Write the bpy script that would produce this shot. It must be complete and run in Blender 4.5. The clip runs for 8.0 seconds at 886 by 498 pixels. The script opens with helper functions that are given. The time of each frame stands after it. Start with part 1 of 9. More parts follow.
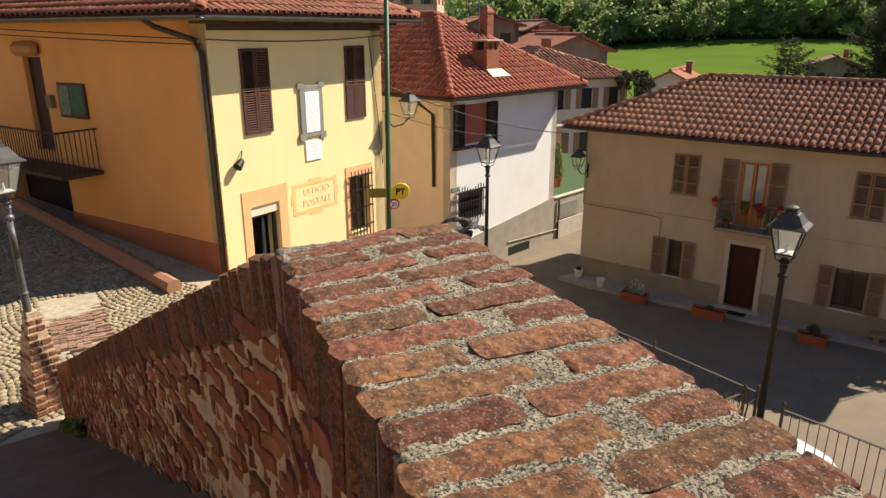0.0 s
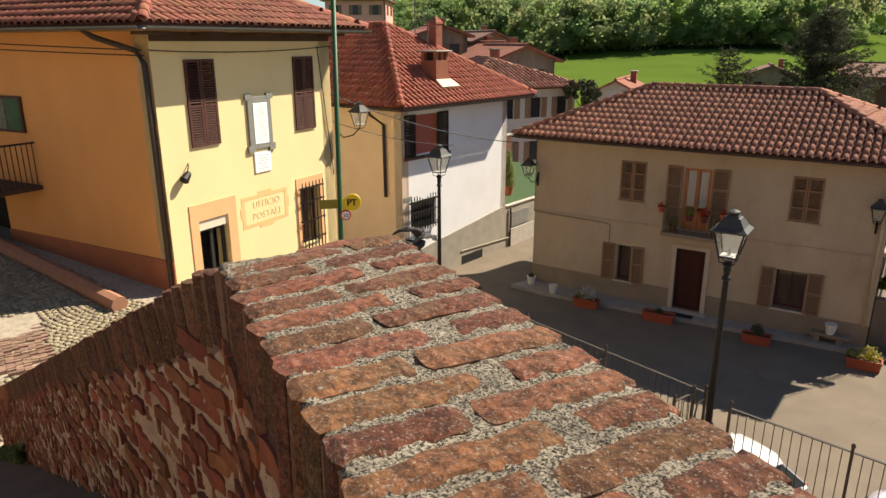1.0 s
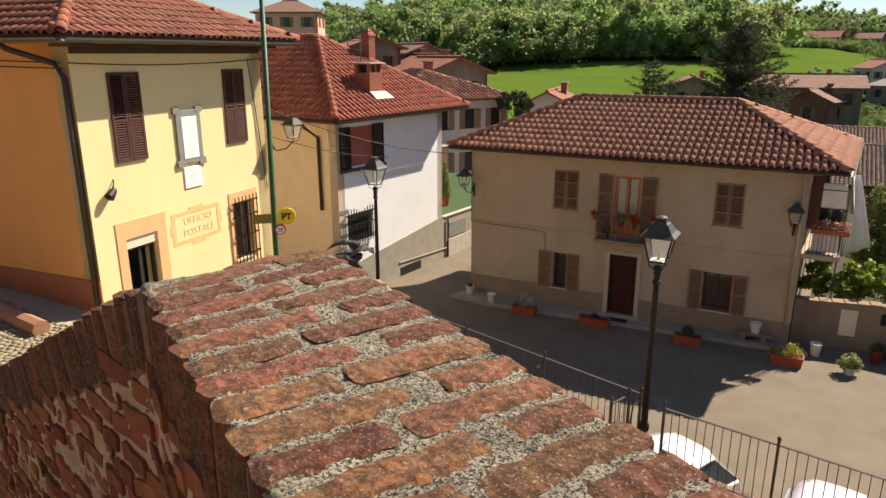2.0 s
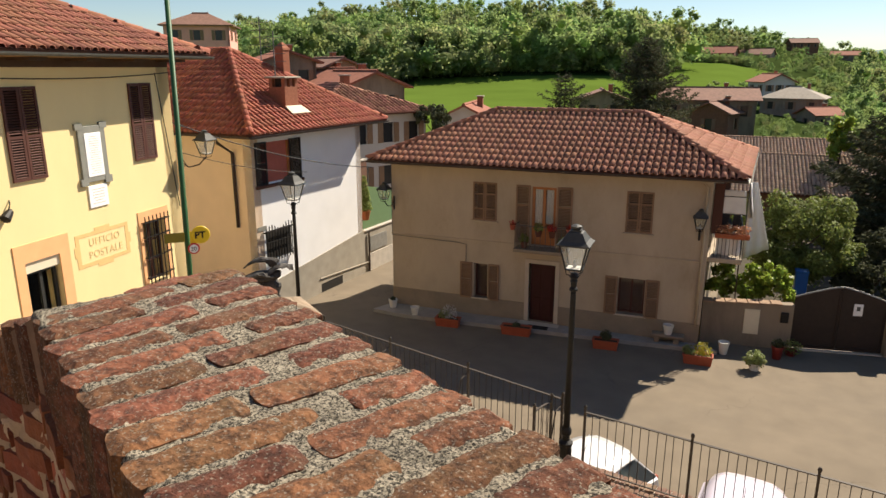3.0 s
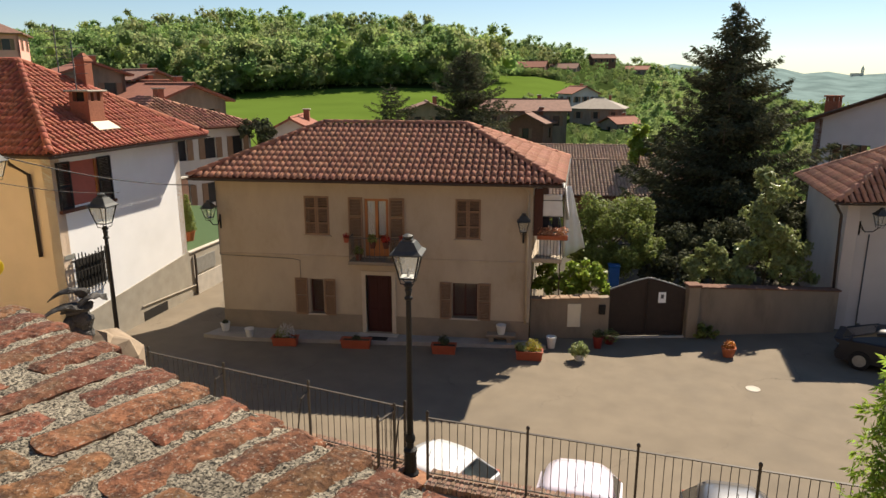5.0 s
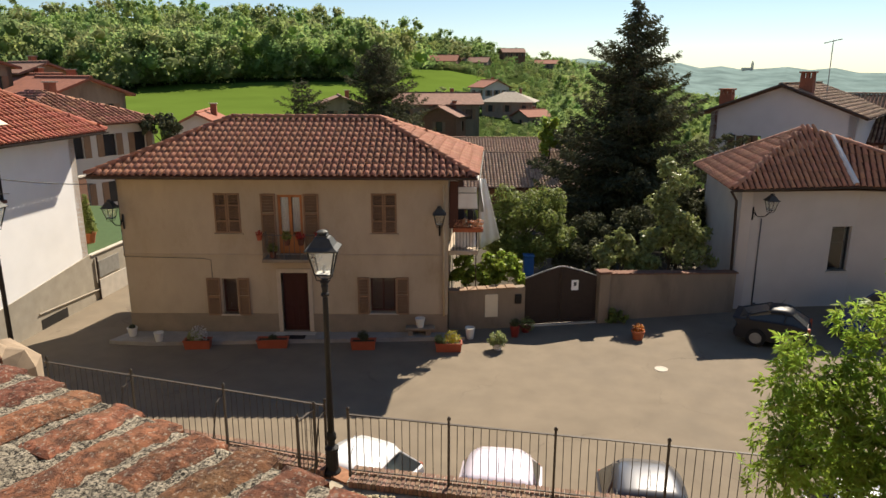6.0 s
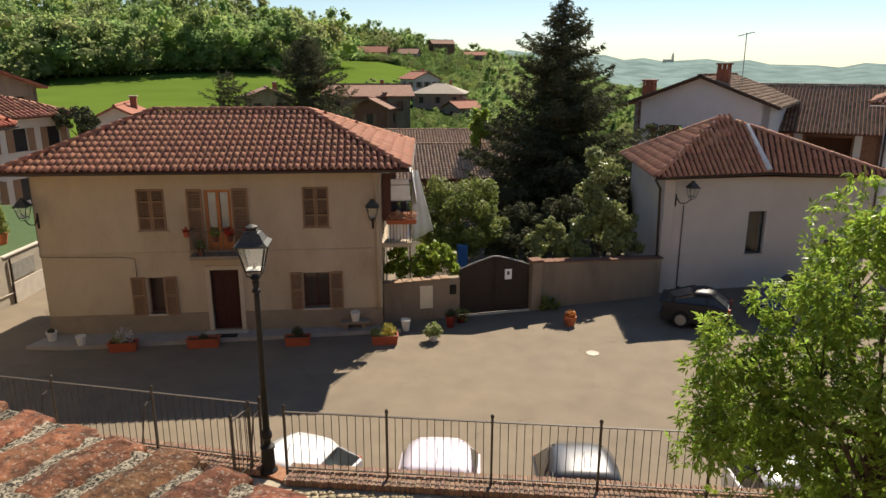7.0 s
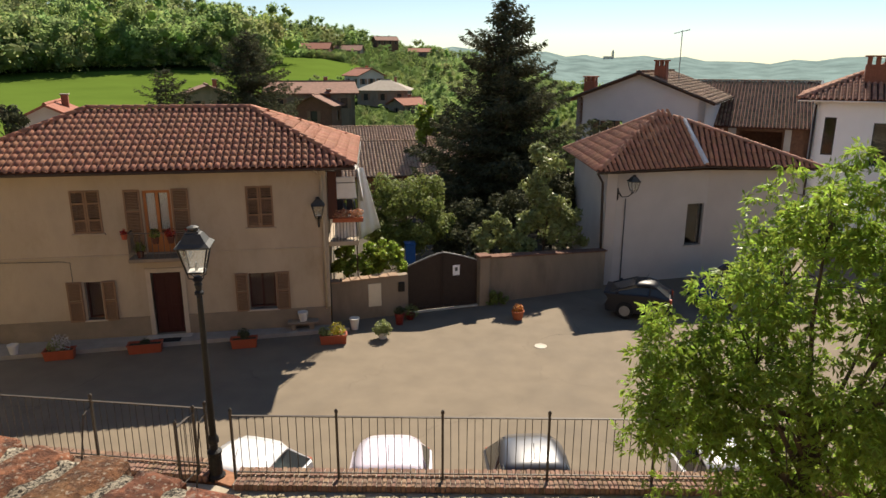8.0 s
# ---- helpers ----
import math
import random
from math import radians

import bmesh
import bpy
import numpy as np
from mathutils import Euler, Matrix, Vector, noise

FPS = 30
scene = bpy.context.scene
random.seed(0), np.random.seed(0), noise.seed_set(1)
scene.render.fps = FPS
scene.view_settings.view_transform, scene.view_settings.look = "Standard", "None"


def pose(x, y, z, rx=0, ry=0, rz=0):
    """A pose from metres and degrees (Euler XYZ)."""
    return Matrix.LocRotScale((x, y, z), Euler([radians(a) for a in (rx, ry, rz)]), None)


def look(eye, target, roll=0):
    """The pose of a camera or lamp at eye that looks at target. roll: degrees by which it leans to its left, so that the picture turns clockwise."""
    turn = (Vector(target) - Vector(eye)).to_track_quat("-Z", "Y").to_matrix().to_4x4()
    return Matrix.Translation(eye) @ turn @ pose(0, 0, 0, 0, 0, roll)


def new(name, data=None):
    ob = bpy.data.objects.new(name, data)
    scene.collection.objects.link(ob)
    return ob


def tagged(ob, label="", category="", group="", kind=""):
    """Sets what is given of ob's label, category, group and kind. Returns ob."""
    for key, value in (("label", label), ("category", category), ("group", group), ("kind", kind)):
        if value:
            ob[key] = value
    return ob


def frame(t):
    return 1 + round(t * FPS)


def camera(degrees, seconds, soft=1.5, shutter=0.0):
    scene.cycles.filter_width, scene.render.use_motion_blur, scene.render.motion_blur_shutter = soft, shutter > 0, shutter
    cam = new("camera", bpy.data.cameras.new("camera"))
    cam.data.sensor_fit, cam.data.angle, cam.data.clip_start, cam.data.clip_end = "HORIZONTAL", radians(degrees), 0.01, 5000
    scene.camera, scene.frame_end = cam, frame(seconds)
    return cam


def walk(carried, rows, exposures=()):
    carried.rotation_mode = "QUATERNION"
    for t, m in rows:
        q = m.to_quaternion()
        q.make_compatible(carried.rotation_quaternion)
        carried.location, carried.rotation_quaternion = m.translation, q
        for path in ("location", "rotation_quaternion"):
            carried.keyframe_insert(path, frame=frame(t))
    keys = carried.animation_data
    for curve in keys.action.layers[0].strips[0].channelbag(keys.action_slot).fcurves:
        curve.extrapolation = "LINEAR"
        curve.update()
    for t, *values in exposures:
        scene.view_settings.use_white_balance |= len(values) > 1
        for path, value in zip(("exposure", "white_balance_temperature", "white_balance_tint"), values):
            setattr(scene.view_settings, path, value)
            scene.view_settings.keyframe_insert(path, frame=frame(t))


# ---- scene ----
# exposure (seconds, stops)
EXPOSURE = [(0.0, 0.95), (8.0, 0.95)]

# camera and its walk
cam = camera(65.88, 8.0)
PATH = [  # seconds, eye, pitch, lean, yaw
    (0, -0.091, -0.038, 8.588, 72.37, 0.09, 37.76),
    (0.5, -0.084, -0.035, 8.590, 72.81, 0.11, 35.92),
    (1, -0.077, -0.030, 8.591, 73.17, 0.11, 33.71),
    (2.5, -0.048, -0.015, 8.596, 74.65, 0.07, 25.15),
    (3, -0.036, -0.009, 8.597, 75.19, 0.02, 21.66),
    (3.5, -0.025, -0.005, 8.598, 75.63, 0.03, 18.39),
    (4, -0.011, -0.003, 8.600, 76.02, -0.02, 14.70),
    (4.5, 0.000, -0.000, 8.600, 76.34, -0.02, 11.21),
    (6, 0.028, 0.022, 8.587, 75.71, -0.07, 0.47),
    (6.5, 0.036, 0.024, 8.584, 75.32, -0.09, -2.47),
    (7, 0.044, 0.023, 8.582, 75.05, -0.09, -5.20),
    (7.5, 0.053, 0.021, 8.581, 74.89, -0.07, -7.47),
    (8, 0.062, 0.018, 8.580, 74.80, -0.08, -9.70),
]
walk(cam, [(r[0], pose(*r[1:])) for r in PATH], exposures=EXPOSURE)

# ---- world and sun ----
SUN_TO = Vector((2.63, 5.03, 5.5)).normalized()
world = bpy.data.worlds.new("sky")
scene.world = world
world.use_nodes = True
wn = world.node_tree.nodes
sky = wn.new("ShaderNodeTexSky")
sky.sky_type, sky.sun_disc = "NISHITA", False
sky.sun_elevation = math.asin(SUN_TO.z)
sky.sun_rotation = math.atan2(SUN_TO.x, SUN_TO.y)
sky.altitude, sky.air_density, sky.dust_density, sky.ozone_density = 300, 1.0, 0.06, 2.4
world.node_tree.links.new(sky.outputs[0], wn["Background"].inputs[0])
wn["Background"].inputs[1].default_value = 0.056
sun_data = bpy.data.lights.new("sun", "SUN")
sun_data.energy, sun_data.angle, sun_data.color = 5.0, radians(0.53), (1.0, 0.88, 0.72)
sun = new("sun", sun_data)
sun.matrix_world = look(SUN_TO * 100, (0, 0, 0))


# ---- helpers ----
def mat(name, col, rough=0.85, var=0.25, scale=6.0, bump=0.15, stain=0.0, stain_col=(0.1, 0.08, 0.06), stain_scale=0.7,
        metal=0.0, piece=0.0, island=0.0, fine=60.0, spec=0.3, streak=1.0):
    """A surface with grain, broad variation, optional stains and a change of tone from piece to piece."""
    m = bpy.data.materials.new(name)
    m.use_nodes = True
    nt = m.node_tree
    nd, ln = nt.nodes, nt.links
    b = nd["Principled BSDF"]
    b.inputs["Roughness"].default_value, b.inputs["Metallic"].default_value = rough, metal
    b.inputs["Specular IOR Level"].default_value = spec
    geo = nd.new("ShaderNodeNewGeometry")
    mp = nd.new("ShaderNodeMapping")
    mp.inputs["Scale"].default_value = (1, 1, streak)
    ln.new(geo.outputs["Position"], mp.inputs[0])
    n1 = nd.new("ShaderNodeTexNoise")
    n1.inputs["Scale"].default_value, n1.inputs["Detail"].default_value = scale, 6
    ln.new(mp.outputs[0], n1.inputs[0])
    n2 = nd.new("ShaderNodeTexNoise")
    n2.inputs["Scale"].default_value, n2.inputs["Detail"].default_value = fine, 4
    ln.new(mp.outputs[0], n2.inputs[0])
    mix = nd.new("ShaderNodeMix")
    mix.data_type = "RGBA"
    lo = tuple(max(0.0, c * (1 - var)) for c in col) + (1,)
    hi = tuple(min(1.0, c * (1 + var)) for c in col) + (1,)
    mix.inputs["A"].default_value, mix.inputs["B"].default_value = lo, hi
    ad = nd.new("ShaderNodeMath")
    ad.operation = "MULTIPLY_ADD"
    ad.inputs[1].default_value = 0.35
    ln.new(n2.outputs[0], ad.inputs[0])
    mu = nd.new("ShaderNodeMath")
    mu.operation = "MULTIPLY_ADD"
    mu.inputs[1].default_value, mu.inputs[2].default_value = 1.7, -0.5
    ln.new(n1.outputs[0], mu.inputs[0])
    ln.new(mu.outputs[0], ad.inputs[2])
    ln.new(ad.outputs[0], mix.inputs["Factor"])
    out = mix.outputs["Result"]
    if piece or island:
        rnd = nd.new("ShaderNodeObjectInfo").outputs["Random"] if piece else geo.outputs["Random Per Island"]
        k = piece or island
        hsv = nd.new("ShaderNodeHueSaturation")
        mr = nd.new("ShaderNodeMapRange")
        mr.inputs["To Min"].default_value, mr.inputs["To Max"].default_value = 1 - k, 1 + k * 0.7
        ln.new(rnd, mr.inputs[0])
        ln.new(mr.outputs[0], hsv.inputs["Value"])
        h2 = nd.new("ShaderNodeMath")
        h2.operation = "MULTIPLY_ADD"
        h2.inputs[1].default_value, h2.inputs[2].default_value = k * 0.08, 0.5 - k * 0.04
        fr = nd.new("ShaderNodeMath")
        fr.operation = "FRACT"
        f2 = nd.new("ShaderNodeMath")
        f2.operation = "MULTIPLY"
        f2.inputs[1].default_value = 7.3
        ln.new(rnd, f2.inputs[0])
        ln.new(f2.outputs[0], fr.inputs[0])
        ln.new(fr.outputs[0], h2.inputs[0])
        ln.new(h2.outputs[0], hsv.inputs["Hue"])
        ln.new(out, hsv.inputs["Color"])
        out = hsv.outputs[0]
    if stain:
        n3 = nd.new("ShaderNodeTexNoise")
        n3.inputs["Scale"].default_value, n3.inputs["Detail"].default_value = stain_scale, 8
        n3.inputs["Roughness"].default_value = 0.65
        ln.new(mp.outputs[0], n3.inputs[0])
        rp = nd.new("ShaderNodeMapRange")
        rp.inputs["From Min"].default_value, rp.inputs["From Max"].default_value = 0.5, 0.72
        rp.inputs["To Max"].default_value = stain
        ln.new(n3.outputs[0], rp.inputs[0])
        mx = nd.new("ShaderNodeMix")
        mx.data_type = "RGBA"
        mx.inputs["B"].default_value = stain_col + (1,)
        ln.new(rp.outputs[0], mx.inputs["Factor"])
        ln.new(out, mx.inputs["A"])
        out = mx.outputs["Result"]
    ln.new(out, b.inputs["Base Color"])
    if bump:
        bp = nd.new("ShaderNodeBump")
        bp.inputs["Strength"].default_value, bp.inputs["Distance"].default_value = bump, 0.02
        ln.new(ad.outputs[0], bp.inputs["Height"])
        ln.new(bp.outputs[0], b.inputs["Normal"])
    return m


def leaf_mat(name, col, k=0.45, trans=0.35, gloss=0.45, broad=0.9, patchy=False):
    """Foliage: tone by leaf, some light through the blade."""
    m = bpy.data.materials.new(name)
    m.use_nodes = True
    nd, ln = m.node_tree.nodes, m.node_tree.links
    b = nd["Principled BSDF"]
    b.inputs["Roughness"].default_value = gloss
    b.inputs["Specular IOR Level"].default_value = 0.25
    geo = nd.new("ShaderNodeNewGeometry")
    nz = nd.new("ShaderNodeTexNoise")
    nz.inputs["Scale"].default_value = broad
    ln.new(geo.outputs["Position"], nz.inputs[0])
    ad = nd.new("ShaderNodeMath")
    ad.operation = "ADD"
    if patchy:
        # whole crowns differ, leaves little
        ad.operation = "MULTIPLY_ADD"
        ad.inputs[1].default_value = 0.18
        n2 = nd.new("ShaderNodeTexNoise")
        n2.inputs["Scale"].default_value = broad * 1.7
        sh = nd.new("ShaderNodeVectorMath")
        sh.inputs[1].default_value = (91, 37, 13)
        ln.new(geo.outputs["Position"], sh.inputs[0])
        ln.new(sh.outputs[0], n2.inputs[0])
        ln.new(geo.outputs["Random Per Island"], ad.inputs[0])
        ln.new(n2.outputs[0], ad.inputs[2])
    else:
        ln.new(geo.outputs["Random Per Island"], ad.inputs[0])
        ln.new(nz.outputs[0], ad.inputs[1])
    mr = nd.new("ShaderNodeMapRange")
    mr.inputs["From Min"].default_value, mr.inputs["From Max"].default_value = (0.35, 1.0) if patchy else (0.2, 1.6)
    mr.inputs["To Min"].default_value, mr.inputs["To Max"].default_value = 1 - k, 1 + k
    ln.new(ad.outputs[0], mr.inputs[0])
    hs = nd.new("ShaderNodeHueSaturation")
    hs.inputs["Color"].default_value = col + (1,)
    ln.new(mr.outputs[0], hs.inputs["Value"])
    hm = nd.new("ShaderNodeMapRange")
    hm.inputs["To Min"].default_value, hm.inputs["To Max"].default_value = (0.470, 0.532) if patchy else (0.478, 0.515)
    if patchy:
        hm.inputs["From Min"].default_value, hm.inputs["From Max"].default_value = 0.3, 0.7
    ln.new(nz.outputs[0] if patchy else geo.outputs["Random Per Island"], hm.inputs[0])
    ln.new(hm.outputs[0], hs.inputs["Hue"])
    ln.new(hs.outputs[0], b.inputs["Base Color"])
    tr = nd.new("ShaderNodeBsdfTranslucent")
    ln.new(hs.outputs[0], tr.inputs[0])
    ms = nd.new("ShaderNodeMixShader")
    ms.inputs[0].default_value = trans
    ln.new(b.outputs[0], ms.inputs[1])
    ln.new(tr.outputs[0], ms.inputs[2])
    ln.new(ms.outputs[0], nd["Material Output"].inputs[0])
    return m


def thin_glass(name, gloss=0.04, tint=(0.95, 0.97, 0.95), film=0.16):
    """Old flat lantern glass: mostly clear, a little mirror, a milky part that scatters."""
    m = bpy.data.materials.new(name)
    m.use_nodes = True
    nd, ln = m.node_tree.nodes, m.node_tree.links
    tr, gl, mx = nd.new("ShaderNodeBsdfTransparent"), nd.new("ShaderNodeBsdfGlossy"), nd.new("ShaderNodeMixShader")
    du, m2 = nd.new("ShaderNodeBsdfTranslucent"), nd.new("ShaderNodeMixShader")
    du.inputs[0].default_value = (0.75, 0.74, 0.70, 1)
    tr.inputs[0].default_value = tint + (1,)
    gl.inputs["Roughness"].default_value = 0.15
    mx.inputs[0].default_value, m2.inputs[0].default_value = gloss, film
    ln.new(tr.outputs[0], mx.inputs[1])
    ln.new(gl.outputs[0], mx.inputs[2])
    ln.new(mx.outputs[0], m2.inputs[1])
    ln.new(du.outputs[0], m2.inputs[2])
    ln.new(m2.outputs[0], nd["Material Output"].inputs[0])
    return m


def glass_mat(name, tint=(0.9, 0.95, 0.95), rough=0.02):
    m = bpy.data.materials.new(name)
    m.use_nodes = True
    b = m.node_tree.nodes["Principled BSDF"]
    b.inputs["Base Color"].default_value = tint + (1,)
    b.inputs["Roughness"].default_value = rough
    b.inputs["Transmission Weight"].default_value = 1.0
    b.inputs["IOR"].default_value = 1.45
    return m


def thing(name, label, category, group="", kind="", at=(0, 0, 0)):
    ob = new(name)
    ob.location = at
    ob.empty_display_size = 0.2
    return tagged(ob, label, category, group, kind)


def mesh_of(bm, material, name, smooth=False):
    me = bpy.data.meshes.new(name)
    bm.to_mesh(me)
    bm.free()
    me.materials.append(material)
    if smooth:
        me.polygons.foreach_set("use_smooth", [True] * len(me.polygons))
    return me


def part(name, bm, material, parent, label="", smooth=False):
    ob = new(name, mesh_of(bm, material, name, smooth))
    if parent is not None:
        ob.parent = parent
        ob.matrix_parent_inverse = Matrix.Translation(-parent_origin(parent))
    if label:
        ob["label"] = label
    return ob


def parent_origin(p):
    return Vector(p.location) if p.parent is None else Vector((0, 0, 0))


def arrays(name, verts, faces, material, parent=None, label="", smooth=False):
    """One mesh from arrays of points and of triangles or quads."""
    verts, faces = np.asarray(verts, dtype=np.float32), np.asarray(faces, dtype=np.int32)
    me = bpy.data.meshes.new(name)
    me.vertices.add(len(verts))
    me.vertices.foreach_set("co", verts.ravel())
    k = faces.shape[1]
    me.loops.add(faces.size)
    me.loops.foreach_set("vertex_index", faces.ravel())
    me.polygons.add(len(faces))
    me.polygons.foreach_set("loop_start", np.arange(0, faces.size, k, dtype=np.int32))
    if smooth:
        me.polygons.foreach_set("use_smooth", np.ones(len(faces), dtype=bool))
    me.update(calc_edges=True)
    me.validate()
    me.materials.append(material)
    ob = new(name, me)
    if parent is not None:
        ob.parent = parent
        ob.matrix_parent_inverse = Matrix.Translation(-parent_origin(parent))
    if label:
        ob["label"] = label
    return ob


def box(bm, x0, x1, y0, y1, z0, z1, m=None, bevel=0.0):
    vs = [bm.verts.new((x, y, z)) for z in (z0, z1) for y in (y0, y1) for x in (x0, x1)]
    fs = [bm.faces.new([vs[i] for i in q]) for q in ((0, 2, 3, 1), (4, 5, 7, 6), (0, 1, 5, 4), (2, 6, 7, 3), (0, 4, 6, 2), (1, 3, 7, 5))]
    if bevel:
        es = list({e for f in fs for e in f.edges})
        r = bmesh.ops.bevel(bm, geom=es, offset=bevel, segments=1, affect="EDGES")
        vs = list({v for f in r["faces"] for v in f.verts} | {v for v in vs if v.is_valid})
    if m is not None:
        bmesh.ops.transform(bm, matrix=m, verts=[v for v in vs if v.is_valid])
    return bm


def lathe(bm, rings, n=12, m=None, cap=True):
    """A turned shape from (radius, height) rings."""
    loops = []
    for r, z in rings:
        loops.append([bm.verts.new((r * math.cos(2 * math.pi * i / n), r * math.sin(2 * math.pi * i / n), z)) for i in range(n)])
    for a, b in zip(loops, loops[1:]):
        for i in range(n):
            bm.faces.new((a[i], a[(i + 1) % n], b[(i + 1) % n], b[i]))
    if cap:
        bm.faces.new(loops[0][::-1])
        bm.faces.new(loops[-1])
    if m is not None:
        bmesh.ops.transform(bm, matrix=m, verts=[v for l in loops for v in l])
    return bm


def tube(bm, pts, r, n=8):
    """A round bar along points."""
    pts = [Vector(p) for p in pts]
    rs = r if isinstance(r, (list, tuple)) else [r] * len(pts)
    loops = []
    for i, p in enumerate(pts):
        d = (pts[min(i + 1, len(pts) - 1)] - pts[max(i - 1, 0)]).normalized()
        a = d.orthogonal().normalized() if abs(d.z) > 0.95 else d.cross(Vector((0, 0, 1))).normalized()
        b = d.cross(a)
        loops.append([bm.verts.new(p + (a * math.cos(2 * math.pi * k / n) + b * math.sin(2 * math.pi * k / n)) * rs[i]) for k in range(n)])
    for u, v in zip(loops, loops[1:]):
        for k in range(n):
            bm.faces.new((u[k], u[(k + 1) % n], v[(k + 1) % n], v[k]))
    bm.faces.new(loops[0][::-1])
    bm.faces.new(loops[-1])
    return bm


def frame_of(p, d):
    """Wall frame: x along d in plan, y into the wall, z up."""
    d = Vector((d[0], d[1], 0)).normalized()
    i = Vector((0, 0, 1)).cross(d)
    return Matrix(((d.x, i.x, 0, p[0]), (d.y, i.y, 0, p[1]), (0, 0, 1, p[2]), (0, 0, 0, 1)))


def wall_mesh(bm, length, z0, z1, t, holes=(), m=None):
    """A wall of thickness t with openings (x0, x1, z0, z1) that go through it."""
    xs = sorted({0.0, length, *[min(max(v, 0), length) for h in holes for v in h[:2]]})
    zs = sorted({z0, z1, *[min(max(v, z0), z1) for h in holes for v in h[2:]]})
    nx, nz = len(xs) - 1, len(zs) - 1

    def full(i, k):
        if not (0 <= i < nx and 0 <= k < nz):
            return False
        cx, cz = (xs[i] + xs[i + 1]) / 2, (zs[k] + zs[k + 1]) / 2
        return not any(h[0] < cx < h[1] and h[2] < cz < h[3] for h in holes)
    cache = {}

    def v(i, j, k):
        if (i, j, k) not in cache:
            cache[i, j, k] = bm.verts.new((xs[i], j * t, zs[k]))
        return cache[i, j, k]
    for i in range(nx):
        for k in range(nz):
            if not full(i, k):
                continue
            bm.faces.new((v(i, 0, k), v(i + 1, 0, k), v(i + 1, 0, k + 1), v(i, 0, k + 1)))
            bm.faces.new((v(i, 1, k), v(i, 1, k + 1), v(i + 1, 1, k + 1), v(i + 1, 1, k)))
            if not full(i - 1, k):
                bm.faces.new((v(i, 0, k), v(i, 0, k + 1), v(i, 1, k + 1), v(i, 1, k)))
            if not full(i + 1, k):
                bm.faces.new((v(i + 1, 0, k), v(i + 1, 1, k), v(i + 1, 1, k + 1), v(i + 1, 0, k + 1)))
            if not full(i, k - 1):
                bm.faces.new((v(i, 0, k), v(i, 1, k), v(i + 1, 1, k), v(i + 1, 0, k)))
            if not full(i, k + 1):
                bm.faces.new((v(i, 0, k + 1), v(i + 1, 0, k + 1), v(i + 1, 1, k + 1), v(i, 1, k + 1)))
    if m is not None:
        bmesh.ops.transform(bm, matrix=m, verts=list(cache.values()))
    return bm


def prism(bm, poly, z0, z1):
    """An upright solid over a plan outline; z1 may be one height or one for each corner."""
    n = len(poly)
    zt = z1 if isinstance(z1, (list, tuple)) else [z1] * n
    a = [bm.verts.new((p[0], p[1], z0)) for p in poly]
    b = [bm.verts.new((p[0], p[1], z)) for p, z in zip(poly, zt)]
    bm.faces.new(a[::-1])
    bm.faces.new(b)
    for i in range(n):
        bm.faces.new((a[i], a[(i + 1) % n], b[(i + 1) % n], b[i]))
    return bm


def slab(bm, pts, t):
    """A plate of thickness t below the outline pts."""
    pts = [Vector(p) for p in pts]
    nrm = (pts[1] - pts[0]).cross(pts[2] - pts[0]).normalized()
    if nrm.z < 0:
        pts, nrm = pts[::-1], -nrm
    a = [bm.verts.new(p) for p in pts]
    b = [bm.verts.new(p - nrm * t) for p in pts]
    bm.faces.new(a)
    bm.faces.new(b[::-1])
    n = len(pts)
    for i in range(n):
        bm.faces.new((a[i], b[i], b[(i + 1) % n], a[(i + 1) % n]))
    return bm


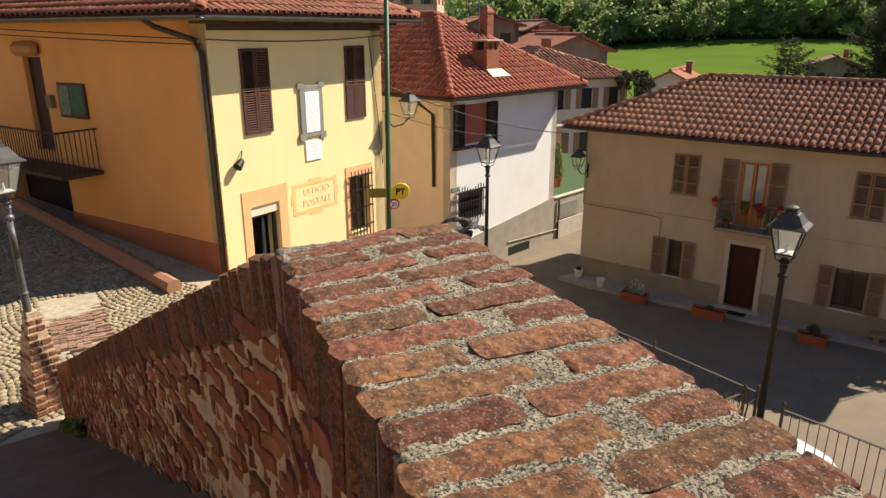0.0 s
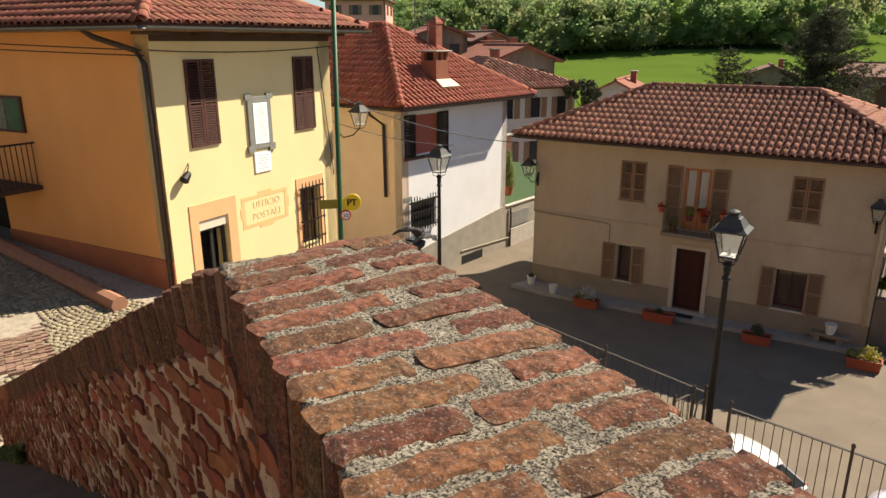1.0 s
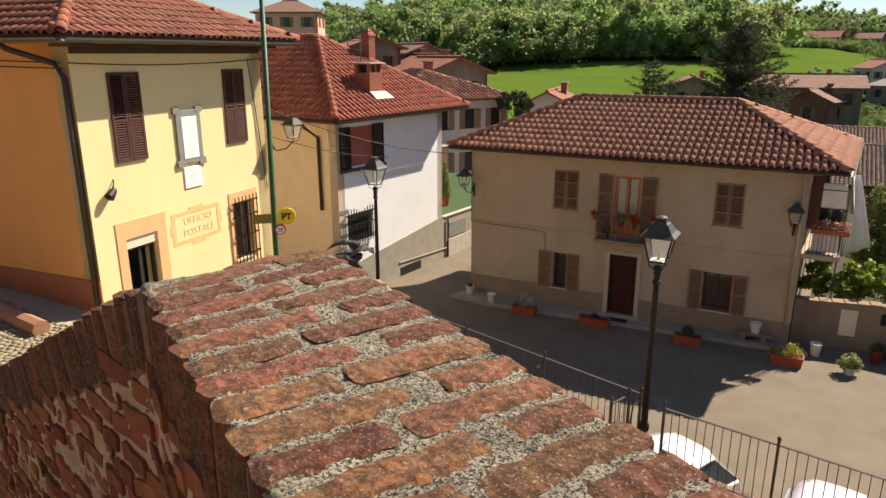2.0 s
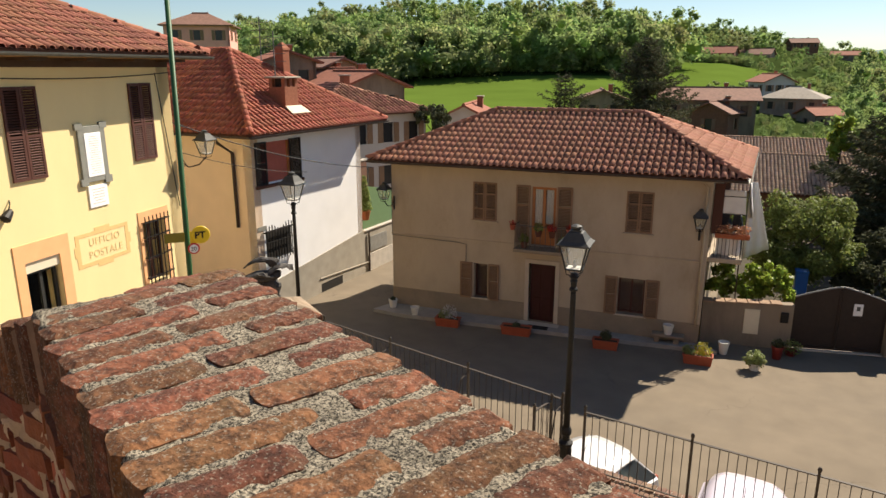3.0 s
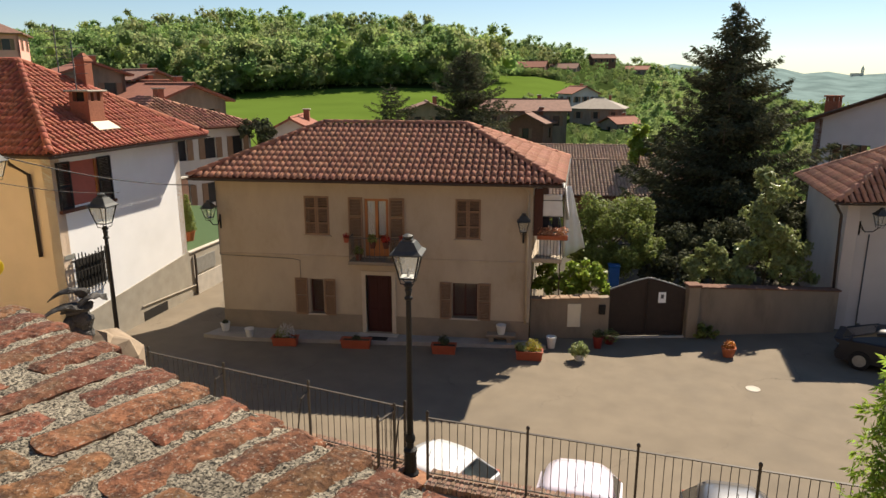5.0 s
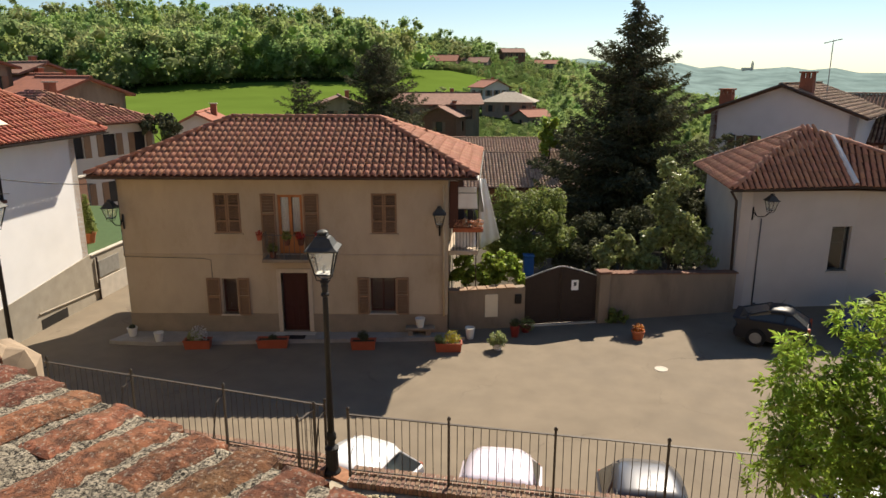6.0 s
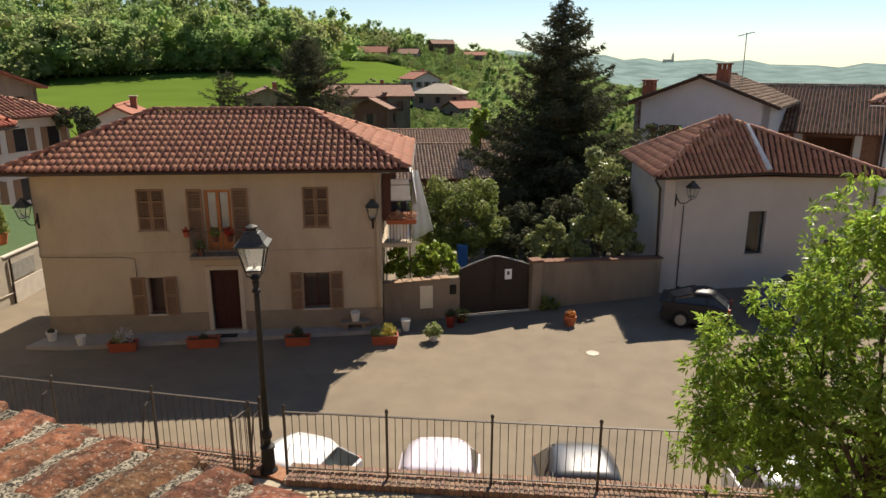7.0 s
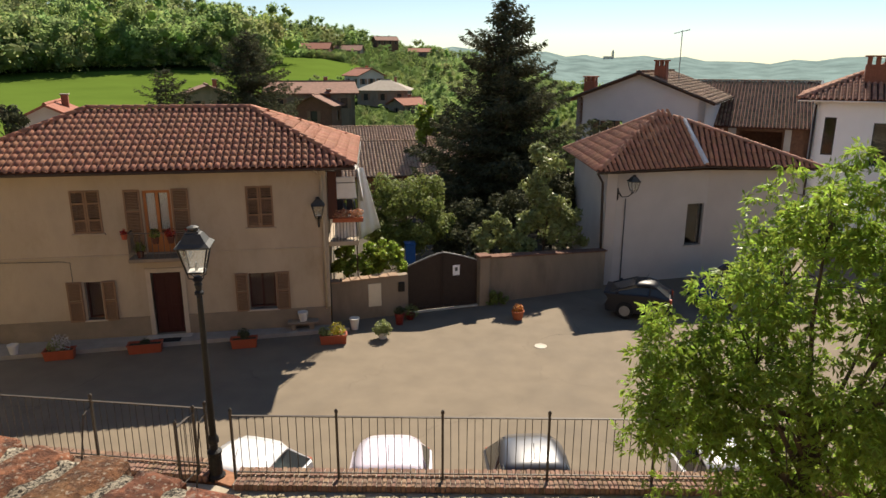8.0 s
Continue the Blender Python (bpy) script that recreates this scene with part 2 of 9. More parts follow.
# ---- materials ----
def asphalt_mat(name):
    """Bleached asphalt: patches of older and newer laying, a net of fine cracks in places, grit."""
    m = mat(name, (0.182, 0.147, 0.104), 0.92, 0.16, 1.2, 0.25, 0.5, (0.135, 0.115, 0.09), 0.22, fine=140)
    nd, ln = m.node_tree.nodes, m.node_tree.links
    b = nd["Principled BSDF"]
    src = b.inputs["Base Color"].links[0].from_socket
    geo = nd.new("ShaderNodeNewGeometry")
    wob = nd.new("ShaderNodeTexNoise")
    wob.inputs["Scale"].default_value, wob.inputs["Detail"].default_value = 1.1, 5
    ln.new(geo.outputs["Position"], wob.inputs[0])
    vm = nd.new("ShaderNodeVectorMath")
    vm.operation = "MULTIPLY_ADD"
    vm.inputs[1].default_value = (1.6, 1.6, 0)
    ln.new(wob.outputs["Color"], vm.inputs[0])
    ln.new(geo.outputs["Position"], vm.inputs[2])
    vo = nd.new("ShaderNodeTexVoronoi")
    vo.feature, vo.voronoi_dimensions = "DISTANCE_TO_EDGE", "2D"
    vo.inputs["Scale"].default_value = 0.33
    ln.new(vm.outputs[0], vo.inputs["Vector"])
    lt = nd.new("ShaderNodeMapRange")
    lt.inputs["From Min"].default_value, lt.inputs["From Max"].default_value = 0.008, 0.003
    ln.new(vo.outputs["Distance"], lt.inputs[0])
    mk = nd.new("ShaderNodeTexNoise")
    mk.inputs["Scale"].default_value = 0.35
    ln.new(geo.outputs["Position"], mk.inputs[0])
    mr = nd.new("ShaderNodeMapRange")
    mr.inputs["From Min"].default_value, mr.inputs["From Max"].default_value, mr.inputs["To Max"].default_value = 0.48, 0.62, 0.45
    ln.new(mk.outputs[0], mr.inputs[0])
    ml = nd.new("ShaderNodeMath")
    ml.operation = "MULTIPLY"
    ln.new(lt.outputs[0], ml.inputs[0])
    ln.new(mr.outputs[0], ml.inputs[1])
    mx = nd.new("ShaderNodeMix")
    mx.data_type = "RGBA"
    mx.inputs["B"].default_value = (0.05, 0.042, 0.033, 1)
    ln.new(ml.outputs[0], mx.inputs["Factor"])
    ln.new(src, mx.inputs["A"])
    ln.new(mx.outputs["Result"], b.inputs["Base Color"])
    return m


M_ASPHALT = asphalt_mat("asphalt")
M_PAVE = mat("pavement_stone", (0.30, 0.28, 0.25), 0.9, 0.15, 3, 0.2, 0.3, (0.18, 0.16, 0.14))
M_CREAM = mat("cream_plaster", (0.425, 0.352, 0.265), 0.92, 0.14, 1.6, 0.15, 0.8, (0.28, 0.225, 0.155), 0.8, streak=0.5)
M_SURROUND = mat("door_surround_stone", (0.47, 0.40, 0.32), 0.9, 0.12, 4, 0.15)
M_PLINTH = mat("plinth_plaster", (0.24, 0.195, 0.145), 0.92, 0.15, 2.5, 0.2, 0.4, (0.22, 0.18, 0.13), 0.8)
M_YELLOW = mat("yellow_plaster", (0.80, 0.64, 0.33), 0.9, 0.05, 1.3, 0.08, 0.15, (0.74, 0.58, 0.30), 0.5, streak=0.5)
M_ORANGE = mat("orange_plaster", (0.74, 0.355, 0.115), 0.9, 0.07, 1.3, 0.08, 0.2, (0.62, 0.30, 0.08), 0.5, streak=0.5)
M_PEACH = mat("peach_band", (0.78, 0.42, 0.20), 0.9, 0.08, 3, 0.05)
M_REDBAND = mat("red_oxide_band", (0.36, 0.13, 0.06), 0.9, 0.12, 3, 0.1, 0.3, (0.24, 0.10, 0.06))
M_WHITE = mat("white_render", (0.87, 0.86, 0.845), 0.9, 0.04, 1.3, 0.06, 0.15, (0.68, 0.66, 0.62), 0.5)
M_OFFWHITE = mat("offwhite_render", (0.53, 0.485, 0.44), 0.92, 0.06, 1.3, 0.08, 0.3, (0.45, 0.40, 0.36), 0.5)
M_TAN = mat("tan_render", (0.72, 0.56, 0.41), 0.9, 0.06, 1.3, 0.06, 0.15, (0.56, 0.40, 0.23), 0.5)
M_CONC = mat("concrete", (0.36, 0.32, 0.255), 0.93, 0.15, 2.5, 0.2, 0.5, (0.24, 0.21, 0.16), 0.8)
M_TILE = mat("clay_tile", (0.295, 0.108, 0.063), 0.85, 0.2, 8, 0.2, 0.25, (0.21, 0.10, 0.07), 1.2, island=0.28)
# Brighter than M_TILE_N: how one slope catches the light is put into its colour.
M_TILE_P = mat("brightened_tile_piece", (0.42, 0.125, 0.066), 0.85, 0.2, 8, 0.2, 0.2, (0.28, 0.10, 0.07), 1.2, piece=0.2)
M_TILE_YP = mat("clay_tile_piece", (0.255, 0.098, 0.060), 0.85, 0.2, 8, 0.2, 0.25, (0.16, 0.08, 0.06), 1.2, piece=0.25)
M_TILE_OLD = mat("weathered_tile", (0.28, 0.185, 0.12), 0.9, 0.25, 8, 0.2, 0.4, (0.13, 0.10, 0.07), 1.2, island=0.45)
M_UNDER = mat("roof_underlay", (0.11, 0.045, 0.03), 0.95, 0.2, 4, 0.1)
M_SOFFIT = mat("dark_soffit_wood", (0.075, 0.045, 0.028), 0.8, 0.2, 5, 0.1, streak=0.3)
M_GUTTER = mat("copper_gutter", (0.075, 0.055, 0.045), 0.55, 0.2, 6, 0.05, metal=0.4)
M_ZINC = mat("zinc", (0.33, 0.32, 0.29), 0.5, 0.15, 6, 0.05, metal=0.5)
M_SHUT_L = mat("faded_brown_shutter", (0.235, 0.145, 0.088), 0.8, 0.15, 8, 0.1, streak=0.3)
M_SHUT_D = mat("dark_brown_shutter", (0.085, 0.032, 0.022), 0.65, 0.15, 8, 0.05, streak=0.3)
M_DOOR = mat("dark_red_door", (0.045, 0.012, 0.010), 0.6, 0.2, 6, 0.05, streak=0.2)
M_WOOD = mat("varnished_wood", (0.36, 0.14, 0.045), 0.55, 0.2, 8, 0.05, streak=0.2)
M_IRON = mat("black_iron", (0.018, 0.017, 0.016), 0.55, 0.3, 20, 0.05, metal=0.3)
M_IRON_F = mat("weathered_railing_iron", (0.06, 0.048, 0.037), 0.6, 0.3, 20, 0.05, metal=0.15)
M_IRON_G = mat("grey_iron", (0.10, 0.10, 0.10), 0.5, 0.25, 20, 0.05, metal=0.3)
M_GREENPOLE = mat("green_paint", (0.022, 0.085, 0.028), 0.5, 0.15, 10, 0.03)
M_STONE = mat("pale_stone", (0.48, 0.43, 0.36), 0.9, 0.12, 4, 0.15)
M_BRICK = mat("old_brick_joined", (0.27, 0.13, 0.075), 0.92, 0.3, 14, 0.5, 0.4, (0.20, 0.085, 0.05), 6, island=0.3)
M_MORTAR = mat("coarse_mortar", (0.42, 0.38, 0.31), 0.97, 0.35, 40, 0.9, 0.3, (0.25, 0.23, 0.19), 9, fine=220)
M_GRASS = mat("meadow_grass", (0.092, 0.142, 0.024), 0.95, 0.2, 0.05, 0.0, 0.4, (0.075, 0.112, 0.022), 0.02, fine=1.5, spec=0.0)
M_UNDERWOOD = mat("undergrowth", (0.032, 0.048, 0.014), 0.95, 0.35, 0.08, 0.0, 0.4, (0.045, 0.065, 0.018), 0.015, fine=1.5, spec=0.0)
# Distance haze is put into this bluish-green base colour.
M_FARLAND = mat("hazed_far_hills", (0.17, 0.235, 0.225), 0.95, 0.35, 0.012, 0.0, 0.6, (0.11, 0.165, 0.16), 0.008, fine=0.05, spec=0.0)
# Near-black: shade of rooms and openings put into colour; also the door mat.
M_DARK = mat("shade_and_mat_black", (0.02, 0.017, 0.014), 0.9, 0.2, 3, 0)
M_GLASS = glass_mat("window_glass")
M_BARK = mat("bark", (0.10, 0.075, 0.05), 0.95, 0.3, 14, 0.5)

M_TILE_H = mat("barrel_tile", (0.365, 0.162, 0.098), 0.85, 0.15, 8, 0.2, 0.25, (0.27, 0.13, 0.09), 1.2, island=0.17)
M_TILE_N = mat("new_red_tile", (0.33, 0.100, 0.056), 0.8, 0.2, 8, 0.2, 0.2, (0.21, 0.07, 0.045), 1.2, island=0.2)
M_PIPE_TAN = mat("tan_pipe", (0.42, 0.34, 0.24), 0.7, 0.1, 5, 0.05)
M_CLOTH = mat("white_cloth", (0.75, 0.73, 0.70), 0.95, 0.06, 5, 0.1)
M_SOFFIT_T = mat("tan_soffit", (0.36, 0.20, 0.07), 0.85, 0.15, 5, 0.1, streak=0.3)
M_ZINC_D = mat("dark_zinc", (0.14, 0.14, 0.125), 0.5, 0.2, 6, 0.05, metal=0.4)
M_STONE_L = mat("cream_stone", (0.68, 0.60, 0.45), 0.9, 0.06, 4, 0.05)
M_DARKFRAME = mat("dark_frame", (0.03, 0.03, 0.028), 0.5, 0.2, 8, 0.02)
M_OCHRE_L = mat("faded_ochre_paint", (0.76, 0.55, 0.26), 0.9, 0.10, 9, 0.03)
M_OCHRE = mat("ochre_paint", (0.70, 0.47, 0.20), 0.9, 0.08, 5, 0.03)
M_GREYSTONE = mat("grey_stone", (0.22, 0.22, 0.19), 0.85, 0.12, 6, 0.1)
M_WOOD_L = mat("honey_wood", (0.40, 0.19, 0.055), 0.6, 0.15, 8, 0.05, streak=0.3)
M_POSTER = mat("poster_paper", (0.13, 0.14, 0.095), 0.6, 0.6, 9, 0.0, 0.6, (0.34, 0.24, 0.14), 6)
M_GREENBOARD = mat("green_poster", (0.03, 0.085, 0.03), 0.5, 0.3, 5, 0.0)
M_IRON_R = mat("rusty_iron", (0.05, 0.028, 0.02), 0.65, 0.3, 20, 0.05, metal=0.2)
M_BLACKSHUT = mat("black_shutter", (0.022, 0.017, 0.016), 0.6, 0.2, 8, 0.05)
M_REDBLIND = mat("red_blind", (0.42, 0.12, 0.085), 0.8, 0.1, 5, 0.03)
M_BRICKRED = mat("chimney_brick", (0.28, 0.105, 0.058), 0.9, 0.2, 12, 0.2, 0.2, (0.25, 0.1, 0.06), 3)
M_TILE_HP = mat("barrel_tile_piece", (0.365, 0.162, 0.098), 0.85, 0.15, 8, 0.2, 0.25, (0.27, 0.13, 0.09), 1.2, piece=0.17)
M_EARTH = mat("village_earth", (0.22, 0.18, 0.12), 0.95, 0.2, 0.6, 0.1, 0.3, (0.12, 0.13, 0.05), 0.2)
M_GABLE = mat("white_gable", (0.66, 0.64, 0.63), 0.9, 0.05, 1.3, 0.05, 0.2, (0.55, 0.52, 0.50), 0.4)
M_BRICKOLD = mat("old_brick_wall", (0.20, 0.10, 0.06), 0.92, 0.3, 6, 0.2, 0.4, (0.11, 0.07, 0.05), 1.0)
M_GREENSH = mat("green_shutter", (0.03, 0.04, 0.03), 0.7, 0.2, 6, 0.05)
M_TILE_PALE = mat("pale_terracotta", (0.43, 0.22, 0.14), 0.85, 0.15, 8, 0.2, 0.2, (0.35, 0.18, 0.11), 1.2, island=0.2)
M_TILE_GREY = mat("grey_brown_tile", (0.52, 0.36, 0.25), 0.9, 0.2, 8, 0.2, 0.3, (0.24, 0.17, 0.12), 1.2, island=0.22)
M_TANWALL = mat("garden_wall_render", (0.25, 0.198, 0.143), 0.93, 0.18, 1.6, 0.25, 0.75, (0.14, 0.105, 0.075), 1.0, streak=0.35)
M_GATE = mat("brown_gate_paint", (0.032, 0.021, 0.016), 0.6, 0.2, 5, 0.05, 0.2, (0.08, 0.045, 0.03), 0.8)
M_BRICK_E = mat("brick_on_edge", (0.25, 0.155, 0.105), 0.92, 0.25, 14, 0.4, 0.3, (0.35, 0.28, 0.22), 5, island=0.3)
M_COPING = mat("dark_brick_coping", (0.17, 0.085, 0.055), 0.92, 0.3, 10, 0.3, 0.4, (0.10, 0.07, 0.05), 3)
M_BRICK_EP = mat("brick_on_edge_piece", (0.205, 0.125, 0.085), 0.92, 0.25, 14, 0.4, 0.3, (0.33, 0.27, 0.21), 5, piece=0.3)
M_COBBLE = mat("cobble_bed", (0.36, 0.31, 0.23), 0.93, 0.25, 10, 0.6, 0.3, (0.24, 0.2, 0.15), 1.5)
M_CURTAIN = mat("brown_curtain", (0.16, 0.10, 0.075), 0.9, 0.15, 6, 0.05, streak=0.1)
M_LGLASS = thin_glass("lantern_glass", 0.10)
M_LID = mat("lantern_lid", (0.06, 0.06, 0.055), 0.6, 0.2, 12, 0.05, metal=0.2)
M_BULB = mat("milk_glass", (0.45, 0.44, 0.41), 0.3, 0.05, 5, 0)
M_LEAF_BRIGHT = leaf_mat("spring_leaf", (0.25, 0.33, 0.05), 0.4, 0.55)
M_LEAF_TREE = leaf_mat("young_tree_leaf", (0.235, 0.335, 0.05), 0.45, 0.6, 0.4)
M_LEAF_MID = leaf_mat("shrub_leaf", (0.185, 0.225, 0.06), 0.5, 0.45, 0.6)
M_LEAF_DULL = leaf_mat("dull_leaf", (0.235, 0.27, 0.10), 0.5, 0.35)
# Far leaf tones are raised and blued to carry the distance haze.
M_LEAF_FAR = [leaf_mat("far_leaf_" + nm, col, 0.26, 0.62, 1.0, 0.10, True) for nm, col in
              (("fresh", (0.295, 0.39, 0.125)), ("green", (0.26, 0.345, 0.125)), ("dark", (0.19, 0.255, 0.10)), ("olive", (0.295, 0.325, 0.14)))]
M_NEEDLE = leaf_mat("spruce_needle", (0.066, 0.072, 0.036), 0.5, 0.2, 0.95)
M_STEP = mat("step_stone", (0.175, 0.120, 0.077), 0.92, 0.2, 3, 0.25, 0.3, (0.11, 0.10, 0.08), 0.9)
M_SETT = mat("sett_stone", (0.28, 0.235, 0.15), 0.85, 0.15, 14, 0.25, 0.25, (0.20, 0.175, 0.13), 0.6, island=0.3)
M_SETT_P = mat("sett_stone_piece", (0.28, 0.235, 0.15), 0.85, 0.15, 14, 0.25, 0.25, (0.20, 0.175, 0.13), 0.6, piece=0.3)
M_KERB = mat("painted_kerb", (0.34, 0.17, 0.10), 0.9, 0.15, 4, 0.1, 0.3, (0.25, 0.14, 0.09), 1.0)
# Brick and pointing bases raised over the coping's to brighten the shaded inner face.
M_BRICK_F = mat("shade_lifted_brick", (0.30, 0.105, 0.047), 0.92, 0.35, 18, 0.5, 0.45, (0.13, 0.065, 0.04), 7, island=0.4, fine=150)
M_BRICK_FP = mat("shade_lifted_brick_piece", (0.30, 0.105, 0.047), 0.92, 0.35, 18, 0.5, 0.45, (0.13, 0.065, 0.04), 7, piece=0.4, fine=150)
M_CORE = mat("core_mortar", (0.22, 0.135, 0.088), 0.96, 0.35, 14, 0.5, 0.5, (0.13, 0.08, 0.05), 5, fine=160)
M_BRICK_PIER = mat("pier_brick", (0.20, 0.09, 0.05), 0.92, 0.35, 18, 0.5, 0.6, (0.12, 0.075, 0.05), 7, piece=0.25, fine=150)
M_FMORTAR = mat("face_mortar", (0.50, 0.36, 0.24), 0.96, 0.3, 14, 0.5, 0.5, (0.24, 0.155, 0.095), 5, fine=160)


def brick_mat(name):
    """Weathered brick: its own tone, ochre and dark patches, pale lichen spots, pitted."""
    m = mat(name, (0.170, 0.070, 0.033), 0.95, 0.55, 60, 0.35, 0.65, (0.125, 0.082, 0.038), 8, piece=0.34, fine=420)
    nd, ln = m.node_tree.nodes, m.node_tree.links
    b = nd["Principled BSDF"]
    src = b.inputs["Base Color"].links[0].from_socket
    geo = nd.new("ShaderNodeNewGeometry")
    dk = nd.new("ShaderNodeTexNoise")
    dk.inputs["Scale"].default_value, dk.inputs["Detail"].default_value, dk.inputs["Roughness"].default_value = 45, 12, 0.8
    ln.new(geo.outputs["Position"], dk.inputs[0])
    rp = nd.new("ShaderNodeMapRange")
    rp.inputs["From Min"].default_value, rp.inputs["From Max"].default_value, rp.inputs["To Max"].default_value = 0.50, 0.64, 0.75
    ln.new(dk.outputs[0], rp.inputs[0])
    mx = nd.new("ShaderNodeMix")
    mx.data_type = "RGBA"
    mx.inputs["B"].default_value = (0.042, 0.028, 0.022, 1)
    ln.new(rp.outputs[0], mx.inputs["Factor"])
    ln.new(src, mx.inputs["A"])
    vo = nd.new("ShaderNodeTexVoronoi")
    vo.inputs["Scale"].default_value = 26
    ln.new(geo.outputs["Position"], vo.inputs["Vector"])
    nz = nd.new("ShaderNodeTexNoise")
    nz.inputs["Scale"].default_value = 60
    ln.new(geo.outputs["Position"], nz.inputs[0])
    sm = nd.new("ShaderNodeMath")
    sm.operation = "MULTIPLY_ADD"
    sm.inputs[1].default_value, sm.inputs[2].default_value = 0.25, -0.06
    ln.new(nz.outputs[0], sm.inputs[0])
    sa = nd.new("ShaderNodeMath")
    sa.operation = "ADD"
    ln.new(vo.outputs["Distance"], sa.inputs[0])
    ln.new(sm.outputs[0], sa.inputs[1])
    lt = nd.new("ShaderNodeMapRange")
    lt.inputs["From Min"].default_value, lt.inputs["From Max"].default_value = 0.20, 0.16
    ln.new(sa.outputs[0], lt.inputs[0])
    sc = nd.new("ShaderNodeSeparateColor")
    ln.new(vo.outputs["Color"], sc.inputs[0])
    gt = nd.new("ShaderNodeMath")
    gt.operation = "GREATER_THAN"
    gt.inputs[1].default_value = 0.90
    ln.new(sc.outputs[0], gt.inputs[0])
    ml = nd.new("ShaderNodeMath")
    ml.operation = "MULTIPLY"
    ln.new(gt.outputs[0], ml.inputs[0])
    ln.new(lt.outputs[0], ml.inputs[1])
    m2 = nd.new("ShaderNodeMix")
    m2.data_type = "RGBA"
    m2.inputs["B"].default_value = (0.32, 0.29, 0.24, 1)
    ln.new(ml.outputs[0], m2.inputs["Factor"])
    ln.new(mx.outputs["Result"], m2.inputs["A"])
    # fine pale specks
    v3 = nd.new("ShaderNodeTexVoronoi")
    v3.inputs["Scale"].default_value = 330
    ln.new(geo.outputs["Position"], v3.inputs["Vector"])
    s3 = nd.new("ShaderNodeSeparateColor")
    ln.new(v3.outputs["Color"], s3.inputs[0])
    g3 = nd.new("ShaderNodeMapRange")
    g3.inputs["From Min"].default_value, g3.inputs["From Max"].default_value, g3.inputs["To Max"].default_value = 0.86, 0.95, 0.6
    ln.new(s3.outputs[1], g3.inputs[0])
    m3 = nd.new("ShaderNodeMix")
    m3.data_type = "RGBA"
    m3.inputs["B"].default_value = (0.27, 0.24, 0.19, 1)
    ln.new(g3.outputs[0], m3.inputs["Factor"])
    ln.new(m2.outputs["Result"], m3.inputs["A"])
    ln.new(m3.outputs["Result"], b.inputs["Base Color"])
    # pitted, broken skin
    inv = nd.new("ShaderNodeMath")
    inv.operation = "SUBTRACT"
    inv.inputs[0].default_value = 1.0
    ln.new(rp.outputs[0], inv.inputs[1])
    bp = nd.new("ShaderNodeBump")
    bp.inputs["Strength"].default_value, bp.inputs["Distance"].default_value = 0.7, 0.004
    ln.new(inv.outputs[0], bp.inputs["Height"])
    ln.new(b.inputs["Normal"].links[0].from_socket, bp.inputs["Normal"])
    ln.new(bp.outputs[0], b.inputs["Normal"])
    return m


M_BRICK_N = brick_mat("weathered_brick")


def gravel_mortar(name):
    """Coarse mortar with visible grit."""
    m = mat(name, (0.215, 0.186, 0.137), 0.97, 0.45, 14, 0.0, 0.65, (0.105, 0.088, 0.062), 24, fine=90)
    nd, ln = m.node_tree.nodes, m.node_tree.links
    b = nd["Principled BSDF"]
    src = b.inputs["Base Color"].links[0].from_socket
    geo = nd.new("ShaderNodeNewGeometry")
    vo = nd.new("ShaderNodeTexVoronoi")
    vo.inputs["Scale"].default_value = 290
    wz = nd.new("ShaderNodeTexNoise")
    wz.inputs["Scale"].default_value, wz.inputs["Detail"].default_value = 120, 4
    ln.new(geo.outputs["Position"], wz.inputs[0])
    wv = nd.new("ShaderNodeVectorMath")
    wv.operation = "MULTIPLY_ADD"
    wv.inputs[1].default_value = (0.008, 0.008, 0.008)
    ln.new(wz.outputs["Color"], wv.inputs[0])
    ln.new(geo.outputs["Position"], wv.inputs[2])
    ln.new(wv.outputs[0], vo.inputs["Vector"])
    sc = nd.new("ShaderNodeSeparateColor")
    ln.new(vo.outputs["Color"], sc.inputs[0])
    mr = nd.new("ShaderNodeMapRange")
    mr.inputs["From Min"].default_value, mr.inputs["From Max"].default_value = 0.28, 0.72
    mr.inputs["To Min"].default_value, mr.inputs["To Max"].default_value = 0.14, 1.9
    pn = nd.new("ShaderNodeTexNoise")
    pn.inputs["Scale"].default_value, pn.inputs["Detail"].default_value, pn.inputs["Roughness"].default_value = 240, 6, 0.7
    ln.new(geo.outputs["Position"], pn.inputs[0])
    pm = nd.new("ShaderNodeMapRange")
    pm.inputs["From Min"].default_value, pm.inputs["From Max"].default_value = 0.36, 0.64
    ln.new(pn.outputs[0], pm.inputs[0])
    ms = nd.new("ShaderNodeMix")
    ms.inputs["Factor"].default_value = 0.45
    ln.new(sc.outputs[0], ms.inputs["A"])
    ln.new(pm.outputs[0], ms.inputs["B"])
    ln.new(ms.outputs["Result"], mr.inputs[0])
    hs = nd.new("ShaderNodeHueSaturation")
    ln.new(src, hs.inputs["Color"])
    ln.new(mr.outputs[0], hs.inputs["Value"])
    ln.new(hs.outputs[0], b.inputs["Base Color"])
    bp = nd.new("ShaderNodeBump")
    bp.inputs["Strength"].default_value, bp.inputs["Distance"].default_value = 0.8, 0.006
    ln.new(ms.outputs["Result"], bp.inputs["Height"])
    ln.new(bp.outputs[0], b.inputs["Normal"])
    return m


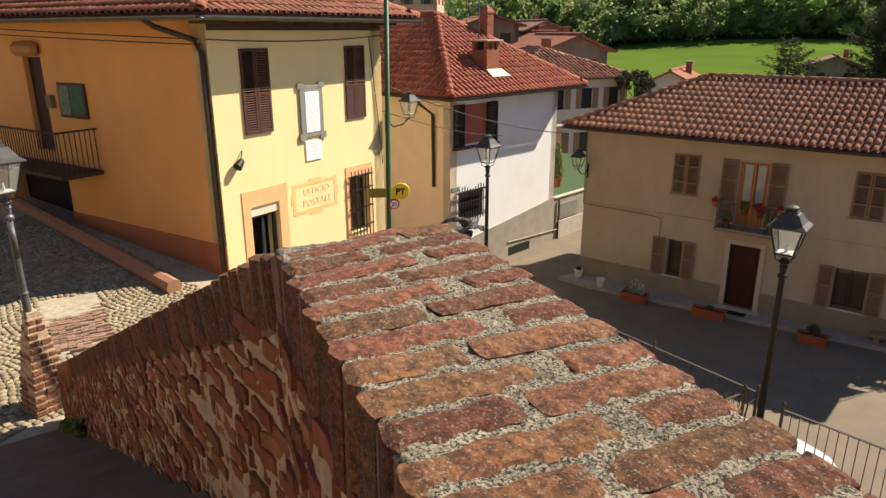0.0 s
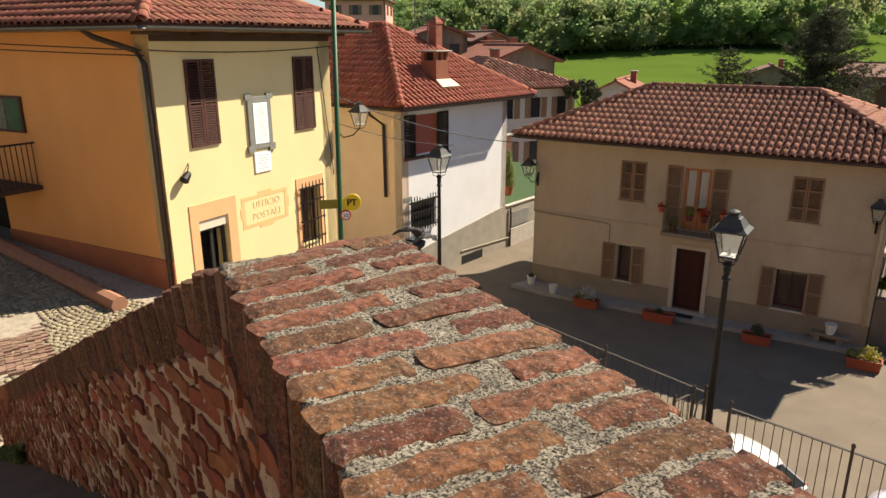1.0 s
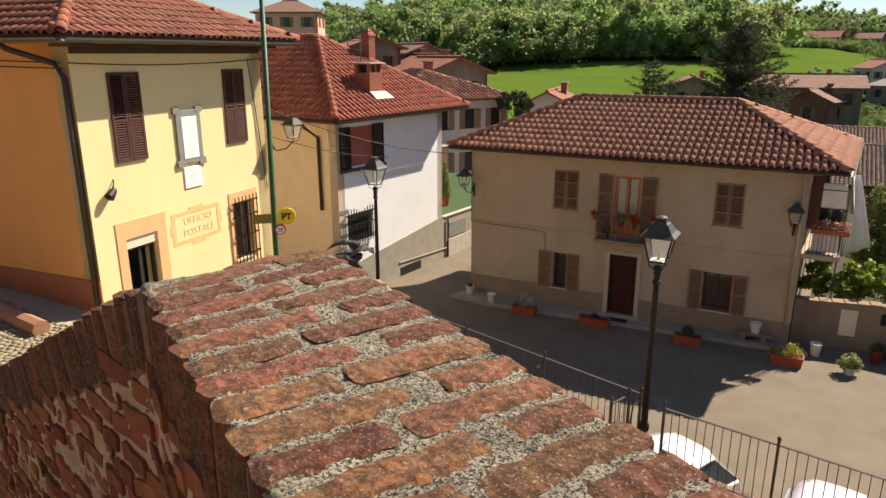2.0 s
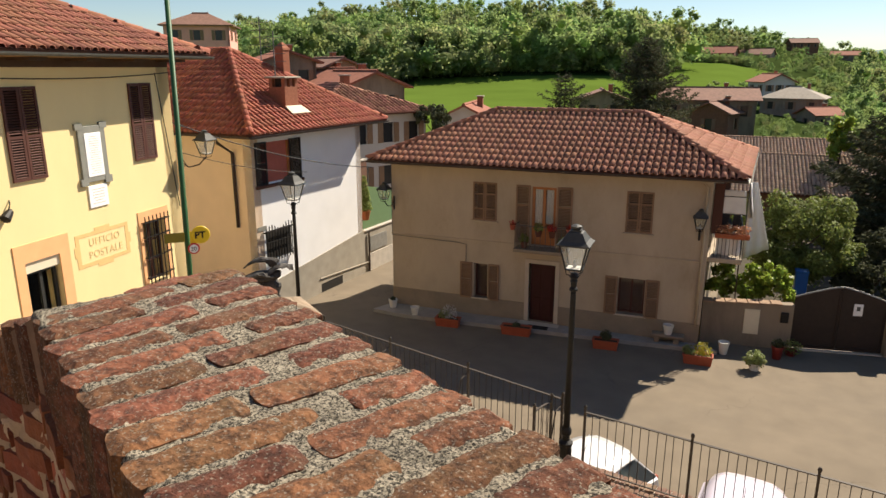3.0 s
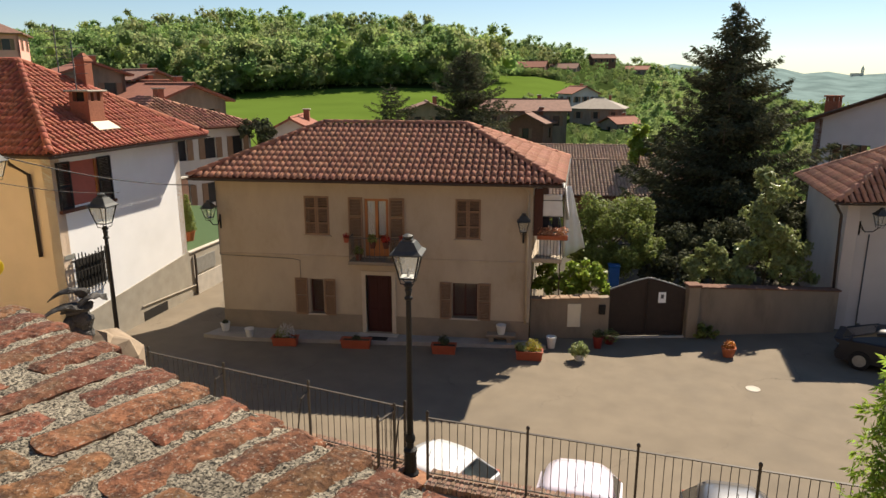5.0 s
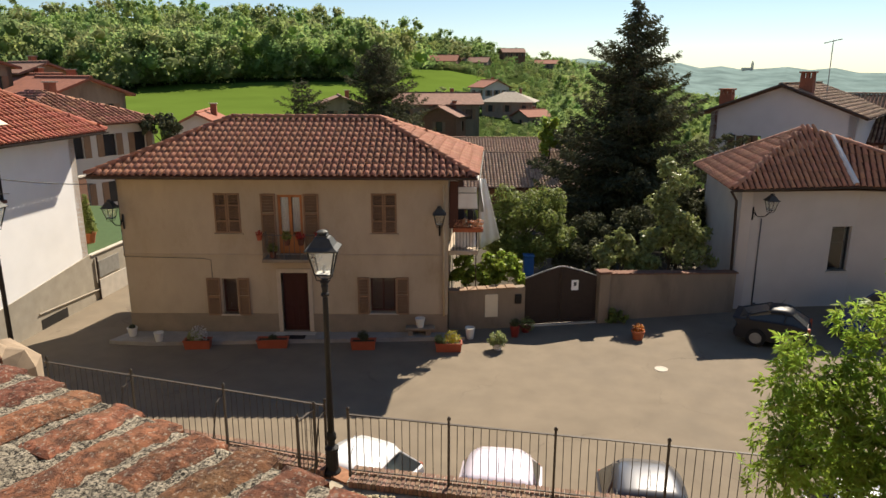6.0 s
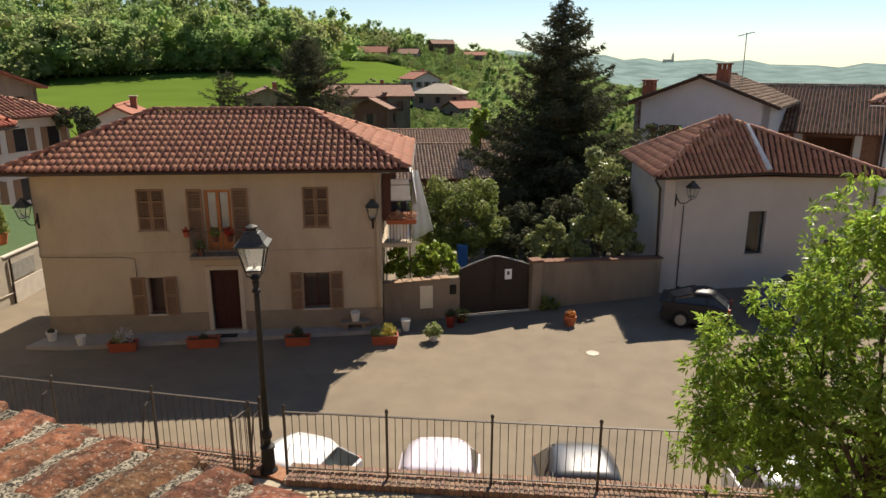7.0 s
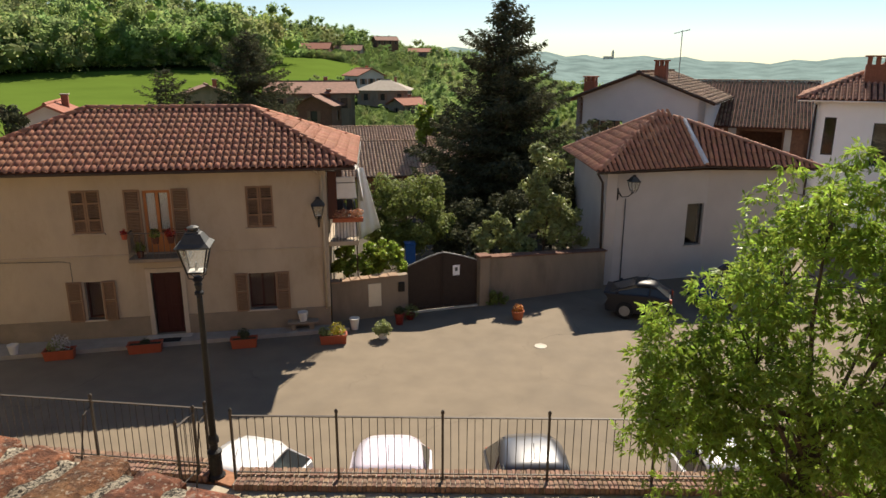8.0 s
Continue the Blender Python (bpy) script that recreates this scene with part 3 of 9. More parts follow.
M_GRIT = gravel_mortar("gritty_mortar")
M_SOIL = mat("soil", (0.055, 0.045, 0.028), 0.97, 0.3, 3, 0.4)
M_DARKPANE = mat("dark_pane", (0.03, 0.03, 0.032), 0.15, 0.2, 2, 0)
M_ROOF_FAR = mat("far_tile_roof", (0.22, 0.12, 0.085), 0.9, 0.3, 3, 0.2, 0.4, (0.16, 0.09, 0.065), 0.8, fine=12)
M_TILE_OLDR = mat("patched_old_tile", (0.31, 0.145, 0.095), 0.9, 0.3, 8, 0.2, 0.45, (0.20, 0.13, 0.10), 0.9, island=0.4)
M_ROOF_RED = mat("far_red_roof", (0.27, 0.105, 0.065), 0.9, 0.25, 3, 0.2, 0.3, (0.23, 0.09, 0.06), 0.8, fine=12)
M_ROOF_GREY = mat("far_grey_roof", (0.30, 0.26, 0.21), 0.9, 0.25, 3, 0.2, 0.3, (0.2, 0.16, 0.13), 0.8, fine=12)
M_PINK = mat("pink_render", (0.74, 0.36, 0.29), 0.9, 0.06, 1.3, 0.05, 0.15, (0.66, 0.31, 0.25), 0.5)
M_TURF = mat("artificial_grass", (0.05, 0.088, 0.03), 0.95, 0.15, 6, 0.3)
M_TERRA = mat("terracotta", (0.38, 0.115, 0.05), 0.85, 0.15, 8, 0.1)
M_PLASTIC_R = mat("terracotta_plastic", (0.33, 0.078, 0.038), 0.6, 0.12, 6, 0.03)
M_POT_W = mat("white_pot", (0.62, 0.60, 0.55), 0.6, 0.08, 6, 0.03)
M_POT_D = mat("dark_clay_pot", (0.10, 0.035, 0.022), 0.7, 0.2, 6, 0.03)
M_POT_R = mat("dark_red_pot", (0.16, 0.02, 0.015), 0.4, 0.1, 6, 0.02)
M_FLOWER_W = leaf_mat("white_flowers", (0.5, 0.48, 0.45), 0.4, 0.3)
M_FLOWER_R = leaf_mat("red_flowers", (0.35, 0.03, 0.02), 0.5, 0.3)
M_FLOWER_O = leaf_mat("orange_flowers", (0.45, 0.18, 0.03), 0.5, 0.3)
M_FLOWER_P = leaf_mat("peach_flowers", (0.45, 0.22, 0.12), 0.5, 0.3)
M_LEAF_YEL = leaf_mat("yellow_leaf", (0.38, 0.34, 0.04), 0.4, 0.35)
M_DARKCLOTH = mat("dark_cloth", (0.02, 0.02, 0.025), 0.95, 0.2, 5, 0.05)
M_BLUE = mat("blue_plastic", (0.02, 0.11, 0.36), 0.45, 0.1, 4, 0.02)
M_SIGN_OL = mat("olive_sign", (0.20, 0.17, 0.02), 0.5, 0.15, 8, 0.0)
M_SIGN_Y = mat("yellow_sign", (0.72, 0.52, 0.02), 0.45, 0.05, 5, 0.0)
M_SIGN_RED = mat("red_sign", (0.5, 0.03, 0.03), 0.5, 0.05, 5, 0.0)
M_CABLE = mat("cable_sheath", (0.03, 0.028, 0.026), 0.7, 0.1, 5, 0.0)
M_ROCK = mat("pale_rock", (0.27, 0.205, 0.14), 0.95, 0.2, 5, 0.4, 0.3, (0.30, 0.23, 0.15), 2)
M_BRONZE = mat("dark_bronze", (0.05, 0.045, 0.04), 0.7, 0.4, 14, 0.6, 0.5, (0.16, 0.15, 0.13), 9, metal=0.2)
M_TYRE = mat("tyre", (0.015, 0.015, 0.015), 0.85, 0.1, 5, 0.05)


def paint_mat(name, col, rough=0.25, metal=0.0):
    m = mat(name, col, rough, 0.04, 2.0, 0.0, metal=metal, spec=0.5)
    b = m.node_tree.nodes["Principled BSDF"]
    b.inputs["Coat Weight"].default_value, b.inputs["Coat Roughness"].default_value = 0.8, 0.05
    return m


M_CAR_W = paint_mat("white_car_paint", (0.78, 0.78, 0.77))
M_CAR_W2 = paint_mat("pearl_car_paint", (0.76, 0.70, 0.78))
M_CAR_G = paint_mat("silver_car_paint", (0.075, 0.075, 0.08), 0.42, 0.3)
M_CAR_S = mat("charcoal_car_paint", (0.02, 0.02, 0.023), 0.45, 0.05, 2, 0.0)
M_CAR_B = paint_mat("blue_car_paint", (0.015, 0.03, 0.12))
M_CARGLASS = mat("car_glass", (0.035, 0.04, 0.04), 0.06, 0.05, 2, 0, spec=0.8)

GROUND = -0.15

# ---- ground and distance ----
def land(r, az):
    """Height of the land at distance r and bearing az (degrees to the left of +y)."""
    hill = np.interp(az, [-60, -23, -18, -12.5, -7, 1.5, 9.6, 18, 26, 36, 45, 70, 110], [0.0, 0.0, 0.30, 0.55, 0.70, 0.84, 1.0, 1.08, 1.12, 0.85, 0.6, 0.35, 0.0])
    meadow = np.interp(az, [-20, -6, 0, 12, 26, 40, 60], [0.0, 0.2, 0.9, 1.0, 0.8, 0.4, 0.0])
    z = GROUND - 0.02
    z = z + meadow * np.interp(r, [60, 120, 230], [0, 1.0, 6.3])
    crest = np.interp(az, [-20, -8, 0, 4, 9], [0.90, 0.80, 0.78, 0.88, 1.0])
    hill = hill * np.interp(r, [370, 460], [1.0, crest])
    z = z + hill * np.interp(r, [200, 240, 330, 430, 520, 700, 1200], [0, 3.0, 14, 28.5, 36, 34, 21])
    z = z - (1 - np.clip(hill * 1.3, 0, 1)) * np.interp(r, [70, 160, 400, 2600], [0, 6, 22, 60])
    far = np.interp(r, [2300, 3200, 4300], [0, 1, 0.7])
    ripple = 0.5 + 0.5 * math.sin(az * 0.35 + 0.8) * math.sin(az * 0.11 + 2.0)
    return z + far * (78 + 34 * ripple + 8 * math.sin(az * 1.7))


rings = np.concatenate([np.linspace(45, 200, 20), np.linspace(215, 800, 26), np.geomspace(880, 4600, 18)])
azs = np.arange(-180, 180, 1.5)
gv = [(0, 0, GROUND - 0.02)]
for r in rings:
    for a in azs:
        gv.append((-r * math.sin(radians(a)), r * math.cos(radians(a)), float(land(r, a))))
na = len(azs)
gq = [(1 + k * na + j, 1 + k * na + (j + 1) % na, 1 + (k + 1) * na + (j + 1) % na, 1 + (k + 1) * na + j) for k in range(len(rings) - 1) for j in range(na)]
gq += [(0, 1 + (j + 1) % na, 1 + j, 0) for j in range(na)]
bmg = bmesh.new()
bv = [bmg.verts.new(v) for v in gv]
for q in gq:
    q = q[:3] if q[3] == q[0] else q
    bmg.faces.new([bv[i] for i in q][::-1] if len(q) == 4 else [bv[i] for i in q][::-1])
bmesh.ops.recalc_face_normals(bmg, faces=bmg.faces[:])
g_ob = part("ground", bmg, M_GRASS, None)
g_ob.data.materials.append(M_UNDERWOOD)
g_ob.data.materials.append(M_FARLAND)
g_ob.data.polygons.foreach_set("use_smooth", [True] * len(g_ob.data.polygons))
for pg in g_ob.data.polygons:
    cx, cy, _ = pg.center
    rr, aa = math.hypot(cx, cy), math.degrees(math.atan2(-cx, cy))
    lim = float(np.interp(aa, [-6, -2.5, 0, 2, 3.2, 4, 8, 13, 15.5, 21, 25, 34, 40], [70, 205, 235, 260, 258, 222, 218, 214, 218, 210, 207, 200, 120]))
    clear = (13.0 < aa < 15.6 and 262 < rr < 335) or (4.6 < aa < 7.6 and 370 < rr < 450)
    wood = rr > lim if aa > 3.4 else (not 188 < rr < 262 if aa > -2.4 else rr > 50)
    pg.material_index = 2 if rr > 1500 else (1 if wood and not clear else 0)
tagged(g_ob, "green meadow and valley land rising to hills", "ground", kind="structure")
# tan earth disc added so the near ground bounces no meadow green
bm = lathe(bmesh.new(), [(0.5, -0.9), (58, -0.9), (58, GROUND - 0.012), (0.5, GROUND - 0.010)], 40)
tagged(part("village_ground", bm, M_EARTH, None), "bare village earth disc, added to cut green bounce", "ground", kind="structure")
# unseen plain wall, closing the place and bouncing warm sun into the shade
bm = box(bmesh.new(), -32, 30, -9.0, -8.2, -0.5, 13.0)
tagged(part("wall_south", bm, M_TANWALL, None), "unseen plain wall added behind the landing to bounce sunlight", "wall", kind="structure")

bm = bmesh.new()
prism(bm, [(-30, 9.0), (40, 2.0), (40, 45), (-30, 45)], -0.6, GROUND)
tagged(part("road", bm, M_ASPHALT, None), "sun-bleached worn asphalt of the village square", "road", kind="structure")

# ---- roofs ----
def barrel(length, w0, w1, rise, n=5):
    """Half-barrel cover tile along +y (up the slope), lower end wider."""
    vs, fs = [], []
    for y, w, lift in ((0, w0, 0.02), (length, w1, 0.0)):
        for shell in (0, 1):
            for i in range(n + 1):
                a = math.pi * i / n
                k = 1 - 0.16 * shell
                vs.append((-math.cos(a) * w / 2 * k, y, math.sin(a) * rise * k + lift))
    m = n + 1
    for i in range(n):
        fs.append((i, i + 1, 2 * m + i + 1, 2 * m + i))
        fs.append((m + i + 1, m + i, i, i + 1)[::-1])
    return np.array(vs), fs


def roof_plane(pts, col=0.22, row=0.36, tilt=2.0):
    """Frames of the tiles on a roof plane: eave left, eave right, then the top corners."""
    p = [Vector(q) for q in pts]
    ex = (p[1] - p[0]).normalized()
    nz = ex.cross(p[2] - p[0]).normalized()
    up = nz.cross(ex)
    poly = [((q - p[0]).dot(ex), (q - p[0]).dot(up)) for q in p]

    def inside(x, y):
        s = False
        for (xa, ya), (xb, yb) in zip(poly, poly[1:] + poly[:1]):
            if (ya > y) != (yb > y) and x < (xb - xa) * (y - ya) / (yb - ya) + xa:
                s = not s
        return s
    xs = [q[0] for q in poly]
    ys = [q[1] for q in poly]
    out = []
    ncol = int((max(xs) - min(xs)) / col)
    for i in range(ncol + 1):
        x = min(xs) + (i + 0.5) * col
        k = 0
        while True:
            y = -0.06 + k * row
            k += 1
            if y > max(ys):
                break
            if inside(x, max(y + row * 0.5, 0.02)):
                j = random.uniform
                o = p[0] + ex * (x + j(-0.006, 0.006)) + up * (y + j(-0.008, 0.008)) + nz * (0.01 + j(0, 0.008))
                m = Matrix(((ex.x, up.x, nz.x, o.x), (ex.y, up.y, nz.y, o.y), (ex.z, up.z, nz.z, o.z), (0, 0, 0, 1)))
                out.append(m @ pose(0, 0, 0, -tilt, 0, j(-1.1, 1.1)))
    return out


def join_tiles(name, mats4, tile, material, parent, label=""):
    v, f = tile
    h = np.c_[v, np.ones(len(v))]
    vs = np.concatenate([(h @ np.array(m).T)[:, :3] for m in mats4])
    fa = np.array(f)
    fs = np.concatenate([fa + i * len(v) for i in range(len(mats4))])
    ob = arrays(name, vs, fs, material, parent, label, smooth=True)
    ob["kind"] = "stuff"
    return ob


PIECES = []      # roof tiles built one by one, made at the end of the file


def roof(parent, planes, ridges, material=M_TILE, col=0.22, row=0.36, piece_planes=(), thick=0.10, name="roof", tile_w=0.19, tilt=2.0):
    """Roof slab with cover tiles over it and a row of ridge tiles along each ridge and hip."""
    ob = part(name, slab(bmesh.new(), planes[0], thick), M_UNDER, parent, "clay barrel-tile roof")
    for pl in planes[1:]:
        part("roof_slope", slab(bmesh.new(), pl, thick), M_UNDER, ob)
    tile = barrel(row + 0.07, tile_w, tile_w * 0.82, tile_w * 0.42)
    loose = []
    for i, pl in enumerate(planes):
        ms = roof_plane(pl, col, row, tilt)
        if i in piece_planes:
            PIECES.append((ob, ms[:290], tile))
            loose += ms[290:]
        else:
            loose += ms
    rid = barrel(0.46, 0.24, 0.21, 0.11)
    for a, b in ridges:
        a, b = Vector(a), Vector(b)
        d = (b - a).normalized()
        x = d.cross(Vector((0, 0, 1))).normalized()
        z = x.cross(d)
        n = max(1, int((b - a).length / 0.38))
        rm = []
        for k in range(n):
            o = a + (b - a) * (k / n) + z * 0.02
            rm.append(Matrix(((x.x, d.x, z.x, o.x), (x.y, d.y, z.y, o.y), (x.z, d.z, z.z, o.z), (0, 0, 0, 1))))
        join_tiles("ridge_tiles", rm, rid, material, ob)
    if loose:
        join_tiles("tiles", loose, tile, material, ob)
    return ob


def gutter(parent, a, b, r=0.07, material=M_GUTTER, name="gutter"):
    bm = bmesh.new()
    a, b = Vector(a), Vector(b)
    d = (b - a).normalized()
    s = d.cross(Vector((0, 0, 1)))
    pr = []
    for p in (a, b):
        pr.append([bm.verts.new(p + s * (-math.cos(math.pi * i / 6) * r * k) + Vector((0, 0, -math.sin(math.pi * i / 6) * r * k))) for k in (1, 0.86) for i in range(7)])
    for i in range(6):
        bm.faces.new((pr[0][i], pr[0][i + 1], pr[1][i + 1], pr[1][i]))
        bm.faces.new((pr[0][7 + i], pr[1][7 + i], pr[1][8 + i], pr[0][8 + i]))
    for e in (0, 1):
        bm.faces.new(pr[e][:7] + pr[e][7:][::-1])
    for j, k in ((0, 7), (6, 13)):
        bm.faces.new((pr[0][j], pr[1][j], pr[1][k], pr[0][k]))
    return part(name, bm, material, parent)


def pipe(parent, pts, r=0.045, material=M_GUTTER, name="downpipe"):
    return part(name, tube(bmesh.new(), pts, r, 10), material, parent, smooth=True)


# ---- windows, doors, shutters ----
SLATS = []      # louvre slats, made at the end of the file


def leaf(bm, x0, x1, z0, z1, y0, y1, fr=0.055, rails=(0.5,), m=None, slats=True, pitch=0.05, tilt=35):
    """A louvred shutter leaf: stiles, rails and the poses of its tilted slats."""
    rows = []
    box(bm, x0, x0 + fr, y0, y1, z0, z1, m)
    box(bm, x1 - fr, x1, y0, y1, z0, z1, m)
    lv = [z0] + [z0 + (z1 - z0) * r for r in rails] + [z1]
    for i, z in enumerate(lv):
        a = z if i == 0 else (z - fr if i == len(lv) - 1 else z - fr / 2)
        box(bm, x0 + fr, x1 - fr, y0, y1, a, a + fr, m)
    if slats:
        for a, b in zip(lv, lv[1:]):
            n = max(1, int((b - a - fr) / pitch))
            for k in range(n):
                zc = a + fr + (k + 0.5) * (b - a - 1.5 * fr) / n
                q = pose(0, (y0 + y1) / 2, zc, tilt, 0, 0)
                rows.append((m @ q @ pose((x0 + x1) / 2, 0, 0), round(x1 - x0 - 2 * fr, 3)))
    SLATS.append(rows)
    return bm


def shutter(parent, bm, material, label):
    ob = part("shutter", bm, material, parent, label)
    SLATS[-1] = (ob, material, SLATS[-1])
    return ob


def shut_pair(parent, F, x0, x1, z0, z1, material, out=0.03, rails=(0.5,), name="shutter"):
    """Two closed shutter leaves over an opening."""
    mid = (x0 + x1) / 2
    for a, b in ((x0, mid - 0.006), (mid + 0.006, x1)):
        bm = leaf(bmesh.new(), a, b, z0, z1, -out - 0.035, -out, rails=rails, m=F)
        shutter(parent, bm, material, "louvred wooden shutter")


def sill(parent, F, x0, x1, z, d=0.07, h=0.06, material=M_STONE, name="sill"):
    part(name, box(bmesh.new(), x0 - 0.06, x1 + 0.06, -d, 0.12, z - h, z, F, 0.008), material, parent)


def casement(parent, F, x0, x1, z0, z1, y=0.12, bars=(0.5,), frm=None, cols=2, fr=0.06):
    """A glazed window: frame, leaves, panes."""
    frm = frm or M_WOOD
    bm = bmesh.new()
    box(bm, x0, x0 + fr, y, y + 0.06, z0, z1, F)
    box(bm, x1 - fr, x1, y, y + 0.06, z0, z1, F)
    box(bm, x0 + fr, x1 - fr, y, y + 0.06, z0, z0 + fr, F)
    box(bm, x0 + fr, x1 - fr, y, y + 0.06, z1 - fr, z1, F)
    for c in range(1, cols):
        xc = x0 + (x1 - x0) * c / cols
        box(bm, xc - fr / 2, xc + fr / 2, y, y + 0.06, z0 + fr, z1 - fr, F)
    for r in bars:
        zc = z0 + (z1 - z0) * r
        for c in range(cols):
            a = x0 + (x1 - x0) * c / cols + (fr if c == 0 else fr / 2)
            b = x0 + (x1 - x0) * (c + 1) / cols - (fr if c == cols - 1 else fr / 2)
            box(bm, a, b, y + 0.005, y + 0.055, zc - 0.015, zc + 0.015, F)
    w = part("window_frame", bm, frm, parent)
    for c in range(cols):
        a, b = x0 + (x1 - x0) * c / cols + fr / 2, x0 + (x1 - x0) * (c + 1) / cols - fr / 2
        g = part("pane", box(bmesh.new(), a, b, y + 0.027, y + 0.033, z0 + fr / 2, z1 - fr / 2, F), M_GLASS, w)
        g.visible_shadow = False
    return w


def panel(parent, F, x0, x1, z0, z1, y0, y1, material, name, label="", bevel=0.0):
    return part(name, box(bmesh.new(), x0, x1, y0, y1, z0, z1, F, bevel), material, parent, label)


# ---- buildings ----
RODS = []        # balusters, made at the end of the file
LOTS = []        # other repeated pieces: name, parent, mesh, pose
def cream_house():
    t = thing("cream_house", "two-storey cream plaster house with brown shutters and a hipped tile roof", "house", at=(-5.4, 22.2, GROUND))
    F = frame_of((-10.87, 22.2, 0), (1, 0))
    o = 10.87
    holes = [(o - 5.64, o - 4.72, 0.0, 2.10), (o - 5.62, o - 4.80, 2.74, 4.76), (o - 7.68, o - 6.90, 3.5, 4.78), (o - 2.48, o - 1.72, 3.5, 4.78),
             (o - 7.66, o - 7.16, 0.62, 1.88), (o - 2.62, o - 1.76, 0.68, 1.92)]
    bm = wall_mesh(bmesh.new(), 10.87, 0.62, 5.42, 0.4, holes, F)
    part("wall", bm, M_CREAM, t)
    holes0 = [(o - 5.64, o - 4.72, 0.0, 0.63)]
    bm = wall_mesh(bmesh.new(), 10.89, -0.6, 0.63, 0.42, holes0, frame_of((-10.88, 22.17, 0), (1, 0)))
    part("plinth", bm, M_PLINTH, t, "darker rendered plinth")
    part("wall", wall_mesh(bmesh.new(), 6.9, -0.6, 5.42, 0.4, [(0.5, 1.5, 2.75, 4.8), (0.6, 1.4, 0.7, 2.0)], frame_of((0.0, 22.6, 0), (0.06, 1))), M_CREAM, t)
    part("wall", wall_mesh(bmesh.new(), 6.58, -0.6, 5.42, 0.4, (), frame_of((-9.30, 29.0, 0), (-1.57, -6.4))), M_CREAM, t)
    part("wall", wall_mesh(bmesh.new(), 9.7, -0.6, 5.42, 0.4, (), frame_of((0.4, 29.0, 0), (-1, 0))), M_CREAM, t)
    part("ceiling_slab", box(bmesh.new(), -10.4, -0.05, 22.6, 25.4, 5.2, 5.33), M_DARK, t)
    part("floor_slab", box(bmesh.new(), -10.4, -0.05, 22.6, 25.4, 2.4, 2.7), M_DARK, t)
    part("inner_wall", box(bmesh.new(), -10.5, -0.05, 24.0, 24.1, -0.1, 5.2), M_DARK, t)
    # string course
    part("string_course", box(bmesh.new(), -10.9, -0.1, 22.165, 22.21, 2.68, 2.74, None, 0.008), M_CREAM, t)
    part("corner_pilaster", box(bmesh.new(), -0.18, 0.02, 22.17, 22.21, 0.62, 5.38), M_CREAM, t)
    e0, e1, e2, e3 = (-11.5, 21.55, 5.48), (0.92, 21.55, 5.46), (1.45, 29.6, 5.46), (-11.42, 22.3, 5.48)
    e4 = (-9.7, 29.6, 5.48)
    r0, r1 = (-7.95, 25.6, 7.05), (-2.5, 25.6, 7.03)
    roof(t, [(e0, e1, r1, r0), (e1, e2, r1), (e2, e4, r0, r1), (e4, e3, r0), (e3, e0, r0)], [(e0, r0), (e1, r1), (r0, r1), (e2, r1), (e3, r0), (e4, r0)],
         M_TILE_H, 0.22, 0.395, piece_planes=(0,), tile_w=0.175)
    # soffit and gutter
    bm = bmesh.new()
    prism(bm, [(-11.4, 21.63), (0.84, 21.63), (1.35, 29.5), (-8.4, 29.5), (-11.4, 26.0)], 5.34, 5.38)
    part("soffit", bm, M_SOFFIT, t, "dark timber soffit")
    gutter(t, (-11.5, 21.5, 5.44), (0.95, 21.5, 5.42))
    gutter(t, (0.97, 21.55, 5.42), (1.5, 29.6, 5.42), material=M_ZINC)
    pipe(t, [(-0.35, 21.55, 5.36), (-0.12, 22.08, 5.1), (-0.12, 22.1, 0.6)], 0.04, M_PIPE_TAN)
    pipe(t, [(-10.85, 22.14, 5.3), (-10.85, 22.14, 2.66), (-8.2, 22.14, 2.60), (-7.95, 22.14, 2.55), (-7.95, 22.14, 1.9)], 0.012, M_IRON_G, "cable")
    # upper windows with closed shutters
    for x0, x1 in ((-7.72, -6.86), (-2.52, -1.68)):
        shut_pair(t, F, o + x0, o + x1, 3.47, 4.81, M_SHUT_L, 0.0, (0.31, 0.70))
        sill(t, F, o + x0, o + x1, 3.46, material=M_CREAM)
    # balcony door with open shutters
    w = casement(t, F, o - 5.62, o - 4.80, 2.76, 4.76, 0.05, (0.36,), M_WOOD, 2, 0.09)
    panel(w, F, o - 5.6, o - 4.82, 2.8, 3.4, 0.055, 0.085, M_WOOD, "lower_panel")
    for x0 in (o - 5.42, o - 4.98):
        bm = bmesh.new()
        for k in range(10):
            a = -0.15 + k * 0.03
            box(bm, x0 + a - 0.012, x0 + a + 0.014, 0.12 + 0.012 * (k % 2), 0.13 + 0.012 * (k % 2), 3.45, 4.68, F)
        part("curtain", bm, M_CLOTH, t, "white curtain behind the glass")
    for a, b in ((-6.17, -5.68), (-4.76, -4.25)):
        shutter(t, leaf(bmesh.new(), o + a, o + b, 2.80, 4.80, -0.06, -0.02, rails=(0.3, 0.66), m=F), M_SHUT_L, "opened louvred shutter")
    # ground windows with opened shutters
    for a, b in ((-8.17, -7.72), (-7.12, -6.72)):
        shutter(t, leaf(bmesh.new(), o + a, o + b, 0.58, 1.91, -0.07, -0.03, m=F), M_SHUT_L, "opened louvred shutter")
    for a, b in ((-3.04, -2.64), (-1.74, -1.30)):
        shutter(t, leaf(bmesh.new(), o + a, o + b, 0.64, 1.95, -0.07, -0.03, m=F), M_SHUT_L, "opened louvred shutter")
    casement(t, F, o - 7.66, o - 7.16, 0.62, 1.88, 0.2, (), M_SHUT_D, 1)
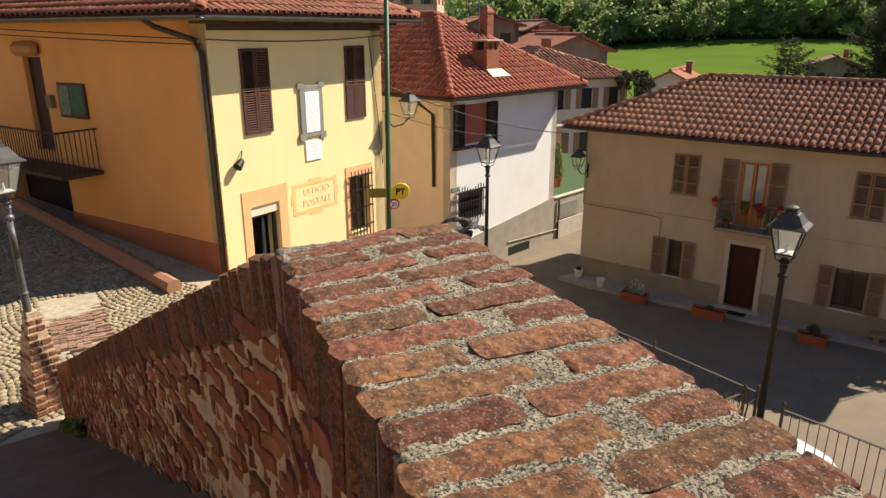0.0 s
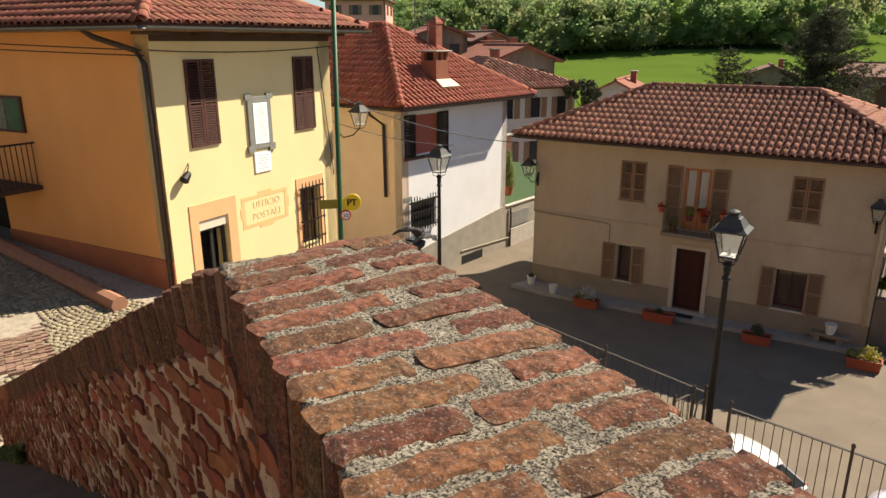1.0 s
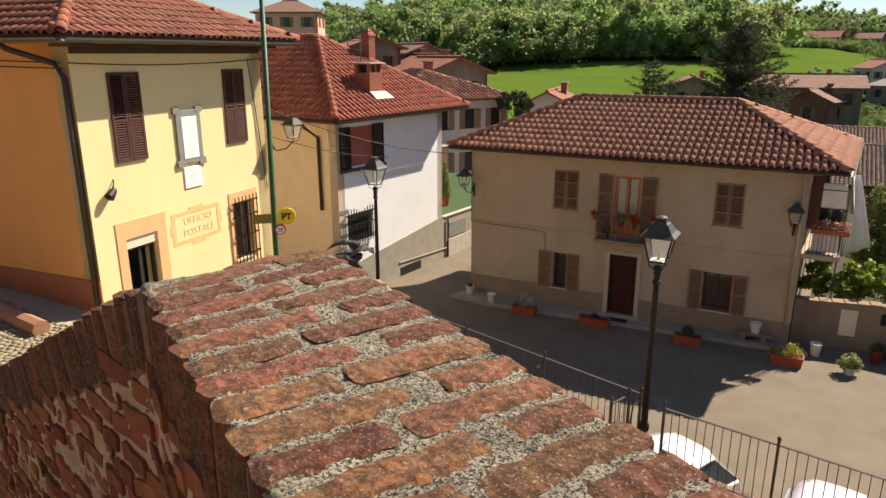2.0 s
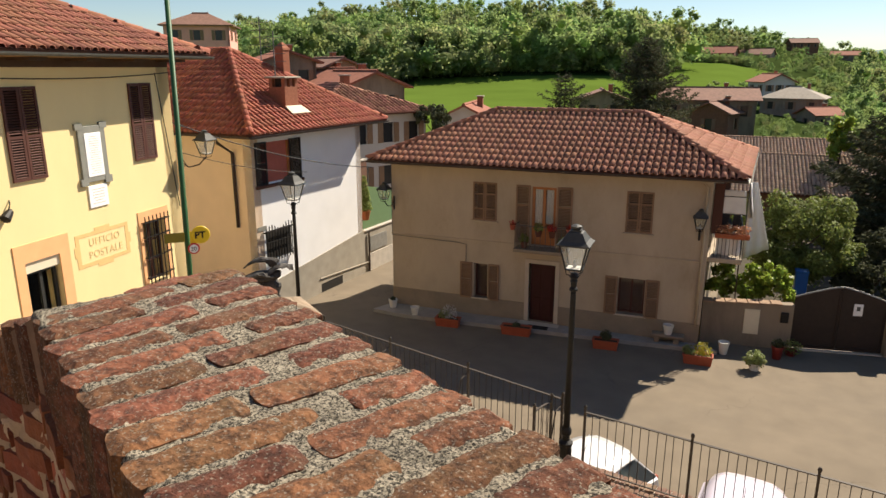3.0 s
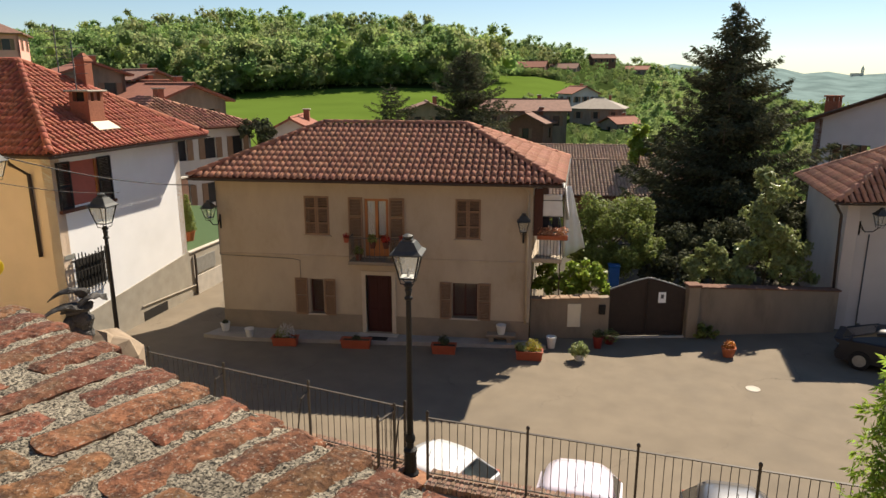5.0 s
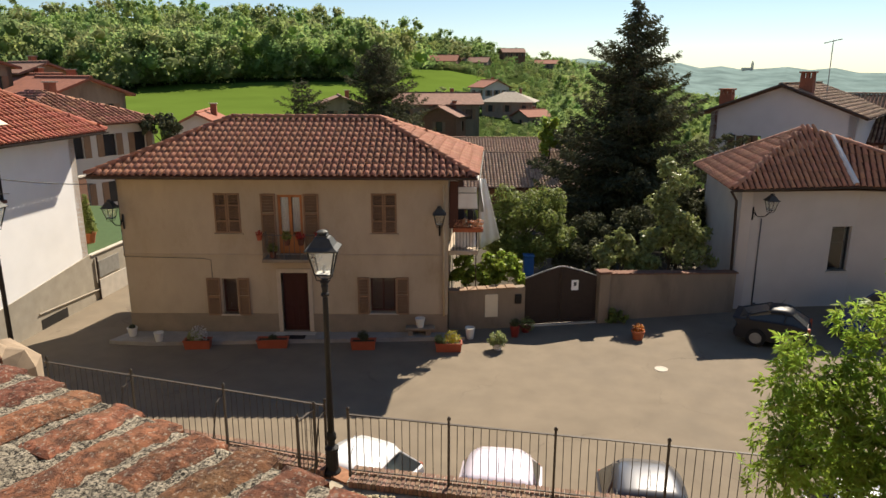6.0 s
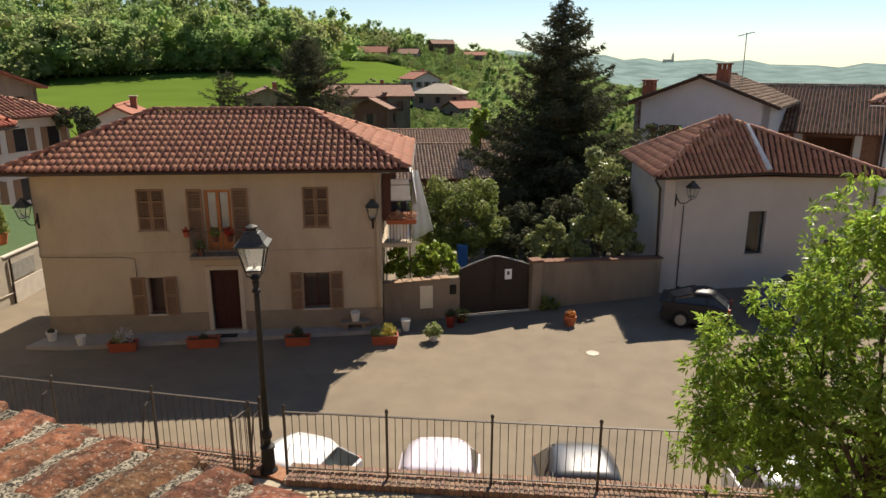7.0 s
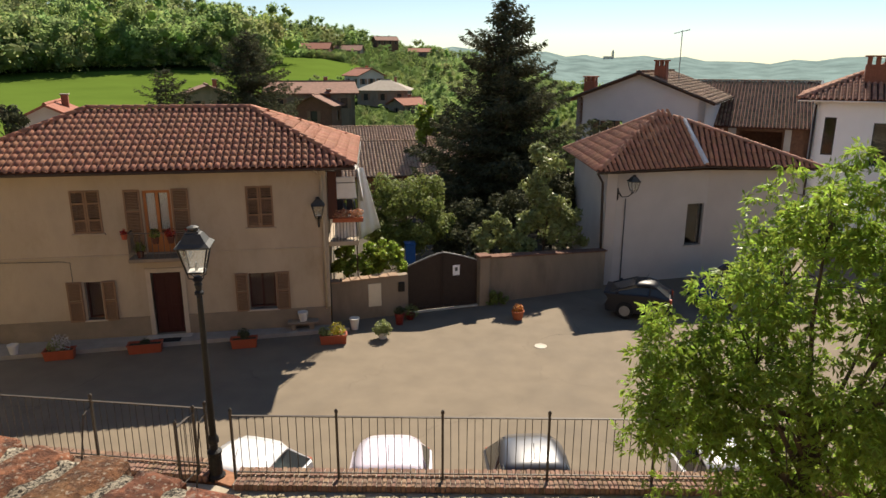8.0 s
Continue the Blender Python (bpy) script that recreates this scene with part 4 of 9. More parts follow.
    casement(t, F, o - 2.62, o - 1.76, 0.68, 1.92, 0.2, (), M_SHUT_D, 2)
    panel(t, F, o - 7.66, o - 7.16, 0.62, 1.88, 0.28, 0.31, M_CURTAIN, "curtain", "drawn brown curtain")
    panel(t, F, o - 2.62, o - 1.76, 0.68, 1.92, 0.28, 0.31, M_CURTAIN, "curtain", "drawn brown curtain")
    sill(t, F, o - 7.7, o - 7.1, 0.63)
    sill(t, F, o - 2.65, o - 1.72, 0.68)
    # front door and surround
    d = panel(t, F, o - 5.60, o - 4.76, 0.0, 2.06, 0.10, 0.15, M_DOOR, "door", "dark red wooden double door")
    for x0, x1 in ((-5.56, -5.20), (-5.16, -4.80)):
        for z0, z1 in ((0.15, 0.85), (0.95, 1.95)):
            panel(d, F, o + x0 + 0.05, o + x1 - 0.05, z0, z1, 0.085, 0.102, M_DOOR, "door_panel", bevel=0.008)
    bm = bmesh.new()
    box(bm, o - 5.78, o - 5.64, -0.05, 0.1, 0.0, 2.24, F)
    box(bm, o - 4.72, o - 4.58, -0.05, 0.1, 0.0, 2.24, F)
    box(bm, o - 5.64, o - 4.72, -0.05, 0.1, 2.10, 2.24, F)
    part("door_surround", bm, M_SURROUND, t, "pale stone door surround")
    # balcony
    bm = box(bmesh.new(), o - 6.08, o - 4.24, -0.62, 0.0, 2.60, 2.72, F, 0.015)
    bal = part("balcony", bm, M_PLINTH, t, "small balcony with iron rail")
    for k in range(11):
        RODS.append((bal, F @ pose(o - 6.03 + k * (1.74 / 10), -0.59, 2.72), 0.80, M_IRON_G))
    for y in (-0.46, -0.33, -0.2, -0.07):
        for x in (o - 6.03, o - 4.29):
            RODS.append((bal, F @ pose(x, y, 2.72), 0.80, M_IRON_G))
    bm = bmesh.new()
    box(bm, o - 6.05, o - 4.27, -0.605, -0.575, 3.52, 3.54, F)
    box(bm, o - 6.05, o - 6.02, -0.575, 0.0, 3.52, 3.54, F)
    box(bm, o - 4.30, o - 4.27, -0.575, 0.0, 3.52, 3.54, F)
    part("handrail", bm, M_IRON_G, bal)
    # doorstep
    part("doorstep", box(bmesh.new(), -5.9, -4.5, 21.85, 22.16, -0.13, -0.01, None, 0.01), M_STONE, t)
    return t


def yellow_house():
    t = thing("post_office_house", "yellow and orange plaster post office house with brown shutters", "house", at=(-12.1, 8.0, 2.8))
    a, b = Vector((-0.096, 0.995, 0)), Vector((-0.995, -0.096, 0))
    c = Vector((-12.11, 8.04, 0))
    F = frame_of(c, a)
    holes = [(0.72, 1.56, 2.6, 4.96), (4.04, 4.82, 3.55, 5.06), (0.82, 1.48, 6.6, 8.2), (4.1, 4.72, 6.6, 8.2)]
    part("wall", wall_mesh(bmesh.new(), 5.5, 2.0, 8.86, 0.4, holes, F), M_YELLOW, t, "pale yellow plaster wall")
    FL = frame_of(c + b * 11 - a * 0.0, -b)
    hl = [(4.20, 5.0, 5.75, 8.02), (2.5, 5.35, 3.4, 5.05)]
    part("wall", wall_mesh(bmesh.new(), 10.985, 2.0, 8.86, 0.4, hl, FL), M_ORANGE, t, "deep orange plaster wall")
    part("wall", wall_mesh(bmesh.new(), 10.9, 2.0, 8.86, 0.4, (), frame_of(c + a * 5.5, b)), M_YELLOW, t)
    part("wall", wall_mesh(bmesh.new(), 5.4, 2.0, 8.86, 0.4, (), frame_of(c + b * 11 + a * 5.5, -a)), M_ORANGE, t)
    bm = bmesh.new()
    p = [c + b * 0.4 + a * 0.4, c + b * 0.4 + a * 5.1, c + b * 10.6 + a * 5.1, c + b * 10.6 + a * 0.4]
    prism(bm, [(q.x, q.y) for q in p], 5.45, 5.7)
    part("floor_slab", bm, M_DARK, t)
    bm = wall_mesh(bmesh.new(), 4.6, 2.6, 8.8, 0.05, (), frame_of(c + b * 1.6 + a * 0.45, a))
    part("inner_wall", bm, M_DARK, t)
    # red-brown base of the orange wall
    part("base_band", wall_mesh(bmesh.new(), 11.0, 2.0, 4.28, 0.03, [(2.5, 5.35, 3.4, 5.05)], frame_of(c + b * 11 - a * 0.032, -b)), M_REDBAND, t, "red-brown painted base")
    # roof
    E0 = c - a * 0.66 - b * 0.70 + Vector((0, 0, 8.93))
    L = 6.9
    pt = lambda u, v, z=0.0: tuple(E0 + a * u + b * v + Vector((0, 0, z)))
    ap, ap2 = pt(L / 2, L / 2, 1.55), pt(L / 2, 11.7 - L / 2, 1.55)
    roof(t, [(pt(0, 0), pt(L, 0), ap), (pt(0, 11.7), pt(0, 0), ap, ap2), (pt(L, 0), pt(L, 11.7), ap2, ap), (pt(L, 11.7), pt(0, 11.7), ap2)],
         [(pt(0, 0), ap), (pt(L, 0), ap), (ap, ap2), (pt(0, 11.7), ap2), (pt(L, 11.7), ap2)], M_TILE, 0.21, 0.34, piece_planes=(0,))
    bm = bmesh.new()
    prism(bm, [pt(0.08, 0.08)[:2], pt(L - 0.08, 0.08)[:2], pt(L - 0.08, 11.6)[:2], pt(0.08, 11.6)[:2]], 8.80, 8.84)
    part("soffit", bm, M_SOFFIT_T, t, "timber soffit boards")
    bm = bmesh.new()
    box(bm, 0.02, 5.45, -0.05, 0.0, 8.62, 8.80, F)
    part("wall_beam", bm, M_SOFFIT, t, "dark timber beam under the eaves")
    for k in range(5):
        u = 0.5 + k * 1.35
        q = E0 + a * u - Vector((0, 0, 8.93))
        FR = frame_of((q.x, q.y, 0), a)
        part("rafter_end", box(bmesh.new(), -0.2, 0.2, 0.12, 0.7, 8.74, 8.80, FR), M_SOFFIT, t)
    gutter(t, pt(0, -0.06, -0.05), pt(L + 0.05, -0.06, -0.05), 0.07, M_ZINC_D)
    gutter(t, pt(-0.06, 11.6, -0.05), pt(-0.06, 0, -0.05), 0.07, M_ZINC_D)
    cl = c + b * 0.10 - a * 0.06
    pipe(t, [tuple(c + b * 1.0 - a * 0.62 + Vector((0, 0, 8.83))), tuple(c + b * 0.95 - a * 0.45 + Vector((0, 0, 8.7))), tuple(c + b * 0.25 - a * 0.10 + Vector((0, 0, 8.45))),
             tuple(cl + Vector((0, 0, 8.2))), tuple(cl + Vector((0, 0, 3.4)))], 0.055)
    # shutters of the upper windows
    for u0, u1 in ((0.76, 1.54), (4.04, 4.78)):
        shut_pair(t, F, u0, u1, 6.52, 8.27, M_SHUT_D, 0.01, (0.47,))
    # post office door
    bm = bmesh.new()
    box(bm, 0.50, 0.72, -0.02, 0.0, 2.6, 5.33, F)
    box(bm, 1.56, 1.82, -0.02, 0.0, 2.6, 5.33, F)
    box(bm, 0.72, 1.56, -0.02, 0.0, 4.96, 5.33, F)
    part("door_surround", bm, M_PEACH, t, "peach painted door surround")
    panel(t, F, 0.70, 1.58, 4.74, 4.96, 0.02, 0.08, M_STONE_L, "lintel_panel", "cream panel over the door")
    d = casement(t, F, 0.76, 1.52, 2.7, 4.74, 0.10, (0.4,), M_DARKFRAME, 2, 0.07)
    bm = bmesh.new()
    box(bm, 3.90, 4.04, -0.02, 0.0, 3.3, 5.32, F)
    box(bm, 4.82, 4.96, -0.02, 0.0, 3.3, 5.32, F)
    box(bm, 4.04, 4.82, -0.02, 0.0, 5.06, 5.32, F)
    part("window_surround", bm, M_PEACH, t, "peach painted window surround")
    casement(t, F, 4.06, 4.80, 3.55, 5.04, 0.16, (0.33, 0.66), M_SHUT_D, 2)
    bm = bmesh.new()
    for k in range(7):
        x = 4.02 + k * 0.137
        box(bm, x - 0.01, x + 0.01, -0.115, -0.095, 3.4, 5.2, F)
    for z in (3.7, 4.2, 4.7, 5.05):
        box(bm, 3.98, 4.88, -0.12, -0.09, z - 0.012, z + 0.012, F)
        for x in (4.0, 4.86):
            box(bm, x - 0.01, x + 0.01, -0.1, 0.02, z - 0.01, z + 0.01, F)
    part("window_grille", bm, M_IRON, t, "iron window grille")
    # painted panel with the lettering
    bm = bmesh.new()
    for x0, x1, z0, z1 in ((2.0, 2.1, 4.47, 5.2), (3.45, 3.55, 4.47, 5.2), (2.1, 3.45, 4.47, 4.55), (2.1, 3.45, 5.12, 5.2), (2.55, 3.0, 5.2, 5.27), (2.55, 3.0, 4.40, 4.47), (1.95, 2.0, 4.72, 4.95), (3.55, 3.6, 4.72, 4.95)):
        box(bm, x0, x1, -0.006, 0.0, z0, z1, F)
    part("painted_panel", bm, M_OCHRE, t, "ochre painted border round the lettering")
    for word, z, x in (("UFFICIO", 4.90, 2.36), ("POSTALE", 4.63, 2.33)):
        cu = bpy.data.curves.new("lettering", "FONT")
        cu.body, cu.size, cu.extrude, cu.space_character = word, 0.225, 0.003, 1.13
        tmp = bpy.data.objects.new("lettering", cu)
        scene.collection.objects.link(tmp)
        me = bpy.data.meshes.new_from_object(tmp.evaluated_get(bpy.context.evaluated_depsgraph_get()))
        bpy.data.objects.remove(tmp)
        me.materials.append(M_OCHRE_L)
        me.transform(F @ pose(x, -0.005, z, 90, 0, 0))
        ob = new("lettering", me)
        ob.parent = t
        ob.matrix_parent_inverse = Matrix.Translation(-Vector(t.location))
        ob["label"] = "painted capital letters"
    # stone plaque and paper notice
    bm = bmesh.new()
    box(bm, 2.40, 3.16, -0.05, 0.0, 6.25, 7.43, F, 0.01)
    for x0, x1 in ((2.34, 2.54), (3.02, 3.22)):
        for z0, z1 in ((6.19, 6.34), (7.36, 7.49)):
            box(bm, x0, x1, -0.056, 0.0, z0, z1, F)
    p = part("stone_plaque", bm, M_GREYSTONE, t, "grey stone memorial plaque frame")
    bm = box(bmesh.new(), 2.55, 3.02, -0.06, -0.04, 6.36, 7.28, F, 0.01)
    p2 = part("tablet", bm, M_WHITE, p, "white marble tablet with faint writing")
    rr = random.Random(3)
    for k in range(17):
        w = rr.uniform(0.1, 0.17)
        part("writing_bar", box(bmesh.new(), 2.79 - w, 2.79 + w, -0.063, -0.058, 7.2 - k * 0.048, 7.208 - k * 0.048, F), M_STONE, p2)
    p3 = panel(t, F, 2.52, 3.06, 5.70, 6.17, -0.03, 0.0, M_WHITE, "notice_plaque", "small white plaque with writing", 0.006)
    for k in range(6):
        w = rr.uniform(0.1, 0.2)
        part("writing_bar", box(bmesh.new(), 2.79 - w, 2.79 + w, -0.033, -0.029, 6.08 - k * 0.06, 6.092 - k * 0.06, F), M_STONE, p3)
    # floodlight on the wall
    bm = bmesh.new()
    tube(bm, [F @ Vector((0.62, 0, 6.22)), F @ Vector((0.58, -0.05, 6.16)), F @ Vector((0.48, -0.08, 6.0))], 0.012)
    lathe(bm, [(0.03, -0.14), (0.06, -0.11), (0.085, 0.0), (0.10, 0.10), (0.04, 0.12)], 10, F @ pose(0.46, -0.09, 5.97, 10, -125, 0))
    part("floodlight", bm, M_IRON, t, "dark wall floodlight on a bracket")
    # orange side: upper door, balcony, notice board, garage
    panel(t, FL, 4.23, 4.97, 5.77, 8.0, 0.12, 0.17, M_DOOR, "upper_door", "dark wooden balcony door")
    # near-black sheet closing the garage, in place of shade inside
    panel(t, FL, 2.3, 5.5, 3.2, 5.2, 0.42, 0.45, M_DARK, "garage_dark", "near-black panel standing in for the shaded garage")
    bm = bmesh.new()
    box(bm, 4.05, 5.1, -0.22, 0.0, 8.04, 8.38, FL, 0.10)
    part("door_canopy", bm, M_WOOD_L, t, "rounded wooden door canopy")
    bd = panel(t, FL, 5.6, 6.7, 6.66, 7.46, -0.06, 0.0, M_SHUT_D, "notice_board", "glazed public notice board in metal frame", 0.01)
    panel(bd, FL, 5.66, 6.08, 6.72, 7.4, -0.068, -0.055, M_POSTER, "poster", "coloured poster")
    panel(bd, FL, 6.12, 6.64, 6.72, 7.4, -0.068, -0.055, M_GREENBOARD, "poster", "green poster")
    panel(t, FL, 5.14, 5.36, 6.85, 7.15, -0.12, 0.0, M_SHUT_L, "letter_box", "small brown wall box")
    # concrete slab in the dark soffit colour, which paints its underside as shaded
    bal = part("balcony", box(bmesh.new(), 2.9, 6.95, -1.0, 0.0, 5.40, 5.50, FL, 0.02), M_SOFFIT, t, "concrete balcony with iron rail")
    for k in range(36):
        RODS.append((bal, FL @ pose(2.95 + k * 3.9 / 35, -0.96, 5.50), 0.94, M_IRON_R))
    for k in range(8):
        RODS.append((bal, FL @ pose(6.87, -0.9 + k * 0.12, 5.50), 0.94, M_IRON_R))
    bm = bmesh.new()
    box(bm, 2.9, 6.92, -0.985, -0.94, 6.44, 6.48, FL)
    box(bm, 6.86, 6.90, -0.94, 0.0, 6.44, 6.48, FL)
    part("handrail", bm, M_IRON_R, bal)
    return t


def white_house():
    t = thing("white_house", "white and tan rendered house with a steep red tile roof", "house", at=(-14.6, 19.1, 0))
    c = Vector((-14.6, 19.1, 0))
    a, b = Vector((0.096, 0.995, 0)).normalized(), Vector((-0.995, 0.096, 0)).normalized()
    F = frame_of(c, a)
    holes = [(0.18, 2.55, 4.72, 6.12)]
    part("wall", wall_mesh(bmesh.new(), 6.55, 0.0, 6.5, 0.35, holes, F), M_WHITE, t, "white rendered wall")
    # sloping grey plinth under the white render
    bm = bmesh.new()
    vv = [bm.verts.new(F @ Vector((x, y, z))) for y in (-0.03, 0.3) for x, z in ((-0.01, -1.0), (6.6, -1.0), (6.6, 1.78), (-0.01, 1.0))]
    for f in ((0, 1, 2, 3), (7, 6, 5, 4), (3, 2, 6, 7), (0, 3, 7, 4), (1, 5, 6, 2), (0, 4, 5, 1)):
        bm.faces.new([vv[i] for i in f])
    part("plinth", bm, M_CONC, t, "stained concrete plinth")
    part("wall", wall_mesh(bmesh.new(), 8.9, 0.0, 6.5, 0.35, (), frame_of(c + b * 8.9, -b)), M_TAN, t, "tan rendered wall")
    part("wall", wall_mesh(bmesh.new(), 8.5, 0.0, 6.5, 0.35, (), frame_of(c + a * 6.55, b)), M_TAN, t, "tan rendered wall")
    E0 = c - b * 0.85 - a * 0.85 + Vector((0, 0, 6.52))
    pt = lambda u, v, z=0.0: tuple(E0 + a * u + b * v + Vector((0, 0, z)))
    L = 8.2
    ap, ap2 = pt(L / 2, 4.6, 2.75), pt(L / 2, 10, 2.75)
    roof(t, [(pt(0, 0), pt(L, 0), ap), (pt(0, 10), pt(0, 0), ap, ap2), (pt(L, 0), pt(L, 10), ap2, ap)], [(pt(0, 0), ap), (pt(L, 0), ap), (ap, ap2)],
         M_TILE_N, 0.24, 0.36, piece_planes=(1,), tile_w=0.175)
    bm = bmesh.new()
    prism(bm, [pt(0.06, 0.06)[:2], pt(L - 0.06, 0.06)[:2], pt(L - 0.06, 9.9)[:2], pt(0.06, 9.9)[:2]], 6.38, 6.42)
    part("soffit", bm, M_SOFFIT, t)
    gutter(t, pt(0, -0.06, -0.05), pt(L, -0.06, -0.05), 0.06)
    gutter(t, pt(-0.06, 9.9, -0.05), pt(-0.06, 0, -0.05), 0.06)
    q = c + b * 0.75
    pipe(t, [tuple(q - a * 0.8 + Vector((0, 0, 6.45))), tuple(q - a * 0.75 + Vector((0, 0, 6.2))), tuple(q - a * 0.1 + Vector((0, 0, 5.8))), tuple(q - a * 0.08 + Vector((0, 0, 3.2)))], 0.06)
    part("ledge", tube(bmesh.new(), [F @ Vector((3.4, -0.05, 0.46)), F @ Vector((6.9, -0.05, 0.28))], 0.028, 6), M_CONC, t)
    # flat near-black panel painted as the shade of a low opening
    panel(t, F, 3.45, 4.9, -0.14, 0.22, -0.035, 0.0, M_DARK, "vent_opening", "near-black panel standing in for a shaded low opening")
    # wide window: red blind between dark shutters
    for u0, u1 in ((0.15, 0.72), (1.95, 2.58)):
        shutter(t, leaf(bmesh.new(), u0, u1, 4.65, 6.15, -0.05, -0.01, m=F), M_BLACKSHUT, "dark louvred shutter")
    panel(t, F, 0.55, 2.1, 4.72, 6.12, 0.05, 0.08, M_REDBLIND, "blind", "faded red window blind")
    part("window_frame", box(bmesh.new(), 1.86, 1.93, 0.0, 0.05, 4.72, 6.12, F), M_WOOD, t)
    panel(t, F, 0.1, 2.62, 4.56, 4.66, -0.12, 0.1, M_SHUT_D, "sill")
    bm = bmesh.new()
    for k in range(11):
        x = 0.35 + k * 0.15
        box(bm, x - 0.012, x + 0.012, -0.15, -0.12, 1.9, 3.15 + 0.08 * math.sin(k), F)
    for z in (2.0, 2.6, 3.0):
        box(bm, 0.3, 1.9, -0.16, -0.12, z, z + 0.03, F)
    for x in (0.32, 1.86):
        box(bm, x, x + 0.03, -0.14, 0.02, 2.95, 3.0, F)
        box(bm, x, x + 0.03, -0.14, 0.02, 2.05, 2.1, F)
    part("window_grille", bm, M_IRON, t, "dark spiked iron window grille")
    panel(t, F, 0.45, 1.8, 1.95, 3.0, -0.01, 0.0, M_DARK, "ground_window", "dark window behind the grille")
    panel(t, F, 0.06, 0.50, 3.08, 3.22, -0.02, 0.0, M_GREYSTONE, "street_sign", "small grey sign with unreadable writing")
    # chimneys
    k = c + a * 4.7 + b * 2.35
    FC = frame_of((k.x, k.y, 0), a)
    fl = part("chimney", box(bmesh.new(), -0.2, 0.2, -0.2, 0.2, 7.7, 9.3, FC, 0.01), M_BRICKRED, t, "slim red brick flue")
    part("chimney_cap", lathe(bmesh.new(), [(0.32, 9.3), (0.30, 9.38), (0.06, 9.6)], 4, FC @ pose(0, 0, 0, 0, 0, 45)), M_BRICKRED, fl)
    k = c + a * 2.45 + b * 0.5
    FC = frame_of((k.x, k.y, 0), a)
    ch = part("chimney", box(bmesh.new(), -0.36, 0.36, -0.36, 0.36, 6.6, 7.95, FC, 0.01), M_BRICKRED, t, "brick chimney with vent openings")
    for x in (-0.29, 0.0, 0.29):
        for y in (-0.29, 0.29):
            part("chimney_vent", box(bmesh.new(), x - 0.07, x + 0.07, y - 0.07, y + 0.07, 7.95, 8.25, FC), M_BRICKRED, ch)
    part("chimney_core", box(bmesh.new(), -0.2, 0.2, -0.2, 0.2, 7.95, 8.24, FC), M_DARK, ch)
    part("chimney_cap", box(bmesh.new(), -0.47, 0.47, -0.47, 0.47, 8.25, 8.31, FC, 0.02), M_CONC, ch)
    part("flashing", slab(bmesh.new(), [FC @ Vector(q) for q in ((-0.42, -0.72, 7.04), (0.62, -0.72, 7.04), (0.5, -0.36, 7.29), (-0.36, -0.36, 7.29))], 0.03), M_STONE_L, ch, "pale metal flashing")
    return t


def wall_run(bm, p, q, z0, z1, t):
    """A straight solid wall from p to q in plan, its face on the right-hand side of q-p set back by t."""
    p, q = Vector((p[0], p[1])), Vector((q[0], q[1]))
    d = (q - p).normalized()
    n = Vector((-d.y, d.x)) * t
    zt = z1 if isinstance(z1, (tuple, list)) else (z1, z1)
    return prism(bm, [p, q, q + n, p + n], z0, [zt[0], zt[1], zt[1], zt[0]])


